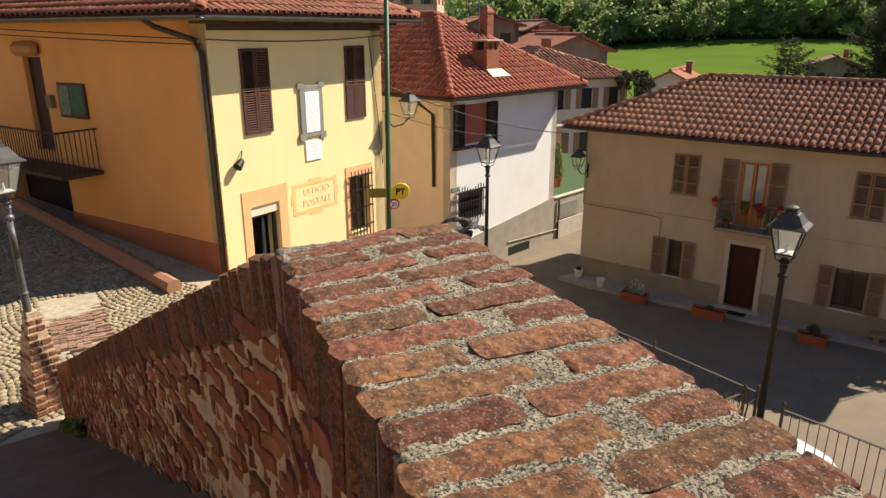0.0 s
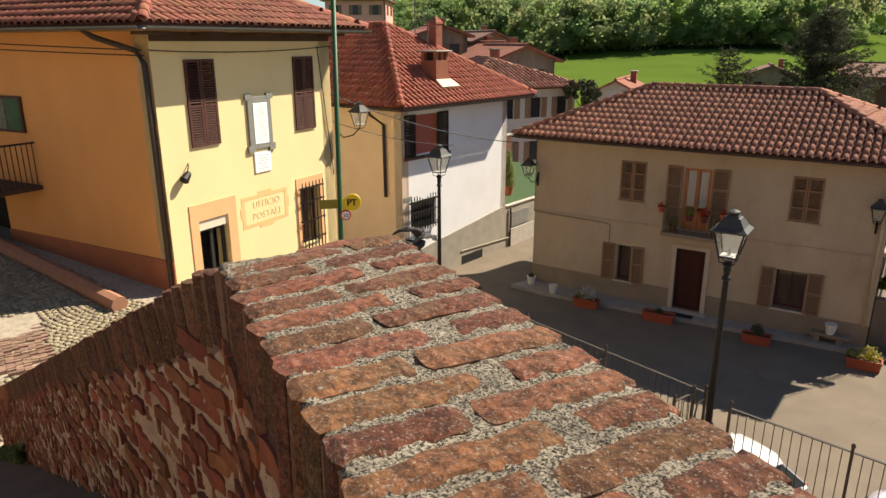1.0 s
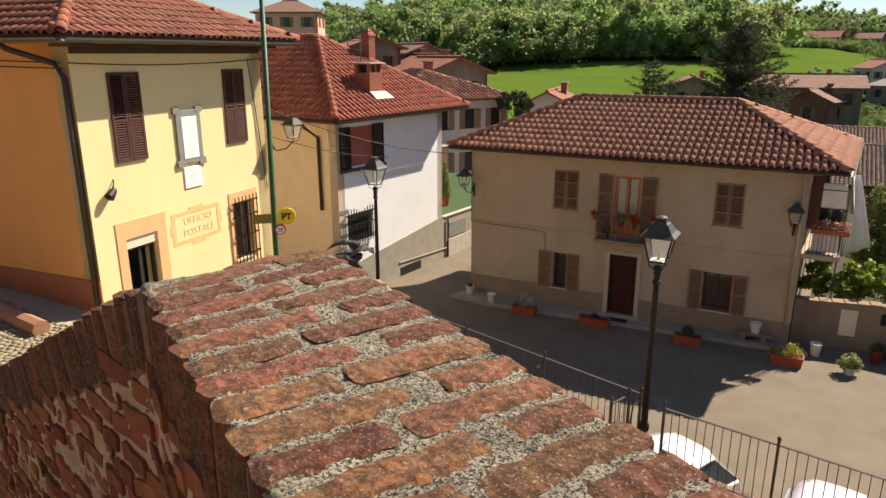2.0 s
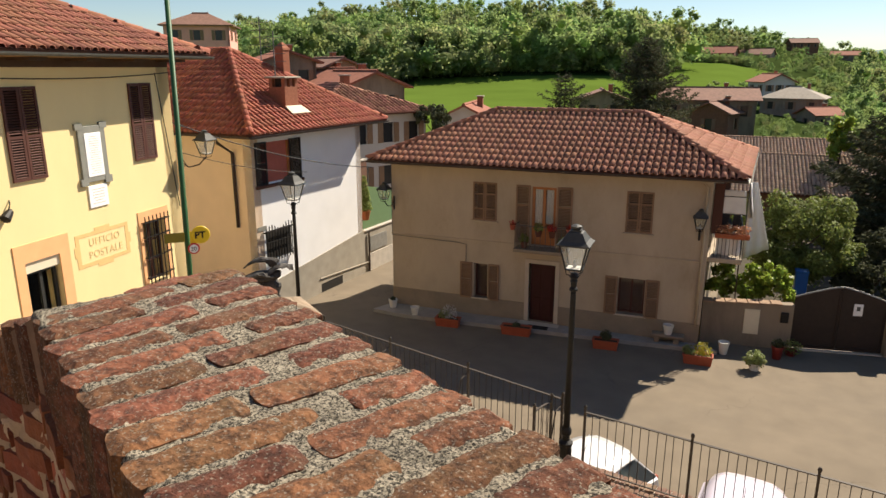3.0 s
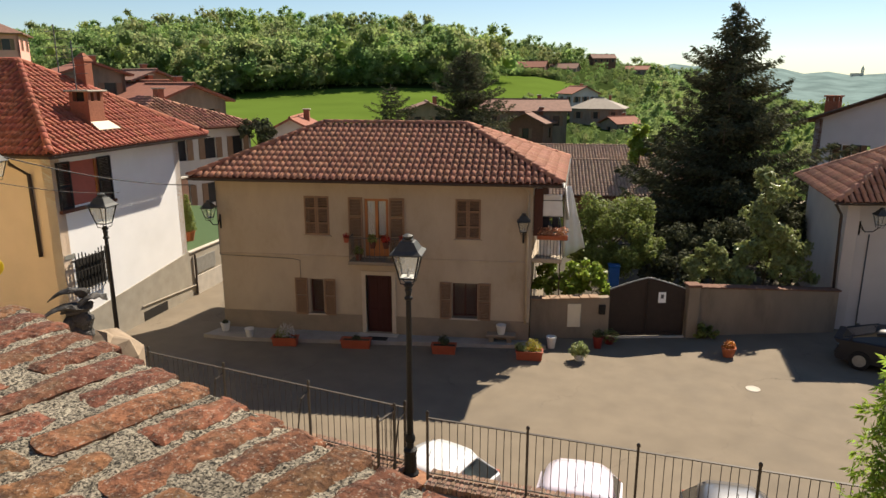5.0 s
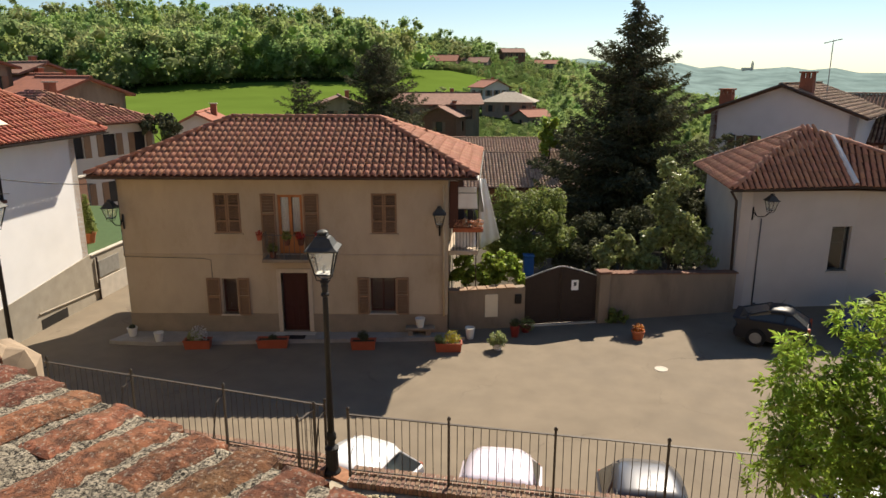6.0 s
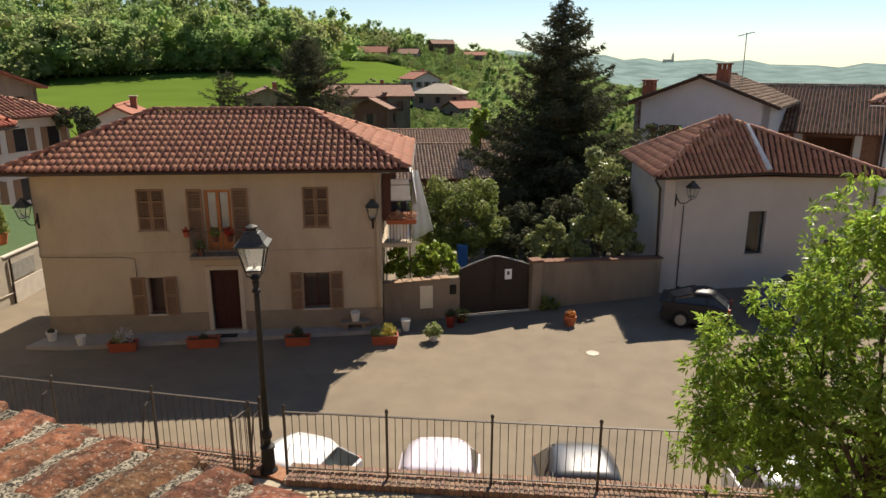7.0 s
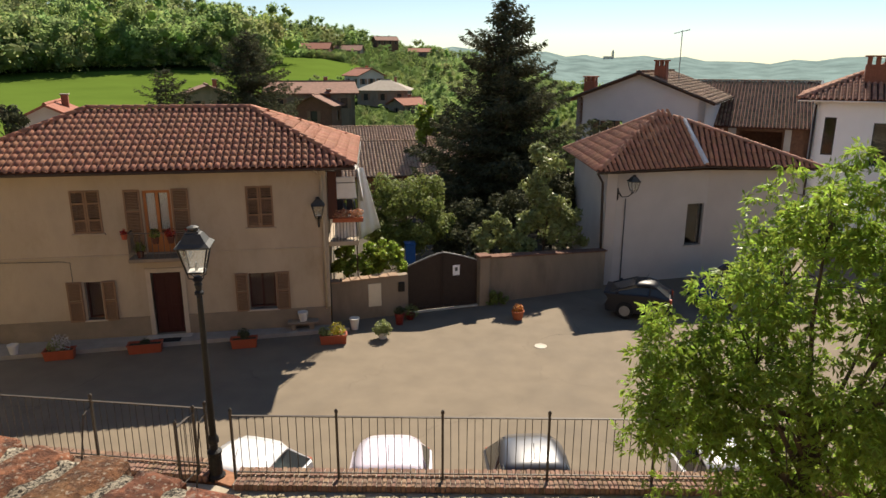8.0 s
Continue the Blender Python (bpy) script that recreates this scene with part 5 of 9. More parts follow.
def low_house():
    t = thing("low_white_house", "low off-white house with a hipped red tile roof", "house", at=(15, 26.6, GROUND))
    p1, p2, p3, p0 = (10.91, 25.15), (15.51, 25.57), (19.18, 24.72), (11.94, 31.49)
    bm = bmesh.new()
    F1 = frame_of((*p1, 0), (p2[0] - p1[0], p2[1] - p1[1]))
    l1 = math.hypot(p2[0] - p1[0], p2[1] - p1[1])
    l2 = math.hypot(p3[0] - p2[0], p3[1] - p2[1])
    F2 = frame_of((*p2, 0), (p3[0] - p2[0], p3[1] - p2[1]))
    part("wall", wall_mesh(bmesh.new(), l1, -0.6, 4.55, 0.4, [(3.72, 4.50, 1.28, 3.02)], F1), M_OFFWHITE, t, "stained off-white wall")
    part("wall", wall_mesh(bmesh.new(), l2, -0.6, 4.55, 0.4, [(2.2, 3.6, -0.1, 1.9)], F2), M_OFFWHITE, t)
    ll = math.hypot(p0[0] - p1[0], p0[1] - p1[1])
    part("wall", wall_mesh(bmesh.new(), ll, -0.6, 4.55, 0.4, (), frame_of((*p0, 0), (p1[0] - p0[0], p1[1] - p0[1]))), M_OFFWHITE, t)
    part("wall", wall_mesh(bmesh.new(), 7.5, -0.6, 4.55, 0.4, (), frame_of((*p3, 0), (0.15, 1))), M_OFFWHITE, t)
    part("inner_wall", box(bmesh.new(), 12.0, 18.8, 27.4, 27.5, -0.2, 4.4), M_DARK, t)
    casement(t, F1, 3.72, 4.50, 1.28, 3.02, 0.14, (0.62,), M_DARKFRAME, 1)
    sill(t, F1, 3.72, 4.50, 1.28)
    e1, e2, e3, e0 = (10.3, 24.63, 4.58), (15.0, 25.05, 4.67), (19.46, 24.16, 4.58), (11.47, 31.77, 4.58)
    a1, a2, bk = (13.87, 27.17, 6.55), (14.81, 26.6, 6.27), (19.65, 31.77, 4.58)
    roof(t, [(e0, e1, a1), (e1, e2, a2, a1), (e2, e3, a2), (e3, bk, a1, a2), (bk, e0, a1)], [(e1, a1), (a1, a2), (a2, e3), (a1, e0), (bk, a1)],
         M_TILE_PALE, 0.22, 0.36, tile_w=0.165)
    bm = bmesh.new()
    a, b = Vector(e2), Vector(a2)
    tube(bm, [a + Vector((0, 0, 0.06)), b + Vector((-0.1, 0, 0.06))], 0.11, 6)
    part("valley_flashing", bm, M_CLOTH, t, "pale mortar strip down the roof")
    bm = bmesh.new()
    prism(bm, [(10.44, 24.72), (15.0, 25.15), (19.37, 24.3), (19.56, 31.59), (11.57, 31.59)], 4.46, 4.5)
    part("soffit", bm, M_SOFFIT, t)
    gutter(t, (10.28, 24.55, 4.56), (15.0, 24.99, 4.63), 0.06)
    gutter(t, (15.0, 24.99, 4.63), (19.46, 24.08, 4.54), 0.06)
    pipe(t, [(10.3, 24.68, 4.51), (10.67, 25.01, 4.09), (10.81, 25.06, -0.1)], 0.05)
    pipe(t, [(11.75, 25.19, 3.38), (11.75, 25.19, -0.1)], 0.02, M_IRON_G, "cable")
    return t


def gable_house():
    t = thing("gable_house", "white gabled house with brown tile roof and brick chimneys", "house", at=(19.5, 41, GROUND))
    # gable front from p to q
    p, q = Vector((16.2, 43.0, 0)), Vector((22.4, 38.2, 0))
    a = (q - p).normalized()
    n = Vector((-a.y, a.x, 0))
    L = (q - p).length
    F = frame_of(p, a)
    bm = wall_mesh(bmesh.new(), L, -0.6, 6.5, 0.4, [(1.0, 3.0, 3.6, 5.1)], F)
    v = [bm.verts.new(F @ Vector(w)) for w in ((0, 0, 6.5), (L, 0, 6.5), (L / 2, 0, 7.95), (0, 0.4, 6.5), (L, 0.4, 6.5), (L / 2, 0.4, 7.95))]
    for f in ((0, 1, 2), (5, 4, 3), (0, 2, 5, 3), (2, 1, 4, 5)):
        bm.faces.new([v[i] for i in f])
    part("wall", bm, M_GABLE, t, "white gable wall")
    part("wall", wall_mesh(bmesh.new(), 10, -0.6, 6.5, 0.4, (), frame_of(p + n * 10, -n)), M_BRICKOLD, t)
    part("wall", wall_mesh(bmesh.new(), 10, -0.6, 6.5, 0.4, (), frame_of(q, n)), M_GABLE, t)
    for k in range(2):
        shutter(t, leaf(bmesh.new(), 1.0 + k * 1.0, 1.55 + k * 1.0, 3.6, 5.1, -0.05, -0.01, m=F, pitch=0.1), M_GREENSH, "dark green shutter")
    casement(t, F, 1.5, 2.1, 3.6, 5.1, 0.1, (0.5,), M_WHITE, 1)
    o = -n * 0.6
    up = Vector((0, 0, 1))
    e0, e1, ap = p - a * 0.6 + o + up * 6.3, q + a * 0.6 + o + up * 6.3, p + a * L / 2 + o + up * 8.05
    back = n * 11
    roof(t, [(e1, e1 + back, ap + back, ap), (e0 + back, e0, ap, ap + back)], [(ap, ap + back)], M_TILE_OLD, 0.22, 0.36, tile_w=0.17)
    bm = bmesh.new()
    tube(bm, [e0, ap, e1], 0.09, 4)
    part("verge_board", bm, M_SOFFIT, t)
    gutter(t, e1 + a * 0.05, e1 + a * 0.05 + back, 0.07)
    for pos, h in ((p + a * (L * 0.63) + n * 1.0, 8.8), (p + a * 0.6 + n * 0.8, 7.8)):
        FC = frame_of(pos, a)
        ch = part("chimney", box(bmesh.new(), -0.35, 0.35, -0.35, 0.35, 6.5, h - 0.35, FC), M_BRICKRED, t, "brick chimney")
        for x in (-0.28, 0.0, 0.28):
            for y in (-0.28, 0.28):
                part("chimney_vent", box(bmesh.new(), x - 0.06, x + 0.06, y - 0.06, y + 0.06, h - 0.35, h - 0.08, FC), M_BRICKRED, ch)
        part("chimney_cap", box(bmesh.new(), -0.42, 0.42, -0.42, 0.42, h - 0.08, h, FC), M_BRICKRED, ch)
    return t


def barn():
    t = thing("barn", "old brick barn with a weathered brown tile roof", "barn", at=(28, 42, GROUND))
    p, q = Vector((24.6, 43.4, 0)), Vector((30.6, 39.3, 0))
    a = (q - p).normalized()
    n = Vector((-a.y, a.x, 0))
    L = (q - p).length
    F = frame_of(p, a)
    part("wall", wall_mesh(bmesh.new(), L, -0.6, 4.7, 0.4, [(1.2, 2.2, 2.2, 4.0), (3.0, 5.6, 2.0, 4.3)], F), M_BRICKOLD, t, "old brick wall with open loft")
    part("wall", wall_mesh(bmesh.new(), 9, -0.6, 4.7, 0.4, (), frame_of(q, n)), M_BRICKOLD, t)
    part("inner_wall", wall_mesh(bmesh.new(), L, -0.6, 4.6, 0.1, (), frame_of(p + n * 3, a)), M_BRICKOLD, t)
    part("post", box(bmesh.new(), 5.7, 6.1, -0.05, 0.0, -0.5, 4.6, F), M_OFFWHITE, t, "whitewashed pier")
    part("post", box(bmesh.new(), 2.3, 2.8, -0.05, 0.0, 2.0, 4.6, F), M_OFFWHITE, t, "whitewashed pier")
    up = Vector((0, 0, 1))
    e0, e1 = p - a * 0.8 - n * 0.7 + up * 4.62, q + a * 0.5 - n * 0.7 + up * 4.62
    r0, r1 = p - a * 0.8 + n * 5.5 + up * 7.35, q + a * 0.5 + n * 5.5 + up * 7.35
    roof(t, [(e0, e1, r1, r0)], [(r0, r1)], M_TILE_OLD, 0.22, 0.34, tile_w=0.17)
    bm = bmesh.new()
    slab(bm, [r0, r1, r1 + n * 5.5 - up * 2.7, r0 + n * 5.5 - up * 2.7], 0.1)
    part("back_roof", bm, M_TILE_OLD, t)
    bm = bmesh.new()
    tube(bm, [e1 + up * 0.08, r1 + up * 0.08], 0.1, 4)
    part("verge", bm, M_ZINC, t, "pale verge strip")
    return t


def far_right_house():
    t = thing("tall_white_house", "white house with a terracotta roof and big brick chimney", "house", at=(26, 29, GROUND))
    p = Vector((23.4, 30.2, 0))
    a = Vector((0.78, -0.62, 0)).normalized()
    n = Vector((-a.y, a.x, 0))
    F = frame_of(p, a)
    part("wall", wall_mesh(bmesh.new(), 9, -0.6, 6.9, 0.4, [(0.55, 1.05, 4.3, 6.1), (2.6, 4.0, 3.9, 5.9)], F), M_WHITE, t, "white wall")
    part("wall", wall_mesh(bmesh.new(), 9, -0.6, 6.9, 0.4, (), frame_of(p + n * 9, -n)), M_WHITE, t)
    casement(t, F, 0.55, 1.05, 4.3, 6.1, 0.1, (0.5,), M_DARKFRAME, 1)
    casement(t, F, 2.6, 4.0, 3.9, 5.9, 0.1, (0.5,), M_DARKFRAME, 2)
    part("inner_wall", wall_mesh(bmesh.new(), 8, -0.3, 6.5, 0.1, (), frame_of(p + n * 1.5 + a * 0.5, a)), M_DARK, t)
    up = Vector((0, 0, 1))
    e0, e1 = p - a * 0.7 - n * 0.6 + up * 6.95, p + a * 9.5 - n * 0.6 + up * 6.95
    r0, r1 = p + a * 4.0 + n * 4.5 + up * 9.0, p + a * 9.5 + n * 4.5 + up * 9.0
    b0 = p - a * 0.7 + n * 9.6 + up * 6.95
    roof(t, [(e0, e1, r1, r0), (b0, e0, r0)], [(e0, r0), (r0, r1)], M_TILE_PALE, 0.25, 0.37)
    gutter(t, e0 - n * 0.05 - up * 0.04, e1 - n * 0.05 - up * 0.04, 0.06, M_CLOTH)
    FC = frame_of(p + a * 2.6 + n * 1.6, a)
    ch = part("chimney", box(bmesh.new(), -0.65, 0.65, -0.4, 0.4, 7.2, 8.55, FC), M_BRICKRED, t, "large brick chimney")
    for k in range(4):
        part("chimney_vent", box(bmesh.new(), -0.6 + k * 0.36, -0.42 + k * 0.36, -0.35, 0.35, 8.55, 8.9, FC), M_BRICKRED, ch)
    part("chimney_cap", box(bmesh.new(), -0.72, 0.72, -0.46, 0.46, 8.9, 8.97, FC), M_BRICKRED, ch)
    pipe(t, [tuple(p - n * 0.06 + a * 0.1 + up * 6.7), tuple(p - n * 0.06 + a * 0.1)], 0.05)
    return t


def sheds():
    for nm, y, x0, x1, ze, zr, dy in (("long_shed", 44.0, 1.0, 12.5, 1.55, 3.25, 4.5), ("long_shed", 52.0, -3.0, 14, 1.9, 3.55, 4.5)):
        t = thing(nm, "long outbuilding with a grey-brown tile roof", "outbuilding", group="long outbuildings behind the garden", at=((x0 + x1) / 2, y, GROUND))
        part("wall", wall_mesh(bmesh.new(), x1 - x0, -0.8, ze, 0.4, (), frame_of((x0, y, 0), (1, 0))), M_BRICKOLD, t)
        part("wall", wall_mesh(bmesh.new(), dy * 2, -0.8, ze, 0.4, (), frame_of((x1, y, 0), (0, 1))), M_BRICKOLD, t)
        roof(t, [((x0, y - 0.5, ze), (x1, y - 0.5, ze), (x1, y + dy, zr), (x0, y + dy, zr)), ((x1, y + 2 * dy + 0.5, ze), (x0, y + 2 * dy + 0.5, ze), (x0, y + dy, zr), (x1, y + dy, zr))],
             [((x0, y + dy, zr), (x1, y + dy, zr))], M_TILE_GREY, 0.22, 0.34, tile_w=0.22)


def garden_front():
    t = thing("garden_wall", "rendered garden wall with a meter box and small niche", "wall", at=(1.4, 23, GROUND))
    part("wall", wall_run(bmesh.new(), (0.05, 22.75), (2.75, 23.05), -0.6, (1.25, 1.35), 0.3), M_TANWALL, t)
    FW = frame_of((0.05, 22.75, 0), (2.7, 0.3))
    for k in range(7):
        part("coping_tile", box(bmesh.new(), k * 0.34, k * 0.34 + 0.32, -0.06, 0.34, 1.255 + 0.012 * k, 1.30 + 0.012 * k, FW, 0.008), M_TILE_OLD, t)
    panel(t, FW, 1.28, 1.74, 0.28, 1.12, -0.03, 0.0, M_STONE_L, "meter_box", "pale meter box door", 0.01)
    panel(t, FW, 2.35, 2.58, 0.75, 1.1, -0.06, 0.0, M_IRON, "letter_box", "dark letter box", 0.02)
    # gate
    g = thing("gate", "brown sheet-metal double gate with arched top", "gate", at=(4.1, 23.3, GROUND))
    FG = frame_of((2.75, 23.05, 0), (2.65, 0.45))
    for s in (0, 1):
        bm = bmesh.new()
        x0, x1 = (0.02, 1.33) if s == 0 else (1.35, 2.66)
        n = 10
        prof = []
        for k in range(n + 1):
            x = x0 + (x1 - x0) * k / n
            u = abs(x - 1.34) / 1.32
            prof.append((x, 2.0 - 0.40 * u ** 1.25))
        lo = [bm.verts.new(FG @ Vector((x, 0.08, -0.08))) for x, z in prof]
        hi = [bm.verts.new(FG @ Vector((x, 0.08, z))) for x, z in prof]
        lo2 = [bm.verts.new(FG @ Vector((x, 0.13, -0.08))) for x, z in prof]
        hi2 = [bm.verts.new(FG @ Vector((x, 0.13, z))) for x, z in prof]
        for k in range(n):
            bm.faces.new((lo[k], lo[k + 1], hi[k + 1], hi[k]))
            bm.faces.new((lo2[k + 1], lo2[k], hi2[k], hi2[k + 1]))
            bm.faces.new((hi[k], hi[k + 1], hi2[k + 1], hi2[k]))
        bm.faces.new((lo[0], hi[0], hi2[0], lo2[0]))
        bm.faces.new((lo[n], lo2[n], hi2[n], hi[n]))
        lf = part("gate_leaf", bm, M_GATE, g)
        bm = bmesh.new()
        tube(bm, [FG @ Vector((x, 0.10, z + 0.02)) for x, z in prof], 0.028, 6)
        part("top_rail", bm, M_ZINC, lf, "pale metal top rail")
        bm = bmesh.new()
        box(bm, x0, x0 + 0.05, 0.05, 0.08, -0.05, 1.35 if s == 0 else 1.9, FG)
        box(bm, x1 - 0.05, x1, 0.05, 0.08, -0.05, 1.9 if s == 0 else 1.35, FG)
        box(bm, x0 + 0.05, x1 - 0.05, 0.05, 0.08, 0.0, 0.06, FG)
        part("gate_frame", bm, M_GATE, lf)
    sg = panel(g, FG, 1.72, 1.98, 1.12, 1.5, 0.06, 0.08, M_WHITE, "notice", "white notice with an illegible dark mark")
    panel(sg, FG, 1.80, 1.90, 1.28, 1.42, 0.055, 0.06, M_IRON_G, "notice_mark")
    # threshold
    part("threshold", box(bmesh.new(), 0.0, 2.7, 0.0, 0.3, -0.2, -0.10, FG), M_STONE, g)
    p = thing("gate_pier", "rendered gate pier with a stone cap", "pier", at=(5.6, 23.6, GROUND))
    FP = frame_of((5.40, 23.45, 0), (0.6, 0.1))
    part("pier", box(bmesh.new(), 0.06, 0.46, 0.0, 0.42, -0.5, 1.70, FP, 0.02), M_TANWALL, p)
    part("cap", box(bmesh.new(), 0.02, 0.50, -0.04, 0.46, 1.70, 1.78, FP, 0.02), M_COPING, p)
    w = thing("boundary_wall", "stained rendered boundary wall with brick coping", "wall", at=(8, 24.3, GROUND))
    part("wall", wall_run(bmesh.new(), (5.90, 23.75), (10.85, 24.75), -0.6, (1.60, 1.36), 0.35), M_TANWALL, w)
    FW = frame_of((5.90, 23.75, 0), (4.95, 1.0))
    bm = bmesh.new()
    k = 0
    while k * 0.27 < 5.1:
        box(bm, k * 0.27, k * 0.27 + 0.255, -0.05, 0.40, 1.605 - 0.0128 * k, 1.655 - 0.0128 * k, FW, 0.008)
        k += 1
    part("coping", bm, M_COPING, w)


# ---- terrace, fence, stairs, parapet ----
def fence_line():
    return Vector((-1.55, 9.60)), Vector((7.9, 7.83)), Vector((-1.98, 9.9)), Vector((-9.2, 12.1))


def terrace():
    a, b, c, d = fence_line()
    # retaining wall under the fence
    t = thing("retaining_wall", "brick retaining wall with a coping of bricks on edge", "wall", at=(0, 9.4, GROUND))
    off = Vector((0.18, 0.95)).normalized() * 0.32
    bm = bmesh.new()
    prism(bm, [a, b, b + off, a + off], -0.6, 2.30)
    prism(bm, [d, c, c + Vector((0.1, 0.3)), d + Vector((0.1, 0.3))], -0.6, 2.30)
    prism(bm, [c, a, a + off, c + Vector((0.1, 0.3))], -0.6, 2.30)
    part("wall", bm, M_BRICK, t)
    cop = [mesh_of(box(bmesh.new(), -0.032 - 0.001 * k, 0.032, -0.108, 0.108 - 0.006 * k, -0.055, 0.055, None, 0.006), M_BRICK_EP, "brick") for k in range(3)]
    for p, q in ((a, b), (d, c)):
        L = (q - p).length
        n = int(L / 0.075)
        F = frame_of((p.x, p.y, 0), q - p)
        for k in range(n):
            x = k * L / n
            h = random.uniform(0, 0.012)
            LOTS.append(("brick", t, cop[k % 3], F @ pose(x + L / n / 2, 0.26, 2.355 + h, random.gauss(0, 0.8), random.gauss(0, 0.8), random.gauss(0, 1.0))))
            LOTS.append(("brick", t, cop[(k + 1) % 3], F @ pose(x + L / n * 0.8, 0.035, 2.325 + h, random.gauss(0, 0.8), random.gauss(0, 0.8), random.gauss(0, 1.5))))
    bm = bmesh.new()
    for p, q in ((a, b), (d, c)):
        F = frame_of((p.x, p.y, 0), q - p)
        box(bm, 0, (q - p).length, -0.05, 0.145, 2.28, 2.365, F)
        box(bm, 0, (q - p).length, 0.145, 0.35, 2.28, 2.395, F)
    part("coping_mortar", bm, M_MORTAR, t)
    # cobbled terrace
    bm = bmesh.new()
    prism(bm, [(-13.0, 3.0), (9.0, -3.0), (8.5, 7.7), (-1.7, 9.7), (-9.3, 12.2), (-13, 12.8)], -0.6, 2.26)
    tagged(part("terrace", bm, M_COBBLE, None), "cobbled terrace paving below the stairs", "pavement", kind="structure")
    # street in front of the post office
    bm = bmesh.new()
    prism(bm, [(-12.0, 5.5), (-9.3, 5.5), (-9.4, 12.3), (-9.6, 17.0), (-13.2, 18.6), (-12.7, 13.6)], -0.6, [3.3, 3.2, 2.2, -0.15, 0.3, 2.6])
    tagged(part("street", bm, M_ASPHALT, None), "sloping asphalt street", "road", kind="structure")


def railing(p, q, posts, name, label, z0=2.41, h=1.03, step=0.122, brace=False):
    t = thing(name, label, "fence", at=(p.x, p.y, z0))
    L = (q - p).length
    F = frame_of((p.x, p.y, z0), q - p)
    xs = [L * k / posts for k in range(posts + 1)]
    for x in xs:
        bm = bmesh.new()
        box(bm, x - 0.018, x + 0.018, 0.10, 0.136, -0.05, h + 0.06, F)
        lathe(bm, [(0.012, h + 0.05), (0.028, h + 0.08), (0.028, h + 0.11), (0.01, h + 0.135)], 8, F @ pose(x, 0.118, 0))
        if brace:
            tube(bm, [F @ Vector((x, 0.12, h - 0.06)), F @ Vector((x, -0.10, h - 0.12)), F @ Vector((x, -0.36, -0.1))], 0.014, 6)
        part("post", bm, M_IRON_F, t)
    for a, b in zip(xs, xs[1:]):
        part("rail", box(bmesh.new(), a + 0.018, b - 0.018, 0.098, 0.138, h, h + 0.014, F), M_IRON_F, t)
        part("rail", box(bmesh.new(), a + 0.018, b - 0.018, 0.106, 0.130, 0.07, 0.084, F), M_IRON_F, t)
        n = round((b - a) / step)
        for k in range(1, n):
            x = a + (b - a) * k / n
            BARS.append((t, F @ pose(x + random.uniform(-0.004, 0.004), 0.118, 0.075, random.uniform(-0.5, 0.5), random.uniform(-0.6, 0.6), 0), h - 0.07))
    return t


BARS = []

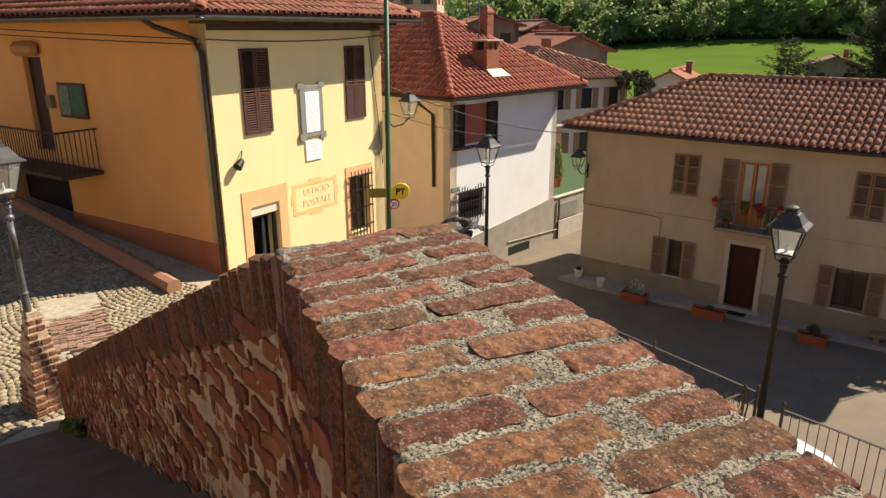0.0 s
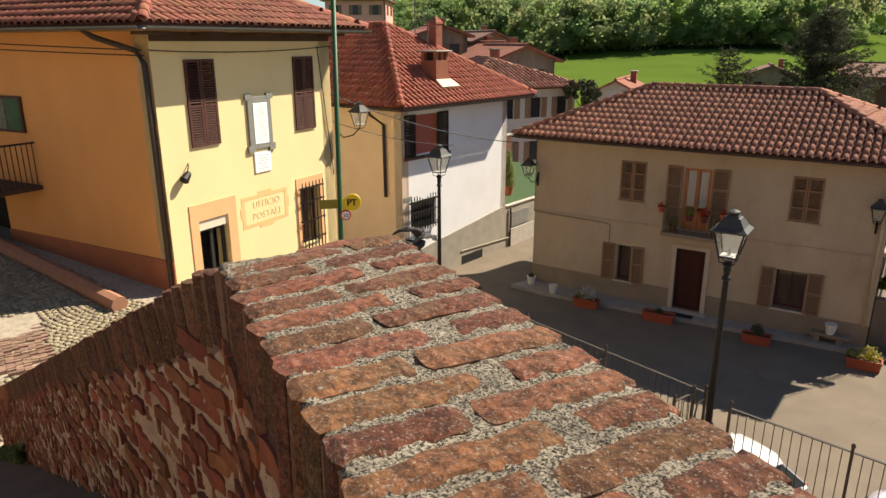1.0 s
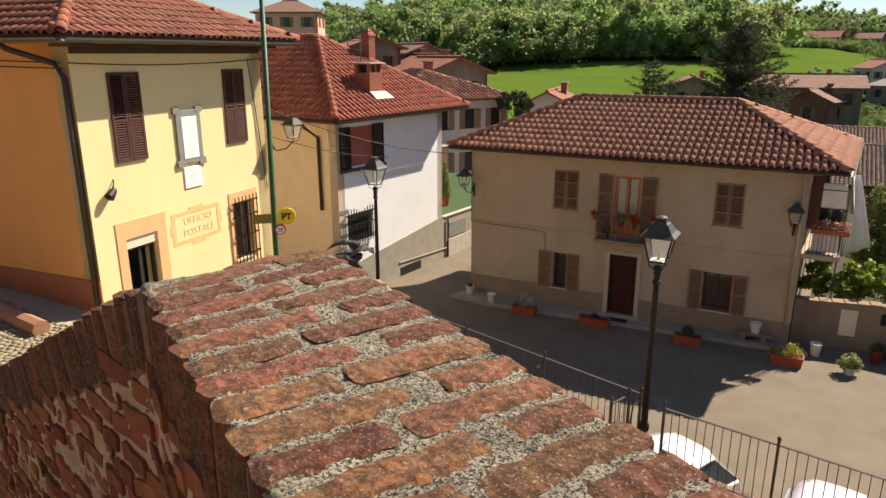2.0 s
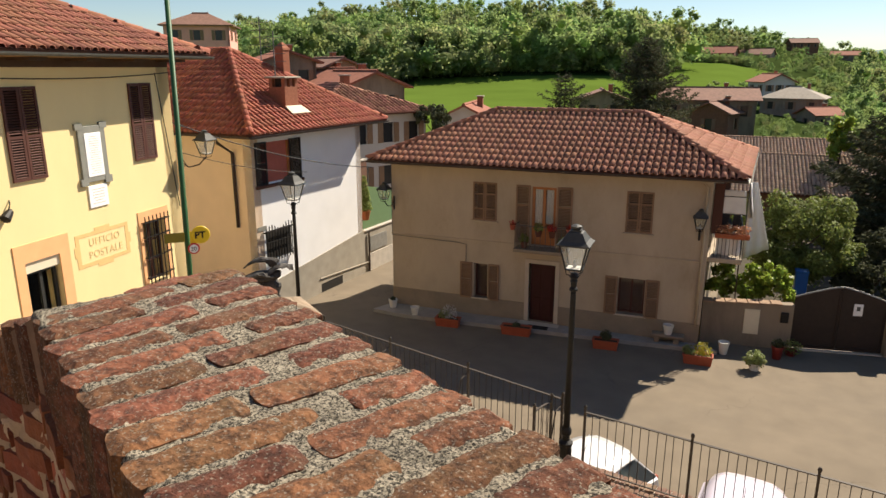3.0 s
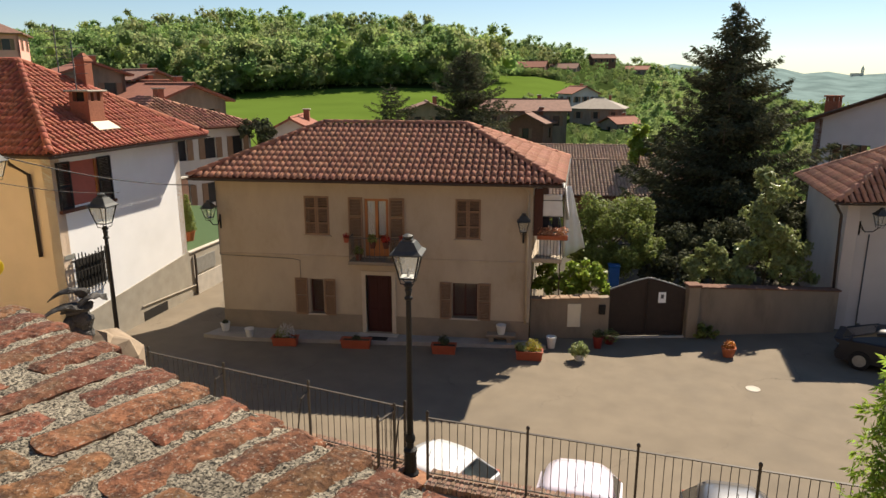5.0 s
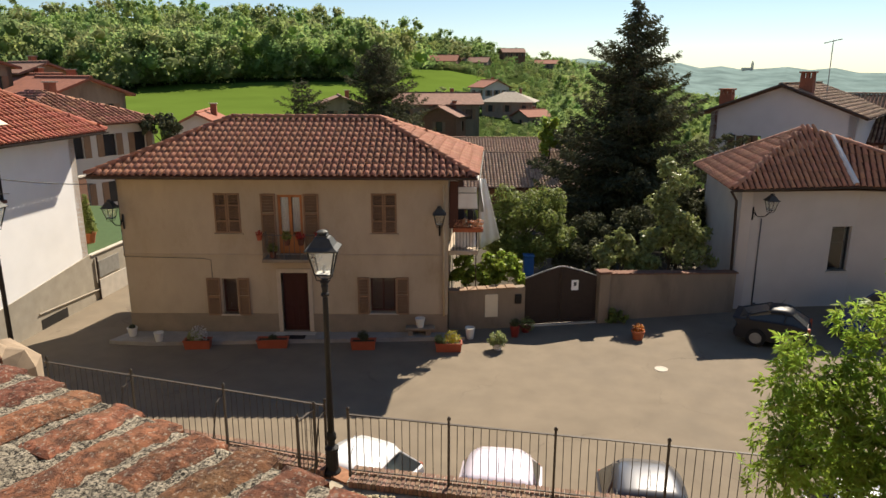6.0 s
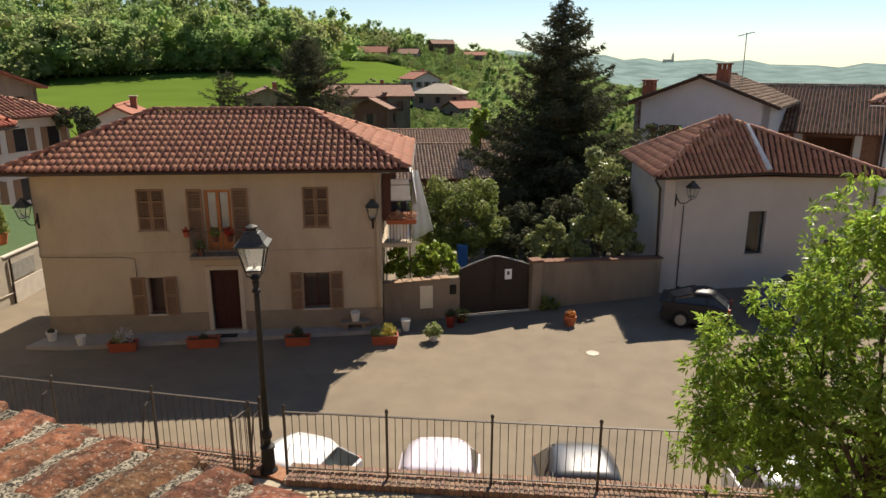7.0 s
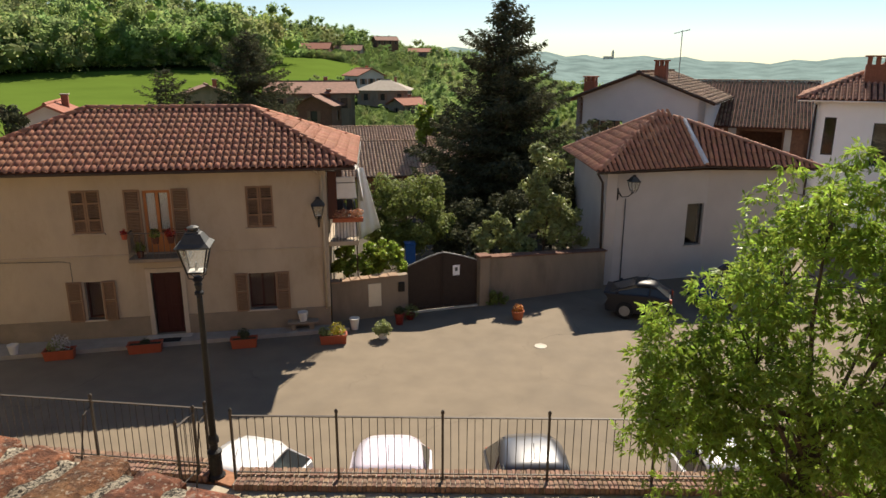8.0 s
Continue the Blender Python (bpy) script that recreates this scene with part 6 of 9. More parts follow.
# ---- street lamps ----
def lantern(parent, at, s=1.0):
    """Four-sided lantern with a hipped lid, glass sides and a base ring; at is the foot of the lantern."""
    x, y, z = at
    M = pose(x, y, z)
    w0, w1, h = 0.115 * s, 0.20 * s, 0.40 * s
    bm = bmesh.new()
    for sx in (-1, 1):
        for sy in (-1, 1):
            tube(bm, [M @ Vector((sx * w0, sy * w0, 0.02)), M @ Vector((sx * w1, sy * w1, h))], 0.014 * s, 5)
    for w, zz in ((w0, 0.02), (w1, h)):
        for i in range(4):
            c = [(-w, -w), (w, -w), (w, w), (-w, w)]
            tube(bm, [M @ Vector((*c[i], zz)), M @ Vector((*c[(i + 1) % 4], zz))], 0.012 * s, 5)
    for sx in (-1, 1):
        for sy in (-1, 1):
            tube(bm, [M @ Vector((sx * w0, sy * w0, 0.02)), M @ Vector((sx * w0 * 0.9, sy * w0 * 0.9, -0.06 * s)), M @ Vector((0, 0, -0.10 * s))], 0.009 * s, 5)
    part("lantern_frame", bm, M_IRON, parent)
    bm = bmesh.new()
    for i in range(4):
        c = [(-1, -1), (1, -1), (1, 1), (-1, 1)]
        p, q = c[i], c[(i + 1) % 4]
        v = [bm.verts.new(M @ Vector(k)) for k in ((p[0] * w0, p[1] * w0, 0.02), (q[0] * w0, q[1] * w0, 0.02), (q[0] * w1, q[1] * w1, h), (p[0] * w1, p[1] * w1, h))]
        bm.faces.new(v)
    g = part("lantern_glass", bm, M_LGLASS, parent, "clear lantern glass")
    g.visible_shadow = False
    bm = bmesh.new()
    rs = [(w1 + 0.045 * s, h + 0.005), (w1 + 0.045 * s, h + 0.02 * s), (w1 * 0.92, h + 0.07 * s), (w1 * 0.55, h + 0.19 * s), (w1 * 0.42, h + 0.20 * s), (w1 * 0.40, h + 0.225 * s)]
    loops = []
    for r, zz in rs:
        loops.append([bm.verts.new(M @ Vector((cx * r, cy * r, zz))) for cx, cy in ((-1, -1), (1, -1), (1, 1), (-1, 1))])
    for u, v in zip(loops, loops[1:]):
        for i in range(4):
            bm.faces.new((u[i], u[(i + 1) % 4], v[(i + 1) % 4], v[i]))
    bm.faces.new(loops[-1])
    bm.faces.new(loops[0][::-1])
    lathe(bm, [(0.05 * s, h + 0.22 * s), (0.085 * s, h + 0.25 * s), (0.085 * s, h + 0.275 * s), (0.03 * s, h + 0.30 * s)], 10, M)
    part("lantern_lid", bm, M_LID, parent, "hipped metal lantern lid")
    part("lantern_floor", box(bmesh.new(), -w0 * 0.95, w0 * 0.95, -w0 * 0.95, w0 * 0.95, 0.022, 0.034, M), M_POT_W, parent, "white lantern floor plate")
    bm = lathe(bmesh.new(), [(0.02 * s, 0.034), (0.026 * s, 0.06 * s), (0.02 * s, 0.13 * s), (0.008, 0.15 * s)], 8, M)
    part("bulb", bm, M_BULB, parent, "unlit white bulb")


def street_lamp(at, top, label, sc=1.0, light=False, slim=False):
    """Cast-iron post with rings, lantern on top. top: height of the lantern lid."""
    x, y, z = at
    h = top - z - 0.68 * sc
    t = thing("street_lamp", label, "street lamp", group="street lamps of the square", at=at)
    im = M_IRON_G if light else M_IRON
    prof = [(0.05, -0.1), (0.05, 0.25), (0.06, 0.27), (0.045, 0.30), (0.042, 0.76)] if slim else None
    bm = lathe(bmesh.new(), prof or [(0.14, 0), (0.14, 0.06), (0.105, 0.10), (0.10, 0.42), (0.115, 0.45), (0.115, 0.48), (0.06, 0.52), (0.06, 0.60), (0.085, 0.64), (0.085, 0.70), (0.06, 0.76)], 14, pose(x, y, z))
    part("post_base", bm, im, t, "moulded cast-iron base", smooth=False)
    bm = lathe(bmesh.new(), [(0.042 if slim else 0.055, 0.76), (0.042, h * 0.9), (0.038, h - 0.30)], 12, pose(x, y, z))
    part("post", bm, im, t, smooth=True)
    bm = lathe(bmesh.new(), [(0.038, h - 0.30), (0.065, h - 0.28), (0.065, h - 0.25), (0.042, h - 0.22), (0.05, h - 0.15), (0.06, h - 0.13), (0.045, h - 0.10), (0.075, h - 0.06), (0.04, h)], 12, pose(x, y, z))
    part("post_collar", bm, im, t)
    lantern(t, (x, y, z + h + 0.05), sc)
    return t


def wall_lantern(at, d, label, s=0.9):
    """Bracket lantern; at is the foot of the lantern, d the way to the wall and its distance."""
    t = thing("wall_lamp", label, "wall lamp", group="bracket lamps", at=at)
    p = Vector(at)
    w = p + Vector((d[0], d[1], 0))
    bm = bmesh.new()
    q = [w + Vector((0, 0, -0.12)), w * 0.7 + p * 0.3 + Vector((0, 0, -0.30)), w * 0.3 + p * 0.7 + Vector((0, 0, -0.25)), p + Vector((0, 0, -0.06))]
    tube(bm, q, 0.018, 6)
    tube(bm, [w + Vector((0, 0, -0.4)), w * 0.8 + p * 0.2 + Vector((0, 0, -0.2)), w + Vector((0, 0, -0.02))], 0.012, 6)
    tube(bm, [w + Vector((0, 0, -0.45)), w + Vector((0, 0, 0.05))], 0.03, 6)
    part("bracket", bm, M_IRON, t, "scrolled iron bracket")
    lantern(t, at, s)
    return t


# ---- plants ----
def leaf_cloud(n, centre, rad, size, seed, flat=0.0, shape="ball", aspect=1.6, droop=0.0, outward=0.6):
    """Points of n leaf blades spread through lobes of a crown, as arrays of points and quads."""
    rg = np.random.default_rng(seed)
    c = np.asarray(centre, dtype=float).reshape(-1, 3)
    r = np.asarray(rad, dtype=float).reshape(len(c), -1)
    if r.shape[1] == 1:
        r = np.repeat(r, 3, axis=1)
    vol = r.prod(axis=1) ** (2 / 3)
    k = rg.choice(len(c), n, p=vol / vol.sum())
    d = rg.normal(size=(n, 3))
    d /= np.linalg.norm(d, axis=1)[:, None]
    rr = rg.uniform(0.15, 1.0, n) ** 0.42
    pos = c[k] + d * r[k] * rr[:, None]
    nrm = d * outward + rg.normal(size=(n, 3)) * 0.6 + np.array([0, 0, 0.5])
    nrm /= np.linalg.norm(nrm, axis=1)[:, None]
    a = np.cross(nrm, rg.normal(size=(n, 3)))
    a /= np.linalg.norm(a, axis=1)[:, None]
    if droop:
        a = a + np.array([0, 0, -droop])
        a /= np.linalg.norm(a, axis=1)[:, None]
        nrm = nrm - a * (nrm * a).sum(1)[:, None]
        nrm /= np.linalg.norm(nrm, axis=1)[:, None] + 1e-9
    b = np.cross(nrm, a)
    s = size * rg.uniform(0.6, 1.35, n)[:, None]
    v = np.empty((n, 4, 3))
    v[:, 0] = pos - a * s * aspect * 0.5
    v[:, 1] = pos + b * s * 0.42 + nrm * s * 0.10
    v[:, 2] = pos + a * s * aspect * 0.5
    v[:, 3] = pos - b * s * 0.42 + nrm * s * 0.10
    return v.reshape(-1, 3), np.arange(n * 4).reshape(-1, 4)


def tree(name, label, at, lobes, n, size, material, seed, trunk_r=0.12, category="tree", droop=0.0, aspect=1.6, limb_from=0.35, bark=None, clumps=9, clump_r=(0.22, 0.45), fan=0):
    """Trunk and limbs that reach into the lobes (x, y, z, radius) of the crown, and a crown of separate leaves."""
    t = thing(name, label, category, at=at)
    rg = random.Random(seed)
    base = Vector(at)
    top = sum((Vector(l[:3]) for l in lobes), Vector()) / len(lobes)
    bm = bmesh.new()
    pts = [base + (top - base) * f + Vector((rg.uniform(-1, 1), rg.uniform(-1, 1), 0)) * trunk_r * 0.8 * (1 if f else 0) for f in (0, 0.25, 0.5, 0.75, 1.0)]
    tube(bm, pts, [trunk_r * 1.25, trunk_r, trunk_r * 0.85, trunk_r * 0.6, trunk_r * 0.3], 9)
    part("trunk", bm, bark or M_BARK, t, smooth=True)
    for l in lobes:
        f = rg.uniform(limb_from, 0.85)
        s = base + (top - base) * f
        e = Vector(l[:3])
        m = (s + e) / 2 + Vector((rg.uniform(-1, 1), rg.uniform(-1, 1), rg.uniform(0, 1))) * 0.12 * (e - s).length
        bm = tube(bmesh.new(), [s, m, e], [trunk_r * 0.45, trunk_r * 0.28, trunk_r * 0.10], 6)
        for k in range(4):
            q = e + Vector((rg.gauss(0, 1), rg.gauss(0, 1), rg.gauss(0, 0.8))).normalized() * l[3] * 0.8
            tube(bm, [m * 0.4 + e * 0.6, (e + q) / 2, q], [trunk_r * 0.14, trunk_r * 0.1, trunk_r * 0.04], 5)
        part("limb", bm, bark or M_BARK, t, smooth=True)
    sub, rad = [], []
    for l in lobes:
        for k in range(clumps):
            v = Vector((rg.gauss(0, 1), rg.gauss(0, 1), rg.gauss(0, 1))).normalized() * l[3] * rg.uniform(0.35, 0.95)
            sub.append((l[0] + v.x, l[1] + v.y, l[2] + v.z))
            rad.append(l[3] * rg.uniform(*clump_r))
    v, f = leaflet_fans(n, sub, rad, size, seed, fan) if fan else leaf_cloud(n, sub, rad, size, seed, droop=droop, aspect=aspect)
    ob = arrays("crown", v, f, material, t)
    return t


def leaflet_fans(n, centres, rad, length, seed, fan=7):
    """Compound leaves: fans of narrow drooping leaflets round a stalk end, through the lobes of a crown."""
    rg = np.random.default_rng(seed)
    c, r = np.asarray(centres, dtype=float), np.asarray(rad, dtype=float)
    k = rg.choice(len(c), n, p=r ** 2 / (r ** 2).sum())
    d = rg.normal(size=(n, 3))
    d /= np.linalg.norm(d, axis=1)[:, None]
    tip = c[k] + d * (r[k] * rg.uniform(0.3, 1.0, n) ** 0.5)[:, None]
    axis = d * 0.7 + rg.normal(size=(n, 3)) * 0.45 + np.array([0, 0, 0.15])
    axis /= np.linalg.norm(axis, axis=1)[:, None]
    side = np.cross(axis, rg.normal(size=(n, 3)))
    side /= np.linalg.norm(side, axis=1)[:, None]
    V = []
    for j in range(fan):
        w = (j / (fan - 1) - 0.5) * 2
        g = axis * (1.0 - 0.75 * abs(w)) + side * w + np.array([0, 0, -0.55]) + rg.normal(size=(n, 3)) * 0.18
        g /= np.linalg.norm(g, axis=1)[:, None]
        b = np.cross(g, np.cross(axis, side) + rg.normal(size=(n, 3)) * 0.35)
        b /= np.linalg.norm(b, axis=1)[:, None]
        up = np.cross(b, g)
        L = (length * rg.uniform(0.65, 1.2, n) * (1 - 0.25 * abs(w)))[:, None]
        p0 = tip - axis * L * 0.5 * (abs(w))
        V.append(np.stack([p0, p0 + g * L * 0.45 + b * L * 0.135 + up * L * 0.05, p0 + g * L - up * L * 0.12, p0 + g * L * 0.45 - b * L * 0.135 + up * L * 0.05], 1))
    v = np.concatenate(V).reshape(-1, 3)
    return v, np.arange(len(v)).reshape(-1, 4)


def conifer(name, label, at, height, radius, seed, material, dens=1.0, start=0.06, ragged=0.25, full=2.1):
    """Spruce: upright trunk, drooping limbs in whorls, hung with needle sprays."""
    t = thing(name, label, "tree", at=at)
    rg = np.random.default_rng(seed)
    x, y, z = at
    part("trunk", lathe(bmesh.new(), [(0.02 * height, 0), (0.016 * height, height * 0.3), (0.008 * height, height * 0.7), (0.002 * height, height)], 9, pose(x, y, z)), M_BARK, t, smooth=True)
    V = []
    bm = bmesh.new()
    lv = int(26 * dens)
    for i in range(lv):
        f = start + (1 - start) * (i / lv) ** 0.92
        zz = z + height * f
        rad = radius * (1 - f) ** full * (1 if f > 0.12 else 0.85) * rg.uniform(0.8, 1.15) + 0.12
        nb = int(7 + 7 * (1 - f))
        for k in range(nb):
            if rg.random() < 0.12:
                continue
            az = rg.uniform(0, 2 * np.pi)
            ln = rad * rg.uniform(1 - ragged * 1.6, 1 + ragged * 0.75)
            dv = np.array([np.cos(az), np.sin(az), 0])
            s = np.array([x, y, zz])
            sag = (0.24 - 0.14 * f) * ln
            m = s + dv * ln * 0.55 + np.array([0, 0, -sag])
            e = s + dv * ln + np.array([0, 0, -sag * 0.75 + (0.12 + 0.25 * f) * ln])
            tube(bm, [s, m, e], [0.035, 0.022, 0.008], 4)
            ns = int(44 * ln * dens) + 10
            u = rg.uniform(0.12, 1.03, ns)
            q = ((1 - u) ** 2)[:, None] * s + (2 * u * (1 - u))[:, None] * m + (u ** 2)[:, None] * e
            side = np.array([-dv[1], dv[0], 0])
            off = rg.normal(0, 1, ns)[:, None] * side * (0.10 + 0.20 * ln * (1 - u))[:, None] + np.array([0, 0, 1]) * rg.normal(-0.07, 0.09, ns)[:, None]
            p = q + off
            d1 = dv * rg.uniform(0.3, 1.0, ns)[:, None] + side * rg.normal(0, 0.7, ns)[:, None] + np.array([0, 0, 1]) * rg.normal(-0.25, 0.35, ns)[:, None]
            d1 /= np.linalg.norm(d1, axis=1)[:, None]
            d2 = np.cross(d1, rg.normal(size=(ns, 3)))
            d2 /= np.linalg.norm(d2, axis=1)[:, None]
            sz = rg.uniform(0.16, 0.40, ns)[:, None] * (1.05 - 0.4 * f)
            V.append(np.stack([p - d1 * sz * 0.3, p + d2 * sz * 0.16 + d1 * sz * 0.2, p + d1 * sz * 0.9, p - d2 * sz * 0.16 + d1 * sz * 0.2], 1))
    part("branchwork", bm, M_BARK, t)["kind"] = "stuff"
    V = np.concatenate(V)
    arrays("crown", V.reshape(-1, 3), np.arange(len(V) * 4).reshape(-1, 4), material, t)
    return t


# ---- stairs and brick parapet round the landing ----
W_DIR, N_DIR = Vector((-0.868, 0.496, 0)), Vector((0.496, 0.868, 0))
I0 = Vector((-0.519, 0.466, 0))
TOP = 8.10
FLOOR = 7.05
END = Vector((-9.05, 3.25, 0))
CREST = I0 + W_DIR * 0.97


def parapet_frame(s):
    """Inner edge point, direction along and across, and top height at distance s along the wall."""
    if s <= 0.97:
        return I0 + W_DIR * s, W_DIR, N_DIR, TOP
    d = (END - CREST)
    L = d.length
    d = d.normalized()
    k = min(1.0, (s - 0.97) / L)
    z = TOP - 0.01 - (TOP - 4.42) * (k * L) / L
    return CREST + d * (s - 0.97), d, Vector((-d.y, d.x, 0)) * -1, z


def brick_mesh(lx, ly, lz, seed, rough=0.002):
    """A worn brick: uneven top, wavering chipped edges, sides going down; x across the wall, y along, z up."""
    rg = random.Random(seed * 7 + int(lx * 1000))
    bm = bmesh.new()
    big = lz >= 0.1
    nx, ny = ((10 if lx > 0.15 else 6), 4) if big else (2, 4)
    ph = [rg.uniform(0, 6.28) for k in range(4)]
    wav = lambda u, k: math.sin(u * 7 + ph[k]) * 0.6 + math.sin(u * 17 + ph[k] * 2) * 0.5
    chip = [(rg.uniform(-0.5, 0.5), rg.choice((-1, 1)), rg.uniform(0.004, 0.011)) for k in range(3)]
    top = {}
    for i in range(nx + 1):
        for j in range(ny + 1):
            u, v = i / nx - 0.5, j / ny - 0.5
            # rows gather near the edge, which is rounded off
            v = math.copysign(abs(2 * v) ** 0.7 / 2, v)
            out = max(abs(v) * 2, 0)
            x, y = lx * u, ly * v
            drop = 0.0
            if big:
                y += wav(u, 0 if v > 0 else 1) * 0.0022 * out
                for cu, sd, dp in chip:
                    if abs(u - cu) < 0.09 and v * sd > 0.4:
                        y -= sd * dp * 0.7
                        drop += dp * 0.5
                if abs(u) > 0.49:
                    x -= math.copysign((2 * v) ** 4 * 0.006 + abs(rg.gauss(0, 0.003)), u)
                    y *= 0.94
                drop += 0.0065 * (1 if out > 0.99 or abs(u) > 0.49 else (0.0012 / 0.0065 if out > 0.55 else 0))
            else:
                drop += 0.004 if out > 0.99 else 0
                x += rg.gauss(0, rough) * (1.6 if i in (0, nx) else 1.0)
                y *= 1 - 0.05 * (i in (0, nx))
            top[i, j] = bm.verts.new((x + rg.gauss(0, rough * 0.5), y + rg.gauss(0, rough * 0.5), lz / 2 + rg.gauss(0, 0.0011) + 0.0015 * math.sin(u * 9 + ph[2]) - drop))
    for i in range(nx):
        for j in range(ny):
            bm.faces.new((top[i, j], top[i + 1, j], top[i + 1, j + 1], top[i, j + 1]))
    ring = [(i, 0) for i in range(nx + 1)] + [(nx, j) for j in range(1, ny + 1)] + [(i, ny) for i in range(nx - 1, -1, -1)] + [(0, j) for j in range(ny - 1, 0, -1)]
    lo = [bm.verts.new((top[k].co.x * 1.012, top[k].co.y * 1.03, -lz / 2)) for k in ring]
    n = len(ring)
    for k in range(n):
        bm.faces.new((top[ring[(k + 1) % n]], top[ring[k]], lo[k], lo[(k + 1) % n]))
    bm.faces.new(lo[::-1])
    bmesh.ops.recalc_face_normals(bm, faces=bm.faces[:])
    return bm


def parapet():
    t = thing("parapet_wall", "old brick parapet wall with a coping of bricks on edge", "wall", at=tuple(I0 + Vector((0, 0, FLOOR))))
    # core of the wall, with mortar bed up to just under the coping
    stations = [-3.2, -2.0, -1.0, 0.0, 0.5, 0.95] + [0.97 + k * 0.66 for k in range(1, 13)]
    width = 0.455
    bm = bmesh.new()
    rows = []
    for s in stations:
        p, d, n, z = parapet_frame(s)
        fl = min(FLOOR, z - 1.05) if s > 0.97 else FLOOR
        base = max(3.2, fl - 0.3)
        f = p - n * 0.003
        rows.append([bm.verts.new(v) for v in (f + Vector((0, 0, base)), p + n * width + Vector((0, 0, 1.8)), p + n * width + Vector((0, 0, z - 0.014)), f + Vector((0, 0, z - 0.014)))])
    for a, b in zip(rows, rows[1:]):
        for i in range(4):
            j = (i + 1) % 4
            bm.faces.new((a[i], a[j], b[j], b[i]))
    bm.faces.new(rows[0])
    bm.faces.new(rows[-1][::-1])
    bmesh.ops.recalc_face_normals(bm, faces=bm.faces[:])
    part("mortar_core", bm, M_CORE, t, "dark coarse mortar between the bricks")
    # bed of the level coping, almost flush with the bricks and smeared over their edges
    for s0, s1, ns, nx in ((-3.2, -1.3, 120, 24), (-1.3, 0.97, 500, 104)):
        vs, fs = [], []
        for i in range(ns + 1):
            for j in range(nx + 1):
                s, n = s0 + (s1 - s0) * i / ns, -0.004 + 0.470 * j / nx
                q = I0 + W_DIR * s + N_DIR * n
                e = max(0.0, 1 - min(n + 0.004, 0.466 - n) / 0.012)
                z = TOP - 0.0050 - 0.012 * e * e + 0.0034 * noise.noise(q * 38) + 0.0022 * noise.noise(q * 95) + 0.0022 * noise.noise(q * 9)
                vs.append((q.x + 0.003 * noise.noise(q * 50), q.y, z))
        for i in range(ns):
            for j in range(nx):
                k = i * (nx + 1) + j
                fs.append((k, k + nx + 1, k + nx + 2, k + 1))
        arrays("mortar_bed", vs, fs, M_GRIT, t, "gritty grey mortar", smooth=True)
    # rough pointing of the inner face, smeared over the edges of its bricks
    vs, fs, ns, nz = [], [], 620, 84
    for i in range(ns + 1):
        s = -0.6 + 9.5 * i / ns
        p, d, n, zt = parapet_frame(s)
        for j in range(nz + 1):
            z = zt - (0.235 if s < 0.97 else 0.185) - 1.05 * j / nz
            q = p + Vector((0, 0, z))
            o = 0.0098 + 0.0055 * noise.noise(q * 13) + 0.0055 * noise.noise(q * 31) + 0.003 * noise.noise(q * 70)
            o -= 0.03 * max(0.0, 1 - j / 3.0) + 0.03 * (i in (0, ns))
            vs.append(q - n * o)
    for i in range(ns):
        for j in range(nz):
            k = i * (nz + 1) + j
            fs.append((k, k + 1, k + nz + 2, k + nz + 1))
    arrays("face_pointing", vs, fs, M_FMORTAR, t, "rough pinkish pointing", smooth=True)
    return t


BRICKS = []      # (parent, pose, size key), made at the end of the file


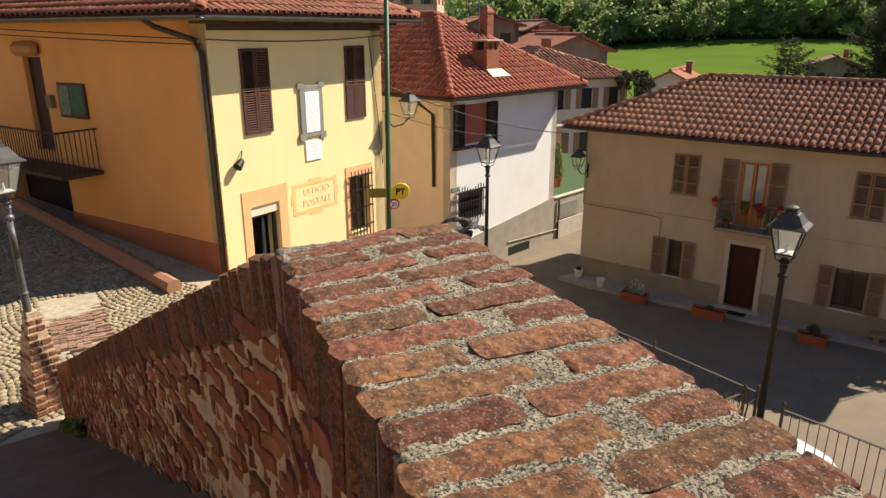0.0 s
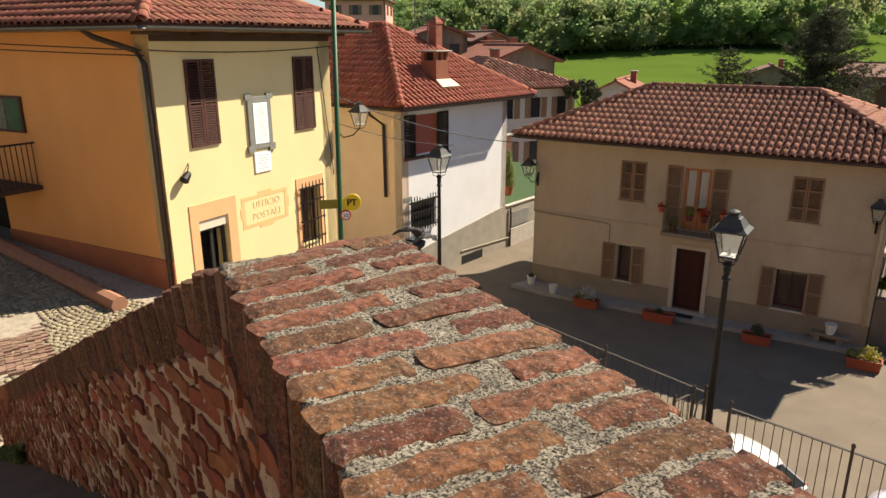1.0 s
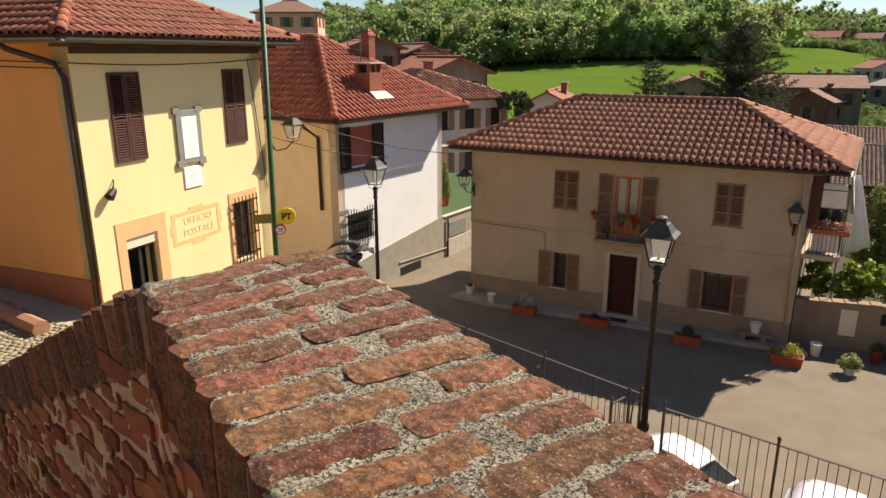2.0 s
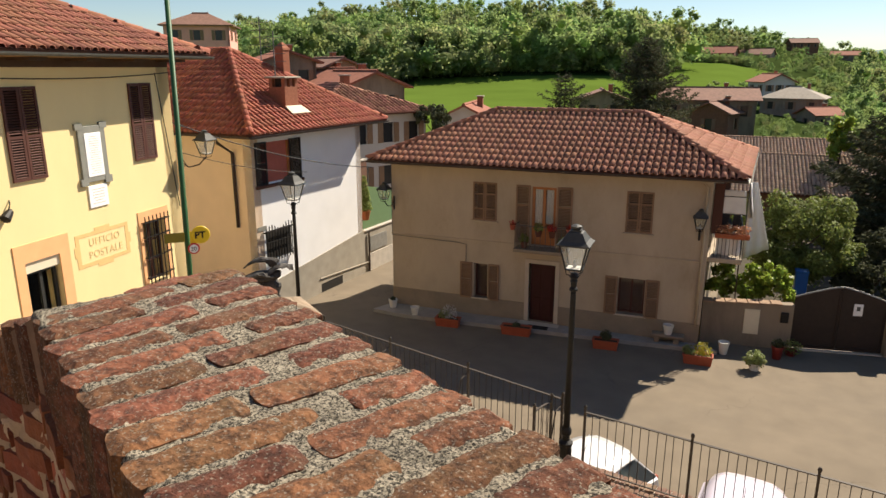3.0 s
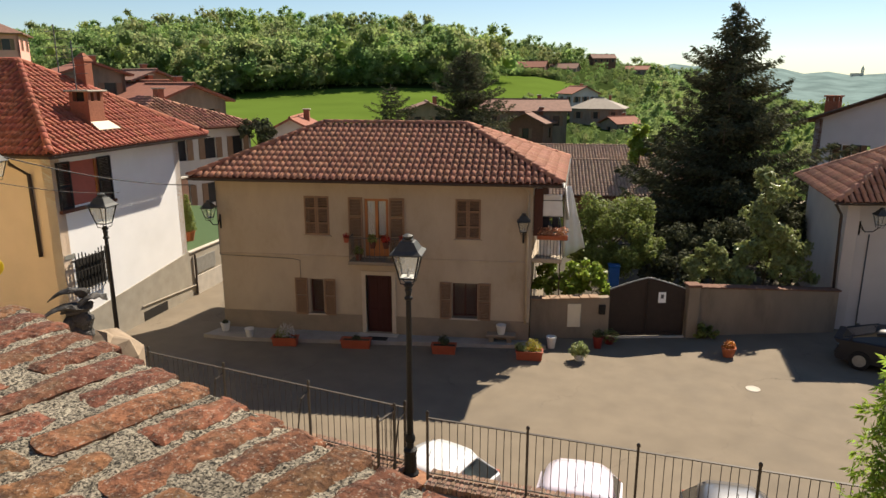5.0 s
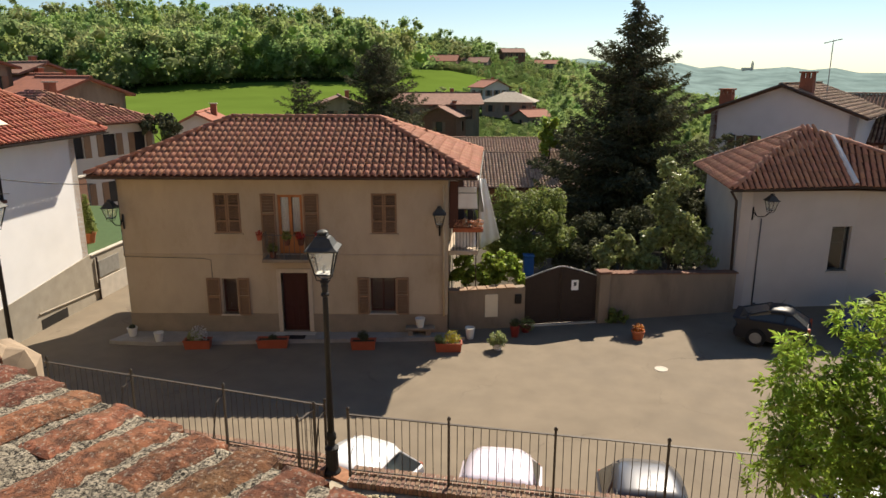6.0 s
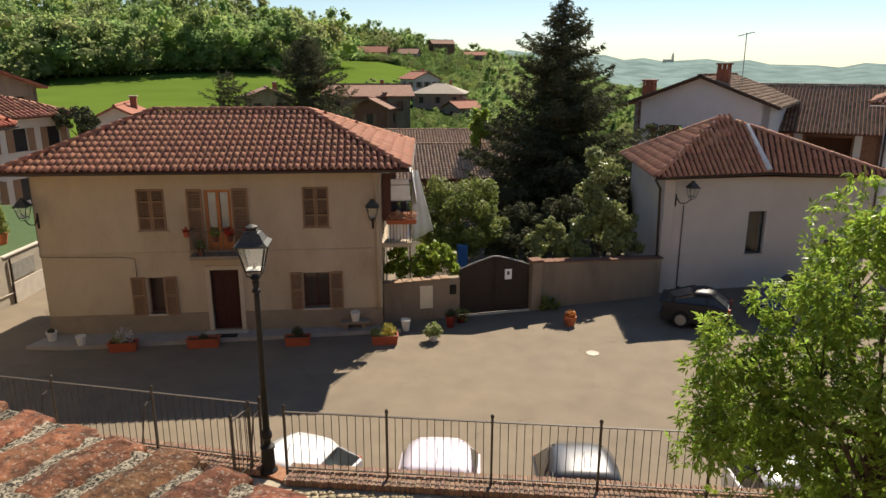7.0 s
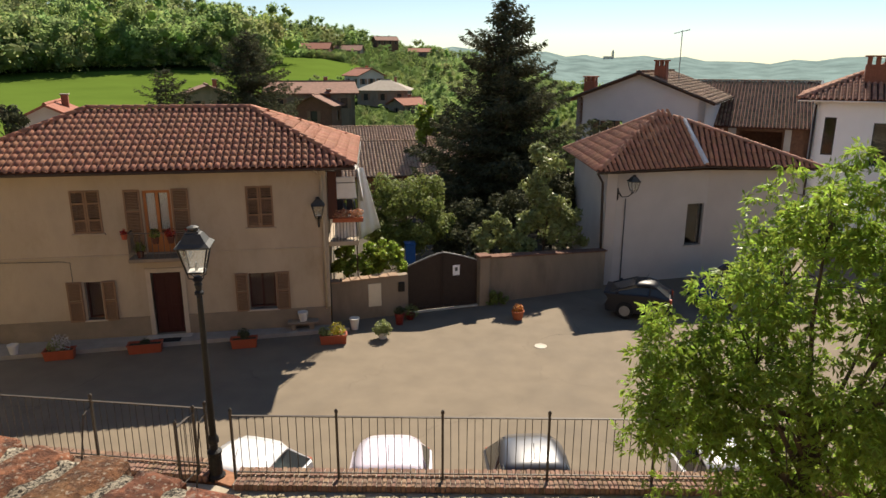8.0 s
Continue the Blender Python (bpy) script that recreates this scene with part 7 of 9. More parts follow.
def parapet_bricks(t):
    rg = random.Random(11)
    jit = lambda a: rg.gauss(0, a)
    # coping of the level stretch: two bricks a row, the joint shifting from row to row
    k = -33
    while True:
        s = 0.02 + 0.0885 * k
        if s > 0.93:
            break
        for n0, n1 in (((-0.014, 0.278), (0.314, 0.474)) if k % 2 == 0 else ((-0.013, 0.190), (0.206, 0.472))):
            nc = (n0 + n1) / 2
            lean = min(0.22, max(0.0, 0.45 * (s - 0.30)))
            o = I0 + W_DIR * (s + lean * (nc - 0.08) + jit(0.002)) + N_DIR * (nc + jit(0.004)) + Vector((0, 0, TOP - 0.1235 + jit(0.0010)))
            m = Matrix(((N_DIR.x, W_DIR.x, 0, o.x), (N_DIR.y, W_DIR.y, 0, o.y), (0, 0, 1, o.z), (0, 0, 0, 1))) @ pose(0, 0, 0, jit(0.8), jit(0.4), math.degrees(lean) + jit(0.8))
            BRICKS.append((t, m, (round(n1 - n0, 3), 0.078 + rg.choice((-0.004, -0.002, 0, 0.002)), 0.25), rg.randrange(6), "near"))
        k += 1
    # coping of the falling stretch
    s = 1.02
    while s < 9.0:
        p, d, n, z = parapet_frame(s)
        for n0, n1 in ((-0.018, 0.22), (0.235, 0.468)):
            o = p + n * ((n0 + n1) / 2) + Vector((0, 0, z - 0.095 + jit(0.003)))
            m = Matrix(((n.x, d.x, 0, o.x), (n.y, d.y, 0, o.y), (0, 0, 1, o.z), (0, 0, 0, 1))) @ pose(0, 0, 0, -min(24, 4 + 40 * (s - 1.0)) + jit(0.9), jit(0.7), jit(0.9))
            BRICKS.append((t, m, (0.232, 0.078, 0.19), rg.randrange(4), "fall" if (n0 < 0 and s < 7) or s < 2.6 else "loose"))
        s += 0.086
    # coursed bricks of the inner face, uneven and half buried in the mortar
    cnt = 0
    z = 3.35
    while z < TOP - 0.14:
        s = -0.6 + rg.uniform(0, 0.2)
        while s < 9.0:
            ln = rg.uniform(0.09, 0.21)
            p, d, n, zt = parapet_frame(s + ln / 2)
            h = rg.uniform(0.044, 0.058)
            if z < zt - 0.17 and z > zt - 1.25:
                o = p + n * (0.0235 + jit(0.003)) + Vector((0, 0, z + jit(0.006)))
                m = Matrix(((n.x, d.x, 0, o.x), (n.y, d.y, 0, o.y), (0, 0, 1, o.z), (0, 0, 0, 1))) @ pose(0, 0, 0, jit(3.5), jit(1.2), jit(1.2))
                key = "face" if (0.1 < s < 4.3 and z > zt - 0.9) else "loose"
                BRICKS.append((t, m, (round(0.078 + rg.uniform(-0.008, 0.010), 3), round(ln, 2), round(h, 3)), rg.randrange(4), key))
            s += ln + rg.uniform(0.016, 0.042)
        z += rg.uniform(0.070, 0.082)


PAR = parapet()
parapet_bricks(PAR)

# landing and stairs
d0 = (END - CREST).normalized()
n0 = Vector((-d0.y, d0.x, 0))
bm = bmesh.new()
prism(bm, [(2.5, -1.1), (1.4, -0.62), (-1.2, 0.84), (-1.7, 1.0), (-2.6, -1.6), (-1.0, -3.6), (1.6, -3.2)], 1.5, FLOOR)
tagged(part("landing", bm, M_STEP, None), "grey stone landing behind the parapet", "floor", kind="structure")
st = thing("stairs", "worn grey stone steps going down along the parapet", "stairs", at=(-5, 2, 3.6))
nstep = 20
for k in range(nstep):
    a = CREST + d0 * (0.5 + k * 0.365)
    zt = FLOOR - (k + 1) * (FLOOR - 3.62) / nstep
    F = Matrix(((d0.x, n0.x, 0, a.x), (d0.y, n0.y, 0, a.y), (0, 0, 1, 0), (0, 0, 0, 1)))
    part("step", box(bmesh.new(), 0, 0.40, 0.01, 2.6, zt - 0.30, zt, F, 0.012), M_STEP, st)
bm = bmesh.new()
a, b = CREST + d0 * 0.4, CREST + d0 * 8.0
prism(bm, [(a.x, a.y), (a.x + n0.x * 2.6, a.y + n0.y * 2.6), (b.x + n0.x * 2.6, b.y + n0.y * 2.6), (b.x, b.y)], 1.5, [FLOOR - 0.35, FLOOR - 0.35, 3.3, 3.3])
part("stair_base", bm, M_STEP, st)

# pier with the grey lamp at the foot of the stairs
pr = thing("brick_pier", "old brick pier carrying a street lamp", "pier", at=(-9.7, 3.15, 3.5))
bm = bmesh.new()
rg = random.Random(8)
half = lambda z: float(np.interp(z, [3.3, 4.1, 4.6, 4.85, 5.03], [0.28, 0.22, 0.15, 0.105, 0.07]))
for kz in range(18):
    z0 = 3.3 + kz * 0.096
    w = half(z0 + 0.05) * 0.93
    box(bm, -9.68 - w, -9.68 + w, 3.28 - w, 3.28 + w, z0, z0 + 0.096)
part("mortar_core", bm, M_FMORTAR, pr)["kind"] = "stuff"
for kz in range(18):
    z0 = 3.31 + kz * 0.096
    w = half(z0 + 0.05)
    n = 3 if w > 0.17 else (2 if w > 0.09 else 1)
    for ky in range(n):
        y0 = 3.28 - w + ky * 2 * w / n
        bm = bmesh.new()
        for x0, x1 in ((-9.68 - w, -9.685), (-9.675, -9.68 + w)):
            e = rg.uniform(-0.012, 0.012)
            box(bm, x0 + e, x1 + e, y0 + 0.008 + rg.uniform(-0.01, 0.01), y0 + 2 * w / n - 0.008, z0 + rg.uniform(0, 0.01), z0 + 0.075, None, 0.008)
        part("brick", bm, M_BRICK_PIER, pr)


# cobbled ramp beside the orange wall
def ramp_z(x, y):
    return 3.60 + 0.075 * max(0.0, -12.0 - x) + 0.02 * (y - 3.0) * 0


bm = bmesh.new()
gx = [-26 + 1.0 * k for k in range(18)]
gy = [-8 + 1.0 * k for k in range(17)]
gr = {(i, j): bm.verts.new((x, y, ramp_z(x, y) - 0.03)) for i, x in enumerate(gx) for j, y in enumerate(gy)}
for i in range(len(gx) - 1):
    for j in range(len(gy) - 1):
        bm.faces.new((gr[i, j], gr[i + 1, j], gr[i + 1, j + 1], gr[i, j + 1]))
r = bmesh.ops.extrude_face_region(bm, geom=bm.faces[:])
bmesh.ops.translate(bm, verts=[v for v in r["geom"] if isinstance(v, bmesh.types.BMVert)], vec=(0, 0, -1.6))
bmesh.ops.recalc_face_normals(bm, faces=bm.faces[:])
ramp = part("ramp", bm, M_COBBLE, None)
tagged(ramp, "cobbled ramp climbing beside the orange house", "pavement", kind="structure")


def block_mesh(w, l, h, seed):
    rg = random.Random(seed)
    bm = box(bmesh.new(), -w / 2, w / 2, -l / 2, l / 2, -h, 0, None, 0.012)
    for v in bm.verts:
        v.co += Vector((rg.gauss(0, 0.005), rg.gauss(0, 0.005), rg.gauss(0, 0.003)))
    return bm


def cobble_block(w, l, h, seed):
    bm = block_mesh(w, l, h, seed)
    bm.verts.ensure_lookup_table()
    vs = np.array([v.co[:] for v in bm.verts])
    bm.verts.index_update()
    bmesh.ops.triangulate(bm, faces=bm.faces[:])
    fs = [[v.index for v in f.verts] for f in bm.faces]
    bm.free()
    return vs, np.array(fs)


def cobbles(name, inside, x0, x1, y0, y1, zf, parent, pitch=0.125, material=None, fan=True):
    """Setts in wavering rows."""
    rg = np.random.default_rng(7)
    kinds = [cobble_block(0.105, 0.095, 0.06, k) for k in range(5)]
    V, Fc, n, one, sett = [], [], 0, 0, []
    y = y0
    while y < y1:
        x = x0 + rg.uniform(0, 0.1)
        while x < x1:
            yy = y + (0.16 * math.sin(x * 2.1) if fan else 0) + rg.normal(0, 0.006)
            if inside(x, yy) and -10.6 < x < -9.6 and 4.6 < yy < 6.9 and one < 290:
                if not sett:
                    sett.extend(mesh_of(block_mesh(0.105, 0.095, 0.06, k), M_SETT_P, "sett") for k in range(3))
                LOTS.append(("sett", parent, sett[one % 3], pose(x, yy, zf(x, yy), 0, 0, 20 * math.cos(x * 2.1) + rg.normal(0, 4))))
                one += 1
            elif inside(x, yy):
                v, f = kinds[rg.integers(5)]
                a = (0.16 * 2.1 * math.cos(x * 2.1) if fan else 0) + rg.normal(0, 0.06)
                c, s = math.cos(a), math.sin(a)
                k = rg.uniform(0.9, 1.12)
                q = np.c_[(v[:, 0] * c - v[:, 1] * s) * k + x, v[:, 0] * s + v[:, 1] * c + yy, v[:, 2] + zf(x, yy) + rg.normal(0.0, 0.004)]
                V.append(q)
                Fc.append(f + n)
                n += len(q)
            x += pitch * rg.uniform(0.9, 1.1)
        y += pitch * 0.92
    ob = arrays(name, np.concatenate(V), np.concatenate(Fc), material or M_SETT, parent)
    ob["kind"] = "stuff"
    return ob


strip = lambda x, y: abs((x + 12.25) * 0.37 + (y - 4.85) * 0.93) < 0.5 and abs((x + 12.25) * 0.93 - (y - 4.85) * 0.37) < 1.3
cobbles("setts", lambda x, y: not strip(x, y) and y < 7.3 and (x < -9.3 or y > 4.2), -19.0, -8.9, 0.0, 7.4, lambda x, y: ramp_z(x, y), ramp)
bm = bmesh.new()
F = Matrix(((0.37, 0.93, 0, -12.25), (0.93, -0.37, 0, 4.85), (0, 0, 1, 3.62), (0, 0, 0, 1)))
for i in range(4):
    for j in range(34):
        x, y = -0.5 + i * 0.235 + (0.11 if j % 2 else 0), -1.3 + j * 0.076
        if (i, j % 7) != (2, 3) and (i + j) % 11:
            box(bm, x, x + 0.222, y, y + 0.064, -0.05, random.uniform(-0.012, 0.012), F)
part("brick_paving", bm, M_BRICK_E, ramp)["kind"] = "stuff"
# rounded kerb along the orange wall
bm = bmesh.new()
tube(bm, [(-20.0, 7.05, ramp_z(-20, 6) + 0.05), (-16.0, 6.95, ramp_z(-16, 6) + 0.06), (-12.2, 6.80, ramp_z(-12.5, 6) + 0.08)], 0.17, 8)
tagged(part("kerb", bm, M_KERB, None), "red-brown painted rounded kerb", "kerb", kind="structure")

# ---- the place, thing by thing ----
cream_house()
yellow_house()
white_house()
low_house()
gable_house()
barn()
far_right_house()
sheds()
garden_front()
terrace()
fa, fb, fc, fd = fence_line()
railing(fa, fb, 6, "iron_railing", "black iron railing on the brick coping")
railing(Vector((-2.16, 9.42)), Vector((-1.99, 9.86)), 1, "fence_return", "short iron railing beside the lamp", step=0.11)
railing(fd, fc, 4, "iron_railing", "black iron railing braced at each post", brace=True)
street_lamp((-1.85, 9.95, 2.26), 6.28, "black cast-iron street lamp with a four-sided lantern")
street_lamp((-9.42, 13.79, 1.4), 6.14, "black cast-iron street lamp with a four-sided lantern")
street_lamp((-9.68, 3.25, 5.02), 7.27, "grey street lamp standing on a brick pier", light=True, slim=True)

# setts of the terrace under the landing
TER = bpy.data.objects["terrace"]
cobbles("setts", lambda x, y: y < 9.45 - 0.19 * (x + 1.5) and x < 6.5, -4.0, 6.5, 7.2, 9.6, lambda x, y: 2.285, TER, 0.12, M_SETT, False)

# ---- trees and shrubs ----
tree("young_tree", "spring-green broadleaf tree on the terrace", (5.5, 6.0, 2.26),
     [(4.25, 7.25, 4.75, 0.70), (4.15, 7.35, 5.35, 0.55), (4.9, 6.9, 5.5, 0.85), (5.3, 6.9, 6.3, 0.85), (5.55, 6.6, 7.1, 0.65), (6.1, 6.2, 6.2, 1.0), (6.3, 6.0, 7.1, 0.75), (4.5, 7.0, 4.0, 0.8),
      (5.2, 6.4, 4.6, 1.0), (6.0, 5.9, 5.0, 1.1), (6.9, 5.6, 5.6, 1.0), (5.3, 6.3, 3.5, 1.0), (6.2, 5.8, 3.7, 1.0), (6.9, 5.4, 4.4, 1.0), (4.05, 7.3, 4.2, 0.5)], 11500, 0.112, M_LEAF_TREE, 5, 0.09, clumps=20, clump_r=(0.22, 0.42), fan=7)
conifer("spruce", "tall dark spruce in the garden", (10.05, 38.3, GROUND), 12.7, 6.0, 4, M_NEEDLE, 1.7, ragged=0.55, full=0.92)
conifer("fir_tree", "dark fir behind the cream house", (-5.9, 59.7, -1.0), 12.2, 5.2, 9, M_NEEDLE, 1.4, ragged=0.4, full=0.62)
conifer("fir_tree", "small sparse fir behind the cream house", (-12.7, 60.7, 0.0), 8.3, 4.0, 10, M_NEEDLE, 0.8, ragged=0.4, full=0.7)
tree("round_shrub", "large rounded evergreen shrub in the garden", (3.0, 28.0, GROUND),
     [(1.9, 27.6, 2.9, 1.0), (3.0, 27.8, 3.3, 1.15), (4.1, 28.0, 2.9, 1.1), (2.3, 27.3, 1.9, 1.0), (3.5, 27.3, 1.7, 1.05), (4.7, 27.6, 1.8, 0.9)], 24000, 0.078, M_LEAF_MID, 21, 0.08, "shrub", clumps=16, clump_r=(0.25, 0.45))
tree("fig_bush", "bright green fig bush over the garden wall", (1.9, 24.6, GROUND),
     [(1.3, 24.3, 1.55, 0.6), (2.0, 24.4, 1.9, 0.65), (2.5, 24.5, 1.55, 0.45), (0.75, 24.1, 1.55, 0.6), (0.55, 23.9, 2.0, 0.45), (1.8, 24.1, 1.45, 0.55), (2.2, 24.0, 1.5, 0.42), (2.85, 24.4, 1.05, 0.4)], 4600, 0.12, M_LEAF_BRIGHT, 22, 0.04, "shrub", aspect=1.2)
tree("laurel", "loose pale-green laurel behind the boundary wall", (8.8, 26.8, GROUND),
     [(8.6, 26.9, 5.1, 0.5), (9.0, 26.8, 4.4, 0.65), (8.5, 26.7, 3.7, 0.6), (9.0, 26.5, 3.0, 0.75), (9.7, 26.3, 2.6, 0.7), (8.3, 26.3, 2.3, 0.65), (9.2, 26.1, 1.9, 0.75), (9.9, 26.2, 1.7, 0.6)], 5200, 0.115, M_LEAF_DULL, 23, 0.05, "shrub", aspect=2.1, clumps=14, clump_r=(0.25, 0.5))
tree("cherry_laurel", "dark shrub with pale young shoots behind the wall", (6.6, 25.9, GROUND),
     [(6.2, 25.6, 2.4, 0.28), (6.6, 25.7, 2.7, 0.25), (7.0, 25.7, 2.4, 0.28), (6.1, 25.5, 1.7, 0.5), (6.9, 25.6, 1.8, 0.5), (7.5, 25.7, 1.9, 0.45), (7.2, 25.5, 1.5, 0.5), (7.9, 25.7, 1.6, 0.5)], 3600, 0.10, M_LEAF_DULL, 24, 0.04, "shrub", aspect=2.2, clumps=12)
tree("cherry_laurel", "dark evergreen shrubs under the spruce", (5.4, 28.6, GROUND),
     [(5.0, 28.4, 1.6, 0.9), (6.0, 28.6, 2.0, 1.0), (7.2, 28.8, 2.2, 1.1), (8.2, 28.8, 2.0, 1.0), (6.6, 28.0, 1.2, 0.9)], 6000, 0.10, M_NEEDLE, 33, 0.05, "shrub")
# hedge added to fill the gap; it stands in for a dark building
tree("dark_shrub", "dark hedge added in place of a dark building beside the low house", (10.7, 31.0, GROUND),
     [(9.8, 31.0, 2.2, 1.1), (10.8, 31.0, 2.8, 1.1), (11.6, 31.3, 2.4, 1.0), (10.4, 30.6, 1.2, 1.0), (11.3, 30.8, 1.0, 0.9)], 6500, 0.11, M_NEEDLE, 35, 0.06, "shrub", clumps=14)
tree("dark_shrub", "dark low shrub in the shade of the spruce", (4.9, 27.2, GROUND),
     [(4.8, 27.0, 1.0, 0.8), (5.6, 27.0, 1.3, 0.8), (6.2, 27.4, 1.2, 0.7)], 2200, 0.10, M_NEEDLE, 25, 0.04, "shrub")
for d, dz, nn in ((6.3, 0.02, 500), (7.1, 0.02, 700), (7.9, 0.0, 500)):
    wp, wd, wn2, wz = parapet_frame(d)
    wq = wp - wn2 * 0.07
    wz = FLOOR - 0.47 * (d - 1.47) + dz
    tree("wall_weed", "green weed growing at the foot of the parapet", (wq.x, wq.y, wz - 0.05), [(wq.x, wq.y, wz + 0.06, 0.10), (wq.x + wd.x * 0.15, wq.y + wd.y * 0.15, wz, 0.09)], nn, 0.035, M_LEAF_MID, int(d * 10), 0.008, "plant")
tree("wall_weed", "dark green weed growing at the foot of the pier", (5.95, 23.5, GROUND), [(5.9, 23.5, 0.15, 0.32), (6.25, 23.55, 0.1, 0.28)], 700, 0.07, M_LEAF_MID, 26, 0.015, "plant")
tree("garden_shrub", "green shrub in the garden behind the cream house", (-17.2, 41.6, 1.0), [(-17.3, 41.6, 5.9, 0.85), (-16.8, 41.6, 5.5, 0.7), (-17.9, 41.6, 5.4, 0.7), (-17.2, 41.6, 4.4, 0.9)], 2600, 0.15, M_NEEDLE, 27, 0.08, "shrub")
tree("garden_tree", "small fresh-green tree among the sheds", (7.0, 47.5, GROUND), [(6.6, 47.5, 4.0, 0.8), (7.4, 47.5, 4.4, 0.8), (7.0, 47.5, 5.2, 0.6)], 1600, 0.20, M_LEAF_BRIGHT, 28, 0.08)
tree("garden_tree", "dark pole-like tree by the sheds", (8.2, 47.0, GROUND), [(8.2, 47.0, 4.0, 0.5), (8.2, 47.0, 4.8, 0.4)], 500, 0.2, M_NEEDLE, 29, 0.1)
garden = bmesh.new()
prism(garden, [(0.5, 23.4), (11.3, 25.4), (11.9, 43.8), (0.9, 43.8)], -0.6, GROUND + 0.03)
tagged(part("garden_ground", garden, M_SOIL, None), "shaded earth and grass of the walled garden", "ground", kind="structure")


# ---- houses of the village beyond ----
def village_house(x, y, base, w, d, eave, ridge, yaw, wall, roofm, hip=False, label="", nwin=3, rows=1, chimney=True, tiles=False):
    t = thing("village_house", label, "house", group="houses of the village beyond", at=(x, y, base))
    M = pose(x, y, 0, 0, 0, yaw)
    zb = base - 3
    for (px, py), L, ang in (((-w / 2, -d / 2), w, 0), ((w / 2, -d / 2), d, 90), ((w / 2, d / 2), w, 180), ((-w / 2, d / 2), d, 270)):
        F = M @ pose(px, py, 0, 0, 0, ang)
        holes = []
        if ang in (0, 270, 90):
            n = nwin if ang == 0 else max(1, nwin - 1)
            for r in range(rows):
                for k in range(n):
                    xc = L * (k + 0.5) / n
                    zc = eave - 1.25 - r * 2.7
                    holes.append((xc - 0.42, xc + 0.42, zc - 0.62, zc + 0.62))
        part("wall", wall_mesh(bmesh.new(), L - 0.002, zb, eave, 0.3, holes, F), wall, t)
        for h in holes:
            wd = panel(t, F, h[0], h[1], h[2], h[3], 0.12, 0.15, M_DARKPANE, "window")
            panel(wd, F, h[0] - 0.42, h[0] - 0.02, h[2], h[3], -0.05, -0.01, M_SHUT_L, "shutter")
            panel(wd, F, h[1] + 0.02, h[1] + 0.42, h[2], h[3], -0.05, -0.01, M_SHUT_L, "shutter")
    o = 0.55
    c = [M @ Vector(p) for p in ((-w / 2 - o, -d / 2 - o, eave), (w / 2 + o, -d / 2 - o, eave), (w / 2 + o, d / 2 + o, eave), (-w / 2 - o, d / 2 + o, eave))]
    k = min(w, d) / 2 if hip else 0
    if w >= d:
        r0, r1 = M @ Vector((-w / 2 - o + k, 0, ridge)), M @ Vector((w / 2 + o - k, 0, ridge))
        planes = [(c[0], c[1], r1, r0), (c[2], c[3], r0, r1)]
        ends = [(c[1], c[2], r1), (c[3], c[0], r0)]
    else:
        r0, r1 = M @ Vector((0, -d / 2 - o + k, ridge)), M @ Vector((0, d / 2 + o - k, ridge))
        planes = [(c[1], c[2], r1, r0), (c[3], c[0], r0, r1)]
        ends = [(c[0], c[1], r0), (c[2], c[3], r1)]
    if hip:
        planes += ends
    else:
        for e in ends:
            cen = (e[0] + e[1]) / 2
            inw = (Vector((x, y, cen.z)) - cen).normalized() * o
            bm = bmesh.new()
            a, b, p = e[0] + inw, e[1] + inw, e[2] + inw
            vs = [bm.verts.new(v) for v in (a, b, p - Vector((0, 0, 0.12)), a + inw * 0.3, b + inw * 0.3, p + inw * 0.3 - Vector((0, 0, 0.12)))]
            for f in ((0, 1, 2), (5, 4, 3), (0, 2, 5, 3), (2, 1, 4, 5)):
                bm.faces.new([vs[i] for i in f])
            part("gable", bm, wall, t)
    if tiles:
        roof(t, planes, [(r0, r1)], roofm, 0.3, 0.42)
    else:
        bm = bmesh.new()
        for pl in planes:
            slab(bm, pl, 0.16)
        part("roof", bm, roofm, t, "clay tile roof")
        bm = bmesh.new()
        tube(bm, [r0, r1], 0.14, 5)
        part("ridge", bm, roofm, t)
    if chimney:
        q = M @ Vector((w * 0.2, d * 0.12, 0))
        ch = part("chimney", box(bmesh.new(), -0.24, 0.24, -0.24, 0.24, eave, ridge + 0.5, pose(q.x, q.y, 0, 0, 0, yaw)), M_BRICKRED, t)
        part("chimney_cap", box(bmesh.new(), -0.32, 0.32, -0.32, 0.32, ridge + 0.5, ridge + 0.58, pose(q.x, q.y, 0, 0, 0, yaw)), M_CONC, ch)
    return t


VH = village_house
VH(-1.6, 92, -1, 10.5, 8, 5.0, 6.3, 4, M_TANWALL, M_ROOF_FAR, label="brown rendered house with a long tile roof", nwin=4)
VH(-0.3, 88, -1, 4.5, 5, 3.6, 4.9, -20, M_BRICKOLD, M_ROOF_FAR, label="small brick outbuilding with a gable", nwin=1)
VH(-13.3, 85, 0, 5.0, 6, 5.1, 6.2, 12, M_TANWALL, M_ROOF_FAR, label="low brown house behind the fir", nwin=2)
VH(9.3, 160, 1, 6.2, 7, 5.9, 7.5, 25, M_OFFWHITE, M_ROOF_RED, label="pale two-storey house with a reddish gable roof", nwin=3, rows=2)
VH(12.3, 140, -1.5, 9.8, 9, 3.5, 5.4, -12, M_TANWALL, M_ROOF_GREY, True, "beige house with a greyish hipped roof", 3, 2)
VH(15.5, 130, -2, 5.0, 5, 1.2, 2.4, 30, M_TANWALL, M_ROOF_RED, label="small house with a bright red roof", nwin=2)
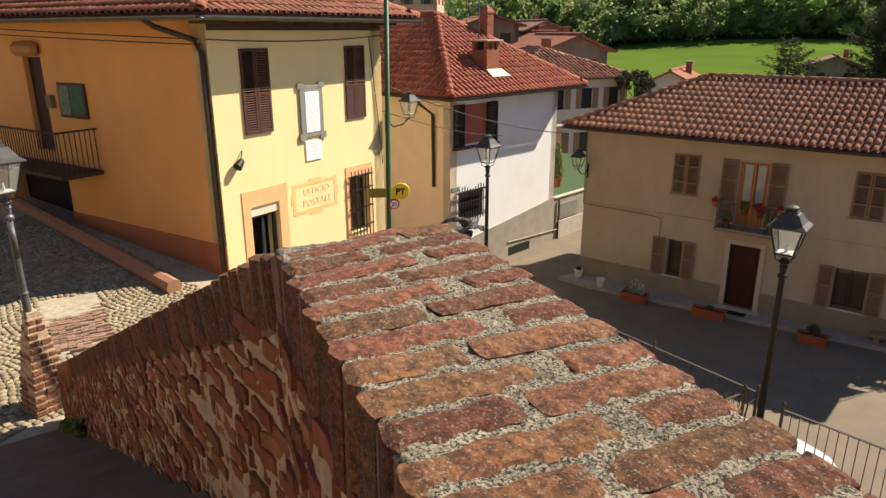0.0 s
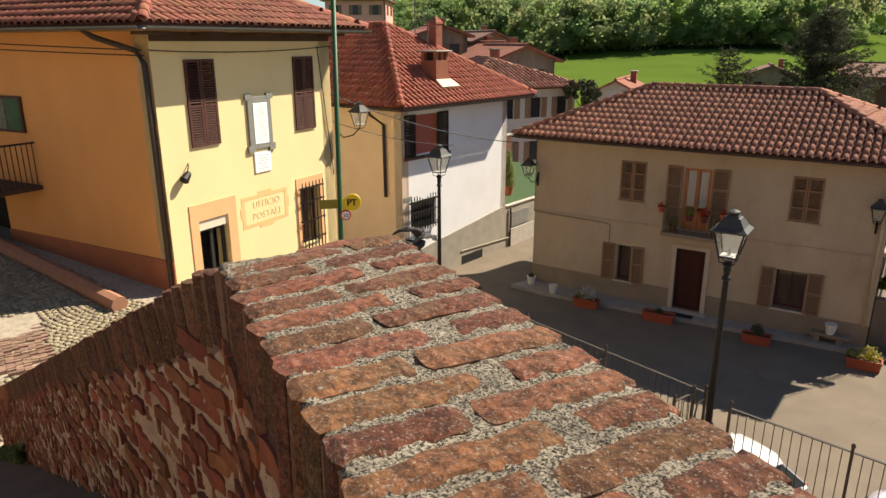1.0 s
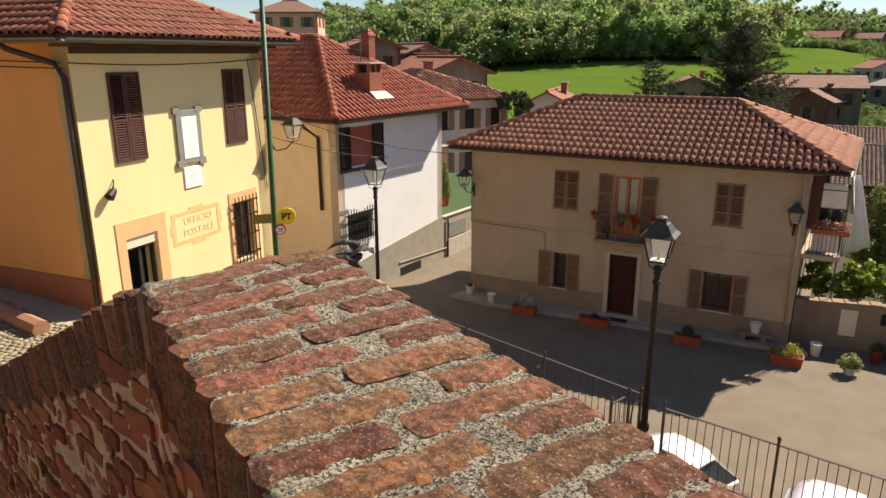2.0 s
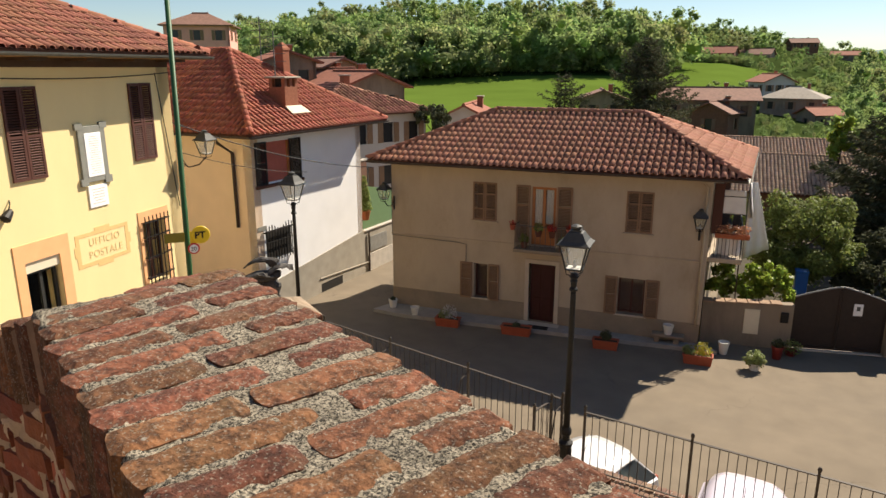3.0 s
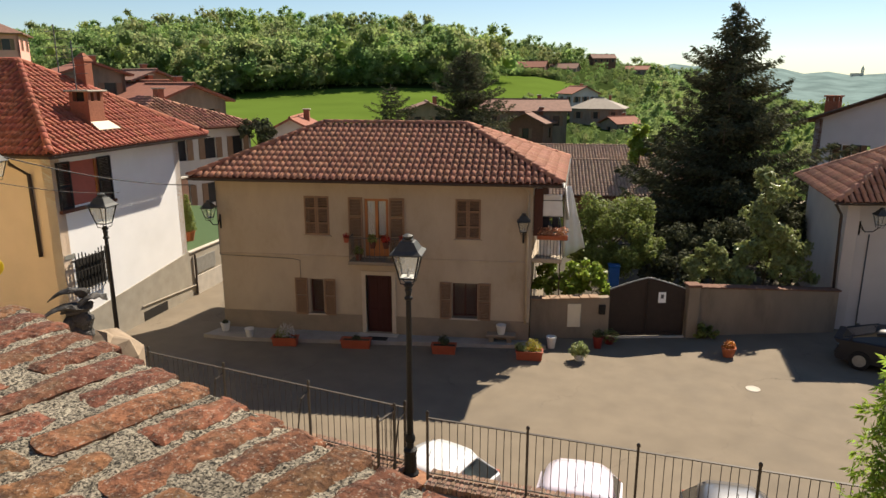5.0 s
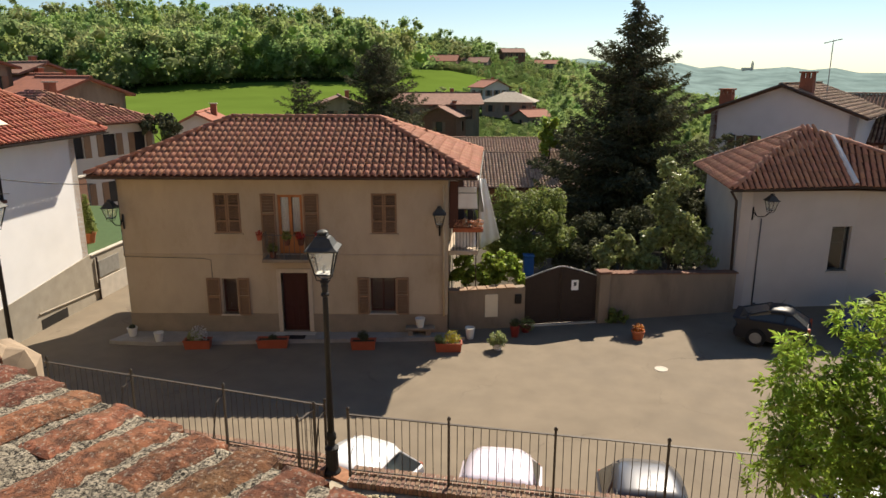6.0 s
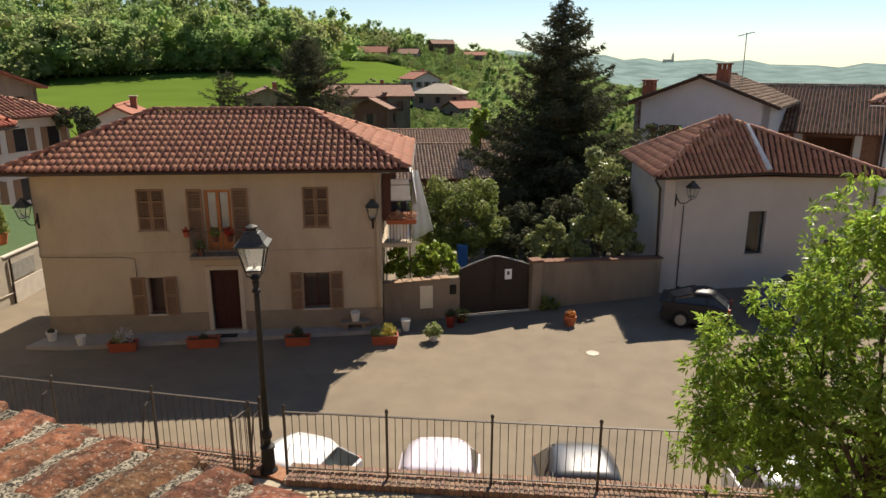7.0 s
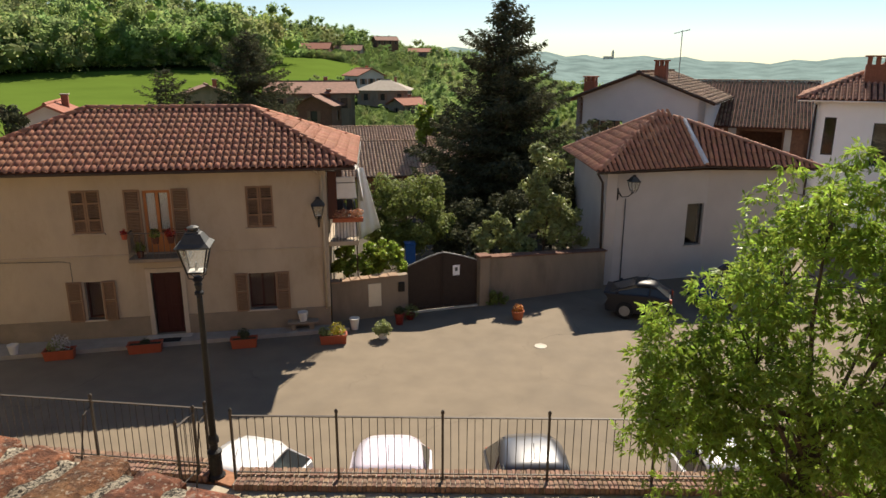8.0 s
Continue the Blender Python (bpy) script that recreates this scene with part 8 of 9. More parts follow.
VH(-3.0, 300, 8, 14, 9, 14.2, 16.8, -12, M_BRICKOLD, M_ROOF_RED, label="farmhouse on the hill with red roof", nwin=3)
VH(12.3, 322, 8, 12, 9, 14.0, 16.4, -15, M_TANWALL, M_ROOF_FAR, label="farm building on the hill", nwin=3)
VH(34.0, 382, 12, 12, 9, 20.2, 22.4, 10, M_BRICKOLD, M_ROOF_FAR, label="long farm building near the hilltop", nwin=4)
VH(53.0, 380, 10, 13, 9, 14.4, 16.4, -8, M_TANWALL, M_ROOF_RED, label="house near the hilltop", nwin=3)
VH(-64.0, 75.5, 8, 8.0, 7.0, 13.9, 15.5, 30, M_PINK, M_ROOF_FAR, True, "pink house with a balcony on the rise", 3, 1, chimney=False)
VH(-36.4, 61, 6, 4.0, 5, 8.7, 9.6, 60, M_TANWALL, M_ROOF_FAR, label="brown house with a tile roof", nwin=2)
VH(-34.0, 57.8, 5, 4.4, 5.5, 7.5, 8.6, 66, M_PINK, M_ROOF_RED, label="salmon rendered house with a red tile roof", nwin=2)
VH(-24.0, 40.6, 2, 8.4, 9.0, 5.9, 7.6, 64, M_OFFWHITE, M_TILE_OLDR, True, "whitewashed house with an old tile roof", 4, 2, tiles=True)
VH(-20.3, 57.5, 2, 3.8, 6, 4.5, 5.7, 10, M_OFFWHITE, M_ROOF_RED, label="small pale house with a red roof", nwin=1)
VH(-34.8, 50.5, 6, 4.5, 5, 9.1, 10.0, 50, M_TANWALL, M_ROOF_RED, label="low house with a red tile roof", nwin=2)
VH(-27.5, 50.0, 4, 5.5, 6, 7.2, 8.4, 58, M_TANWALL, M_ROOF_RED, label="house with a patched red tile roof", nwin=2)
CLEAR = []       # bearing, half-width and distance of each house, kept free of trees in front
for hx, hy, hw in ((-1.6, 92, 11), (9.9, 160, 9), (12.3, 140, 10), (15.5, 130, 5), (-3.0, 300, 13), (13.7, 322, 13), (36.2, 382, 15), (51.5, 380, 11)):
    hr = math.hypot(hx, hy)
    CLEAR.append((math.degrees(math.atan2(-hx, hy)), math.degrees(0.5 * hw / hr), hr))


def ball_quads(c, r, n, rg):
    """A lumpy ball of quads: a cube's faces blown out."""
    g = np.linspace(-1, 1, n + 1)
    V = []
    for ax in range(3):
        for sg in (-1, 1):
            for i in range(n):
                for j in range(n):
                    p = np.array([[g[i], g[j]], [g[i + 1], g[j]], [g[i + 1], g[j + 1]], [g[i], g[j + 1]]])
                    q = np.insert(p, ax, sg, axis=1)
                    V.append(q[::sg * (-1 if ax == 1 else 1)])
    v = np.concatenate(V)
    v /= np.linalg.norm(v, axis=1)[:, None]
    ph = rg.uniform(0, 6.28, 3)
    k = 1 + 0.10 * np.sin(v @ np.array([5.0, 3.0, 2.0]) + ph[0]) + 0.08 * np.sin(v @ np.array([-3.0, 6.0, 4.0]) + ph[1])
    return c + v * r * k[:, None]


def crown_kind(rg, leaves, size, tall=False):
    """One crown, about a unit high: lumpy boughs overlapping in a dome, clad in small leaf sprays."""
    n = int(rg.integers(8, 12))
    h = rg.uniform(0, 1, n) ** 0.9
    ang = rg.uniform(0, 6.28, n)
    spread = (0.16 if tall else 0.34) * np.sqrt(np.clip(1 - (1.5 * h - 0.55) ** 2, 0.05, 1))
    c = np.c_[np.cos(ang) * spread, np.sin(ang) * spread, -0.38 + 0.72 * h]
    r = rg.uniform(0.13, 0.23, n) * (0.8 if tall else 1.0) * (1.1 - 0.35 * h)
    core = np.concatenate([ball_quads(ci, ri * 0.50, 2, rg) for ci, ri in zip(c, r)])
    k = rg.choice(n, leaves, p=r ** 2 / (r ** 2).sum())
    d = rg.normal(size=(leaves, 3))
    d[:, 2] = np.abs(d[:, 2]) * np.where(rg.random(leaves) < 0.72, 1, -1)
    d /= np.linalg.norm(d, axis=1)[:, None]
    pos = c[k] + d * (r[k] * rg.uniform(0.70, 1.16, leaves))[:, None]
    nrm = d + rg.normal(size=(leaves, 3)) * 0.85
    nrm /= np.linalg.norm(nrm, axis=1)[:, None]
    a = np.cross(nrm, rg.normal(size=(leaves, 3)))
    a /= np.linalg.norm(a, axis=1)[:, None]
    b = np.cross(nrm, a)
    s = size * rg.uniform(0.6, 1.3, leaves)[:, None]
    lv = np.stack([pos - a * s * 0.6, pos + b * s * 0.5, pos + a * s * 0.6, pos - b * s * 0.5], 1).reshape(-1, 3)
    return np.concatenate([core, lv])


def woods():
    """Trees of the hillside and the valley: a few crowns, repeated with turns and sizes, finer where nearer."""
    rg = np.random.default_rng(31)
    kinds = {(1, k): crown_kind(rg, 800, 0.042, k % 4 == 3) for k in range(12)}
    kinds.update({(0, k): crown_kind(rg, 260, 0.060, k % 4 == 3) for k in range(8)})
    edge = ([-2.5, 0, 2, 3.2, 4, 8, 13, 15.5, 21, 25, 34, 40], [205, 235, 260, 258, 222, 218, 214, 218, 210, 207, 200, 120])
    spots, tries = [], 0
    while len(spots) < 1900 and tries < 90000:
        tries += 1
        a = rg.uniform(-45, 48)
        r = rg.uniform(70, 640) if a < 4 else rg.uniform(120, 600)
        if a > -2.5 and r < float(np.interp(a, *edge)):
            continue
        if a < -2.5 and r < 130 and rg.random() < 0.55:
            continue
        if any(abs(a - ha) < hw + 0.3 and hr - 12 < r < hr + 8 for ha, hw, hr in CLEAR):
            continue
        if -2.4 < a < 3.3 and 188 < r < 262:
            continue
        # clearings
        if (12.6 < a < 16.0 and 255 < r < 345) or (4.6 < a < 7.6 and 370 < r < 450):
            continue
        spots.append((a, r, rg.choice([6.0, 8.0, 10.0, 12.0, 14.5]) * (1.0 if r > 200 else 0.5) * (0.8 if a < 3 else 1.0)))
    for k in range(120):
        a = rg.uniform(3.5, 35)
        spots.append((a, float(np.interp(a, *edge)) + rg.uniform(2, 14), rg.choice([5.0, 9.0, 13.0, 16.0, 18.0])))
    # bushes below the village, and a hedge beside the meadow
    for k in range(150):
        a, r = rg.uniform(-11, 3), rg.uniform(64, 122)
        top = 8.6 - r * math.tan(radians(rg.uniform(4.0, 5.6)))
        spots.append((a, r, max(1.5, (top - float(land(r, a))) * 0.95)))
    for k in range(170):
        a, r = rg.uniform(-16, 1.5), rg.uniform(300, 470)
        if not any(abs(a - ha) < hw and hr - 14 < r < hr + 6 for ha, hw, hr in CLEAR):
            spots.append((a, r, rg.uniform(6, 12.5)))
    for k in range(240):
        a, r = rg.uniform(-15, 3), rg.uniform(108, 300)
        if not (a > -2.4 and 180 < r < 264) and not any(abs(a - ha) < hw + 0.2 and hr - 14 < r < hr + 8 for ha, hw, hr in CLEAR):
            spots.append((a, r, rg.uniform(3.5, 8.5)))
    for k in range(60):
        spots.append((rg.uniform(-2.0, 2.4), rg.uniform(264, 270), rg.uniform(2.0, 4.0)))
    V = [[] for m in M_LEAF_FAR]
    for a, r, h in spots:
        h *= rg.uniform(0.85, 1.15) * (float(np.interp(a, [2, 8], [0.82, 1.0])) if r > 350 else 1.0)
        for ha, hw, hr in CLEAR:
            if abs(a - ha) < hw + 0.5 and r < hr:
                h = min(h, 0.010 * hr)
        x, y = -r * math.sin(radians(a)), r * math.cos(radians(a))
        z = float(land(r, a))
        v = kinds[(1, int(rg.integers(12))) if r < 330 else (0, int(rg.integers(8)))]
        t = rg.uniform(0, 6.28)
        c, s = math.cos(t), math.sin(t)
        st = rg.uniform(0.8, 1.1)
        sort = int(rg.choice(4, p=[0.34, 0.3, 0.2, 0.16]))
        V[sort].append(np.c_[(v[:, 0] * c - v[:, 1] * s) * h + x, (v[:, 0] * s + v[:, 1] * c) * h + y, v[:, 2] * h * st + z + h * 0.50 * st])
    for q, m, words in zip(V, M_LEAF_FAR, ("pale fresh-green", "green", "dark green", "olive-yellow")):
        q = np.concatenate(q)
        ob = arrays("woods", q, np.arange(len(q)).reshape(-1, 4), m)
        tagged(ob, words + " trees of the spring woods on the hillside", "woods", kind="stuff")


woods()
# chapel on the far ridge
cx, cy = 3100 * math.sin(radians(22.9)), 3100 * math.cos(radians(22.9))
cz = float(land(3100, -22.9))
ch = thing("chapel", "pale chapel with a tower on the far ridge", "church", at=(cx, cy, cz))
part("nave", box(bmesh.new(), cx - 26, cx + 10, cy - 8, cy + 8, cz - 8, cz + 14), M_STONE_L, ch)
part("tower", lathe(bmesh.new(), [(6, -5), (6, 30), (0.6, 42)], 4, pose(cx + 14, cy, cz)), M_STONE_L, ch)

# green terrace, wall and conical shrub beside the white house
gt = thing("side_terrace", "raised terrace with artificial grass beside the white house", "terrace", at=(-14.0, 26.0, 0))
TF = frame_of((-13.96, 25.70, 0), (0.096, 0.995))
part("terrace_wall", box(bmesh.new(), 0, 10, 0, 6.6, -0.8, 1.68, TF), M_CONC, gt, "stained concrete terrace wall")
part("terrace_grass", box(bmesh.new(), 0.02, 9.9, 0.14, 6.4, 1.6, 1.735, TF), M_TURF, gt, "green artificial grass")
part("terrace_coping", box(bmesh.new(), -0.02, 10.02, -0.05, 0.13, 1.68, 1.76, TF, 0.02), M_STONE, gt)
panel(gt, TF, 0.45, 1.85, 0.72, 1.38, -0.03, 0.0, M_ZINC, "hatch", "grey metal hatch")
panel(gt, TF, 0.35, 2.5, -0.5, 0.62, -0.04, 0.0, M_STONE, "door_panel", "buff painted low door")
part("down_pipe", tube(bmesh.new(), [TF @ Vector((0.30, -0.06, -0.3)), TF @ Vector((0.30, -0.06, 1.6))], 0.04, 6), M_GUTTER, gt)
part("back_wall", box(bmesh.new(), 0.1, 10, 6.4, 6.6, 1.735, 3.3, TF), M_COPING, gt, "dark wall behind the grass")
part("back_rail", box(bmesh.new(), 0.1, 10, 6.36, 6.64, 3.3, 3.38, TF), M_STONE, gt)
tp = thing("potted_cypress", "clipped conical shrub in a terracotta pot", "plant", at=(-15.0, 27.8, 1.735))
part("pot", lathe(bmesh.new(), [(0.17, 0), (0.24, 0.36), (0.27, 0.38), (0.27, 0.44), (0.20, 0.44)], 12, pose(-15.0, 27.8, 1.735)), M_TERRA, tp, "terracotta pot")
v, f = leaf_cloud(2200, [(-15.0, 27.8, 2.35 + 0.17 * k) for k in range(9)], [0.34 - 0.03 * k for k in range(9)], 0.06, 41)
arrays("foliage", v, f, M_LEAF_MID, tp)

# ---- pavement, planters and pots before the cream house ----
bm = bmesh.new()
prism(bm, [(-11.3, 21.3), (-9.9, 21.15), (0.6, 21.75), (0.2, 22.16), (-10.9, 22.16)], -0.5, -0.02)
tagged(part("pavement", bm, M_PAVE, None), "low stone pavement along the cream house", "pavement", kind="structure")


def planter(x, y, z, label, plants, w=0.85, yaw=0.0, seed=1, mat_l=None, spread=0.18, h=0.22, n=300, size=0.05):
    t = thing("planter", label, "planter", group="terracotta window-box planters", at=(x, y, z))
    M = pose(x, y, z, 0, 0, yaw)
    bm = bmesh.new()
    lo = [bm.verts.new(M @ Vector((sx * (w / 2 - 0.03), sy * 0.13, 0))) for sx, sy in ((-1, -1), (1, -1), (1, 1), (-1, 1))]
    hi = [bm.verts.new(M @ Vector((sx * w / 2, sy * 0.17, 0.30))) for sx, sy in ((-1, -1), (1, -1), (1, 1), (-1, 1))]
    li = [bm.verts.new(M @ Vector((sx * (w / 2 - 0.03), sy * 0.14, 0.30))) for sx, sy in ((-1, -1), (1, -1), (1, 1), (-1, 1))]
    lb = [bm.verts.new(M @ Vector((sx * (w / 2 - 0.04), sy * 0.12, 0.25))) for sx, sy in ((-1, -1), (1, -1), (1, 1), (-1, 1))]
    bm.faces.new(lo[::-1])
    for a, b in ((lo, hi), (hi, li), (li, lb)):
        for i in range(4):
            bm.faces.new((a[i], a[(i + 1) % 4], b[(i + 1) % 4], b[i]))
    bm.faces.new(lb)
    part("box", bm, M_PLASTIC_R, t, "terracotta-coloured plastic box")
    rim = bmesh.new()
    for sx in (-1, 1):
        box(rim, sx * w / 2 - 0.02, sx * w / 2 + 0.02, -0.19, 0.19, 0.285, 0.315, M)
    for sy in (-1, 1):
        box(rim, -w / 2 + 0.02, w / 2 - 0.02, sy * 0.17 - 0.02, sy * 0.17 + 0.02, 0.285, 0.315, M)
    part("rim", rim, M_PLASTIC_R, t)
    part("soil", box(bmesh.new(), -w / 2 + 0.05, w / 2 - 0.05, -0.12, 0.12, 0.2, 0.265, M), M_SOIL, t)
    for px, pz, r, m in plants:
        c = M @ Vector((px, 0, 0.30 + pz))
        v, f = leaf_cloud(n, [tuple(c), tuple(c + Vector((r * 0.4, 0, -pz * 0.4))), tuple(c + Vector((-r * 0.4, 0.03, -pz * 0.3)))], [r, r * 0.8, r * 0.8], size, seed, droop=-0.4)
        tagged(arrays("plant", v, f, m, t), kind="stuff")
    return t


planter(-8.2, 21.0, -0.15, "terracotta planter with grey-white flowers", [(0.05, 0.25, 0.26, M_FLOWER_W), (-0.1, 0.12, 0.22, M_LEAF_DULL)], 0.85, 4, 51)
planter(-5.75, 21.1, -0.15, "terracotta planter with low dry plants", [(0.0, 0.0, 0.14, M_NEEDLE)], 1.0, 3, 52)
planter(-2.75, 21.0, -0.15, "terracotta planter with a dark upright plant", [(0.0, 0.18, 0.17, M_NEEDLE)], 0.8, 2, 53)
planter(0.05, 20.85, -0.15, "terracotta planter with yellow-green leaves", [(0.12, 0.2, 0.24, M_LEAF_YEL), (-0.28, 0.12, 0.17, M_LEAF_DULL)], 0.85, 0, 54)


def pot(x, y, z, r, h, material, label, plant=None, pr=0.2, ph=0.2, seed=3, n=260, sz=0.05):
    t = thing("flower_pot", label, "pot", group="flower pots by the house", at=(x, y, z))
    part("pot", lathe(bmesh.new(), [(r * 0.72, 0), (r, h * 0.85), (r * 1.08, h * 0.86), (r * 1.08, h), (r * 0.9, h), (r * 0.85, h * 0.9)], 14, pose(x, y, z)), material, t, smooth=False)
    if plant:
        v, f = leaf_cloud(n, [(x, y, z + h + ph * 0.4), (x + pr * 0.3, y, z + h + ph * 0.3), (x - pr * 0.4, y, z + h + ph * 0.25)], [pr * 0.8, pr * 0.7, pr * 0.6], sz, seed)
        tagged(arrays("plant", v, f, plant, t), kind="stuff")
    return t


pot(-10.68, 21.75, -0.02, 0.16, 0.30, M_POT_W, "white plastic pot on the pavement", M_NEEDLE, 0.1, 0.05)
pot(-9.6, 21.3, -0.02, 0.15, 0.30, M_POT_W, "white plastic pot on the pavement")
pot(0.78, 21.95, -0.15, 0.16, 0.40, M_POT_W, "tall white pot beside the planter")
pot(1.65, 21.0, -0.15, 0.18, 0.22, M_POT_W, "pale bowl with a rounded green plant", M_LEAF_DULL, 0.34, 0.35, 61, 500, 0.07)
pot(2.33, 22.15, -0.15, 0.17, 0.42, M_POT_R, "dark red glazed pot", M_NEEDLE, 0.22, 0.2, 62)
pot(2.75, 22.6, -0.15, 0.18, 0.18, M_POT_R, "low pot with dark foliage by the gate", M_LEAF_MID, 0.35, 0.3, 63)
pot(6.5, 21.95, -0.15, 0.22, 0.32, M_TERRA, "terracotta pot with orange flowers by the wall", M_FLOWER_O, 0.22, 0.2, 64)
# stone bench with an urn
bn = thing("stone_bench", "small stone bench against the plinth", "bench", at=(-0.9, 21.95, -0.02))
part("seat", box(bmesh.new(), -1.42, -0.42, 21.78, 22.14, 0.18, 0.26, None, 0.015), M_PLINTH, bn)
for x in (-1.25, -0.65):
    part("leg", box(bmesh.new(), x - 0.08, x + 0.08, 21.85, 22.1, -0.02, 0.18), M_PLINTH, bn)
pot(-0.92, 21.95, 0.26, 0.16, 0.32, M_POT_W, "white lidded urn on the stone bench", None)
mt = thing("door_mat", "dark door mat before the front door", "mat", at=(-5.15, 21.7, -0.02))
part("mat", box(bmesh.new(), -5.5, -4.8, 21.5, 21.8, -0.02, 0.0), M_DARK, mt)
mh = thing("manhole_cover", "pale round manhole cover in the asphalt", "manhole cover", at=(6.57, 19.49, GROUND))
part("cover", lathe(bmesh.new(), [(0.20, 0.0), (0.20, 0.012), (0.17, 0.014), (0.16, 0.008)], 20, pose(6.57, 19.49, GROUND)), M_STONE, mh)

# flowers on the balcony of the cream house
for x, mm in ((-5.75, M_LEAF_MID), (-5.2, M_LEAF_MID), (-4.75, M_FLOWER_R), (-4.45, M_LEAF_MID)):
    t = thing("flower_box", "flower pot hung on the balcony rail", "flower pot", group="balcony flower pots", at=(x, 21.5, 2.72))
    zp, yp = (2.73, 21.76) if mm is M_LEAF_MID and x < -5.5 or x > -4.5 else (3.22, 21.52)
    part("pot", lathe(bmesh.new(), [(0.08, 0), (0.12, 0.2), (0.13, 0.22), (0.10, 0.22)], 10, pose(x, yp, zp)), M_POT_D, t)
    v, f = leaf_cloud(160, [(x, yp, zp + 0.32)], [0.17], 0.05, int(abs(x) * 100))
    arrays("plant", v, f, mm, t)
for x in (-6.1, -4.2):
    t = thing("hanging_pot", "small red flower pot hung beside the balcony", "flower pot", group="balcony flower pots", at=(x, 21.55, 3.4))
    part("pot", lathe(bmesh.new(), [(0.07, 0), (0.10, 0.16), (0.11, 0.18), (0.08, 0.18)], 10, pose(x, 21.55, 3.38)), M_PLASTIC_R, t)
    v, f = leaf_cloud(90, [(x, 21.55, 3.6)], [0.11], 0.04, 77)
    arrays("plant", v, f, M_FLOWER_R, t)

# side balcony of the cream house with washing and an awning
sb = thing("side_balcony", "cluttered side balcony with iron rail", "balcony", at=(0.6, 23.3, 2.5))
part("slab", box(bmesh.new(), 0.03, 1.05, 22.75, 25.6, 2.58, 2.74, None, 0.02), M_CREAM, sb)
for k in range(9):
    RODS.append((sb, pose(0.1 + k * 0.11, 22.79, 2.74), 0.91, M_IRON))
for k in range(20):
    RODS.append((sb, pose(1.01, 22.8 + k * 0.14, 2.74), 0.91, M_IRON))
bm = bmesh.new()
box(bm, 0.03, 1.03, 22.77, 22.81, 3.65, 3.68)
box(bm, 0.99, 1.03, 22.81, 25.6, 3.65, 3.68)
part("handrail", bm, M_IRON, sb)
part("post", tube(bmesh.new(), [(1.0, 23.2, -0.1), (1.0, 23.2, 2.6)], 0.02, 8), M_IRON_R, sb)
for p0, p1 in (((0.08, 22.7, 4.75), (1.05, 22.7, 4.75)), ((0.08, 22.7, 4.2), (1.05, 22.7, 4.2)), ((1.05, 22.7, 5.3), (1.05, 22.75, 2.7))):
    part("frame_bar", tube(bmesh.new(), [p0, p1], 0.014, 5), M_IRON_G, sb)


def cloth(name, label, p, u, v, nu=10, nv=10, amp=0.05, seed=1, material=None, flare=(0, 0, 0)):
    """A hanging sheet between corner p and the spans u and v, with folds."""
    rg = random.Random(seed)
    p, u, v = Vector(p), Vector(u), Vector(v)
    n = u.cross(v).normalized()
    vs, fs = [], []
    ph = rg.uniform(0, 6)
    for j in range(nv + 1):
        for i in range(nu + 1):
            a, b = i / nu, j / nv
            w = amp * math.sin(a * 14 + ph + b * 2) * (0.3 + b)
            q = p + u * (a * (1 - 0.12 * b * math.sin(ph))) + v * b + n * w + Vector(flare) * (a * b)
            vs.append(q[:])
    for j in range(nv):
        for i in range(nu):
            k = j * (nu + 1) + i
            fs.append((k, k + 1, k + nu + 2, k + nu + 1))
    t = thing(name, label, "cloth", at=tuple(p))
    ob = arrays("sheet", vs, fs, material or M_CLOTH, t, smooth=True)
    md = ob.modifiers.new("thick", "SOLIDIFY")
    md.thickness = 0.008
    return t


part("side_shutter", box(bmesh.new(), 0.06, 0.36, 22.64, 22.70, 3.55, 5.15, None, 0.01), M_SHUT_D, sb, "dark opened shutter leaf")
cloth("washing", "white sheet hung out on the side balcony", (0.12, 22.72, 4.95), (0.85, 0.0, 0), (0, 0, -0.75), amp=0.015, seed=2)
cloth("awning", "white cloth awning tied at the balcony corner", (1.18, 25.40, 4.85), (0.24, 0.04, -0.02), (0.02, 0.05, -2.75), amp=0.04, seed=4, flare=(0.6, 0.2, 0.4))
cloth("awning", "white cloth hanging behind the balcony corner", (1.1, 23.6, 5.1), (0.1, 1.7, -0.2), (0.12, 0.1, -1.2), amp=0.05, seed=9)
cloth("washing", "crumpled white washing behind the rail", (0.25, 22.95, 3.55), (0.7, 0.1, 0), (0, 0, -0.75), amp=0.05, seed=5)
for x, z, w in ((0.35, 4.15, 0.22), (0.68, 4.2, 0.2)):
    cloth("washing", "dark clothes hung on the balcony", (x, 22.9, z), (w, 0, 0), (0, 0, -0.55), 5, 5, 0.02, 6, M_DARKCLOTH)
for x, y in ((0.45, 22.7), (0.95, 22.68)):
    t = thing("flower_box", "flower box on the side balcony rail", "flower pot", group="balcony flower pots", at=(x, y, 3.5))
    part("pot", box(bmesh.new(), x - 0.26, x + 0.26, y - 0.09, y + 0.09, 3.42, 3.57, None, 0.02), M_TERRA, t)
    v, f = leaf_cloud(260, [(x - 0.12, y, 3.7), (x + 0.12, y, 3.72)], [0.17, 0.17], 0.05, int(x * 100))
    arrays("plant", v, f, M_FLOWER_P, t)
bc = thing("blue_bin", "blue plastic crate standing in the garden", "crate", at=(3.2, 26.3, 1.0))
part("body", box(bmesh.new(), 3.02, 3.42, 26.1, 26.5, GROUND, 1.62, None, 0.03), M_BLUE, bc)
part("lid", box(bmesh.new(), 3.0, 3.44, 26.08, 26.52, 1.62, 1.68, None, 0.01), M_BLUE, bc)

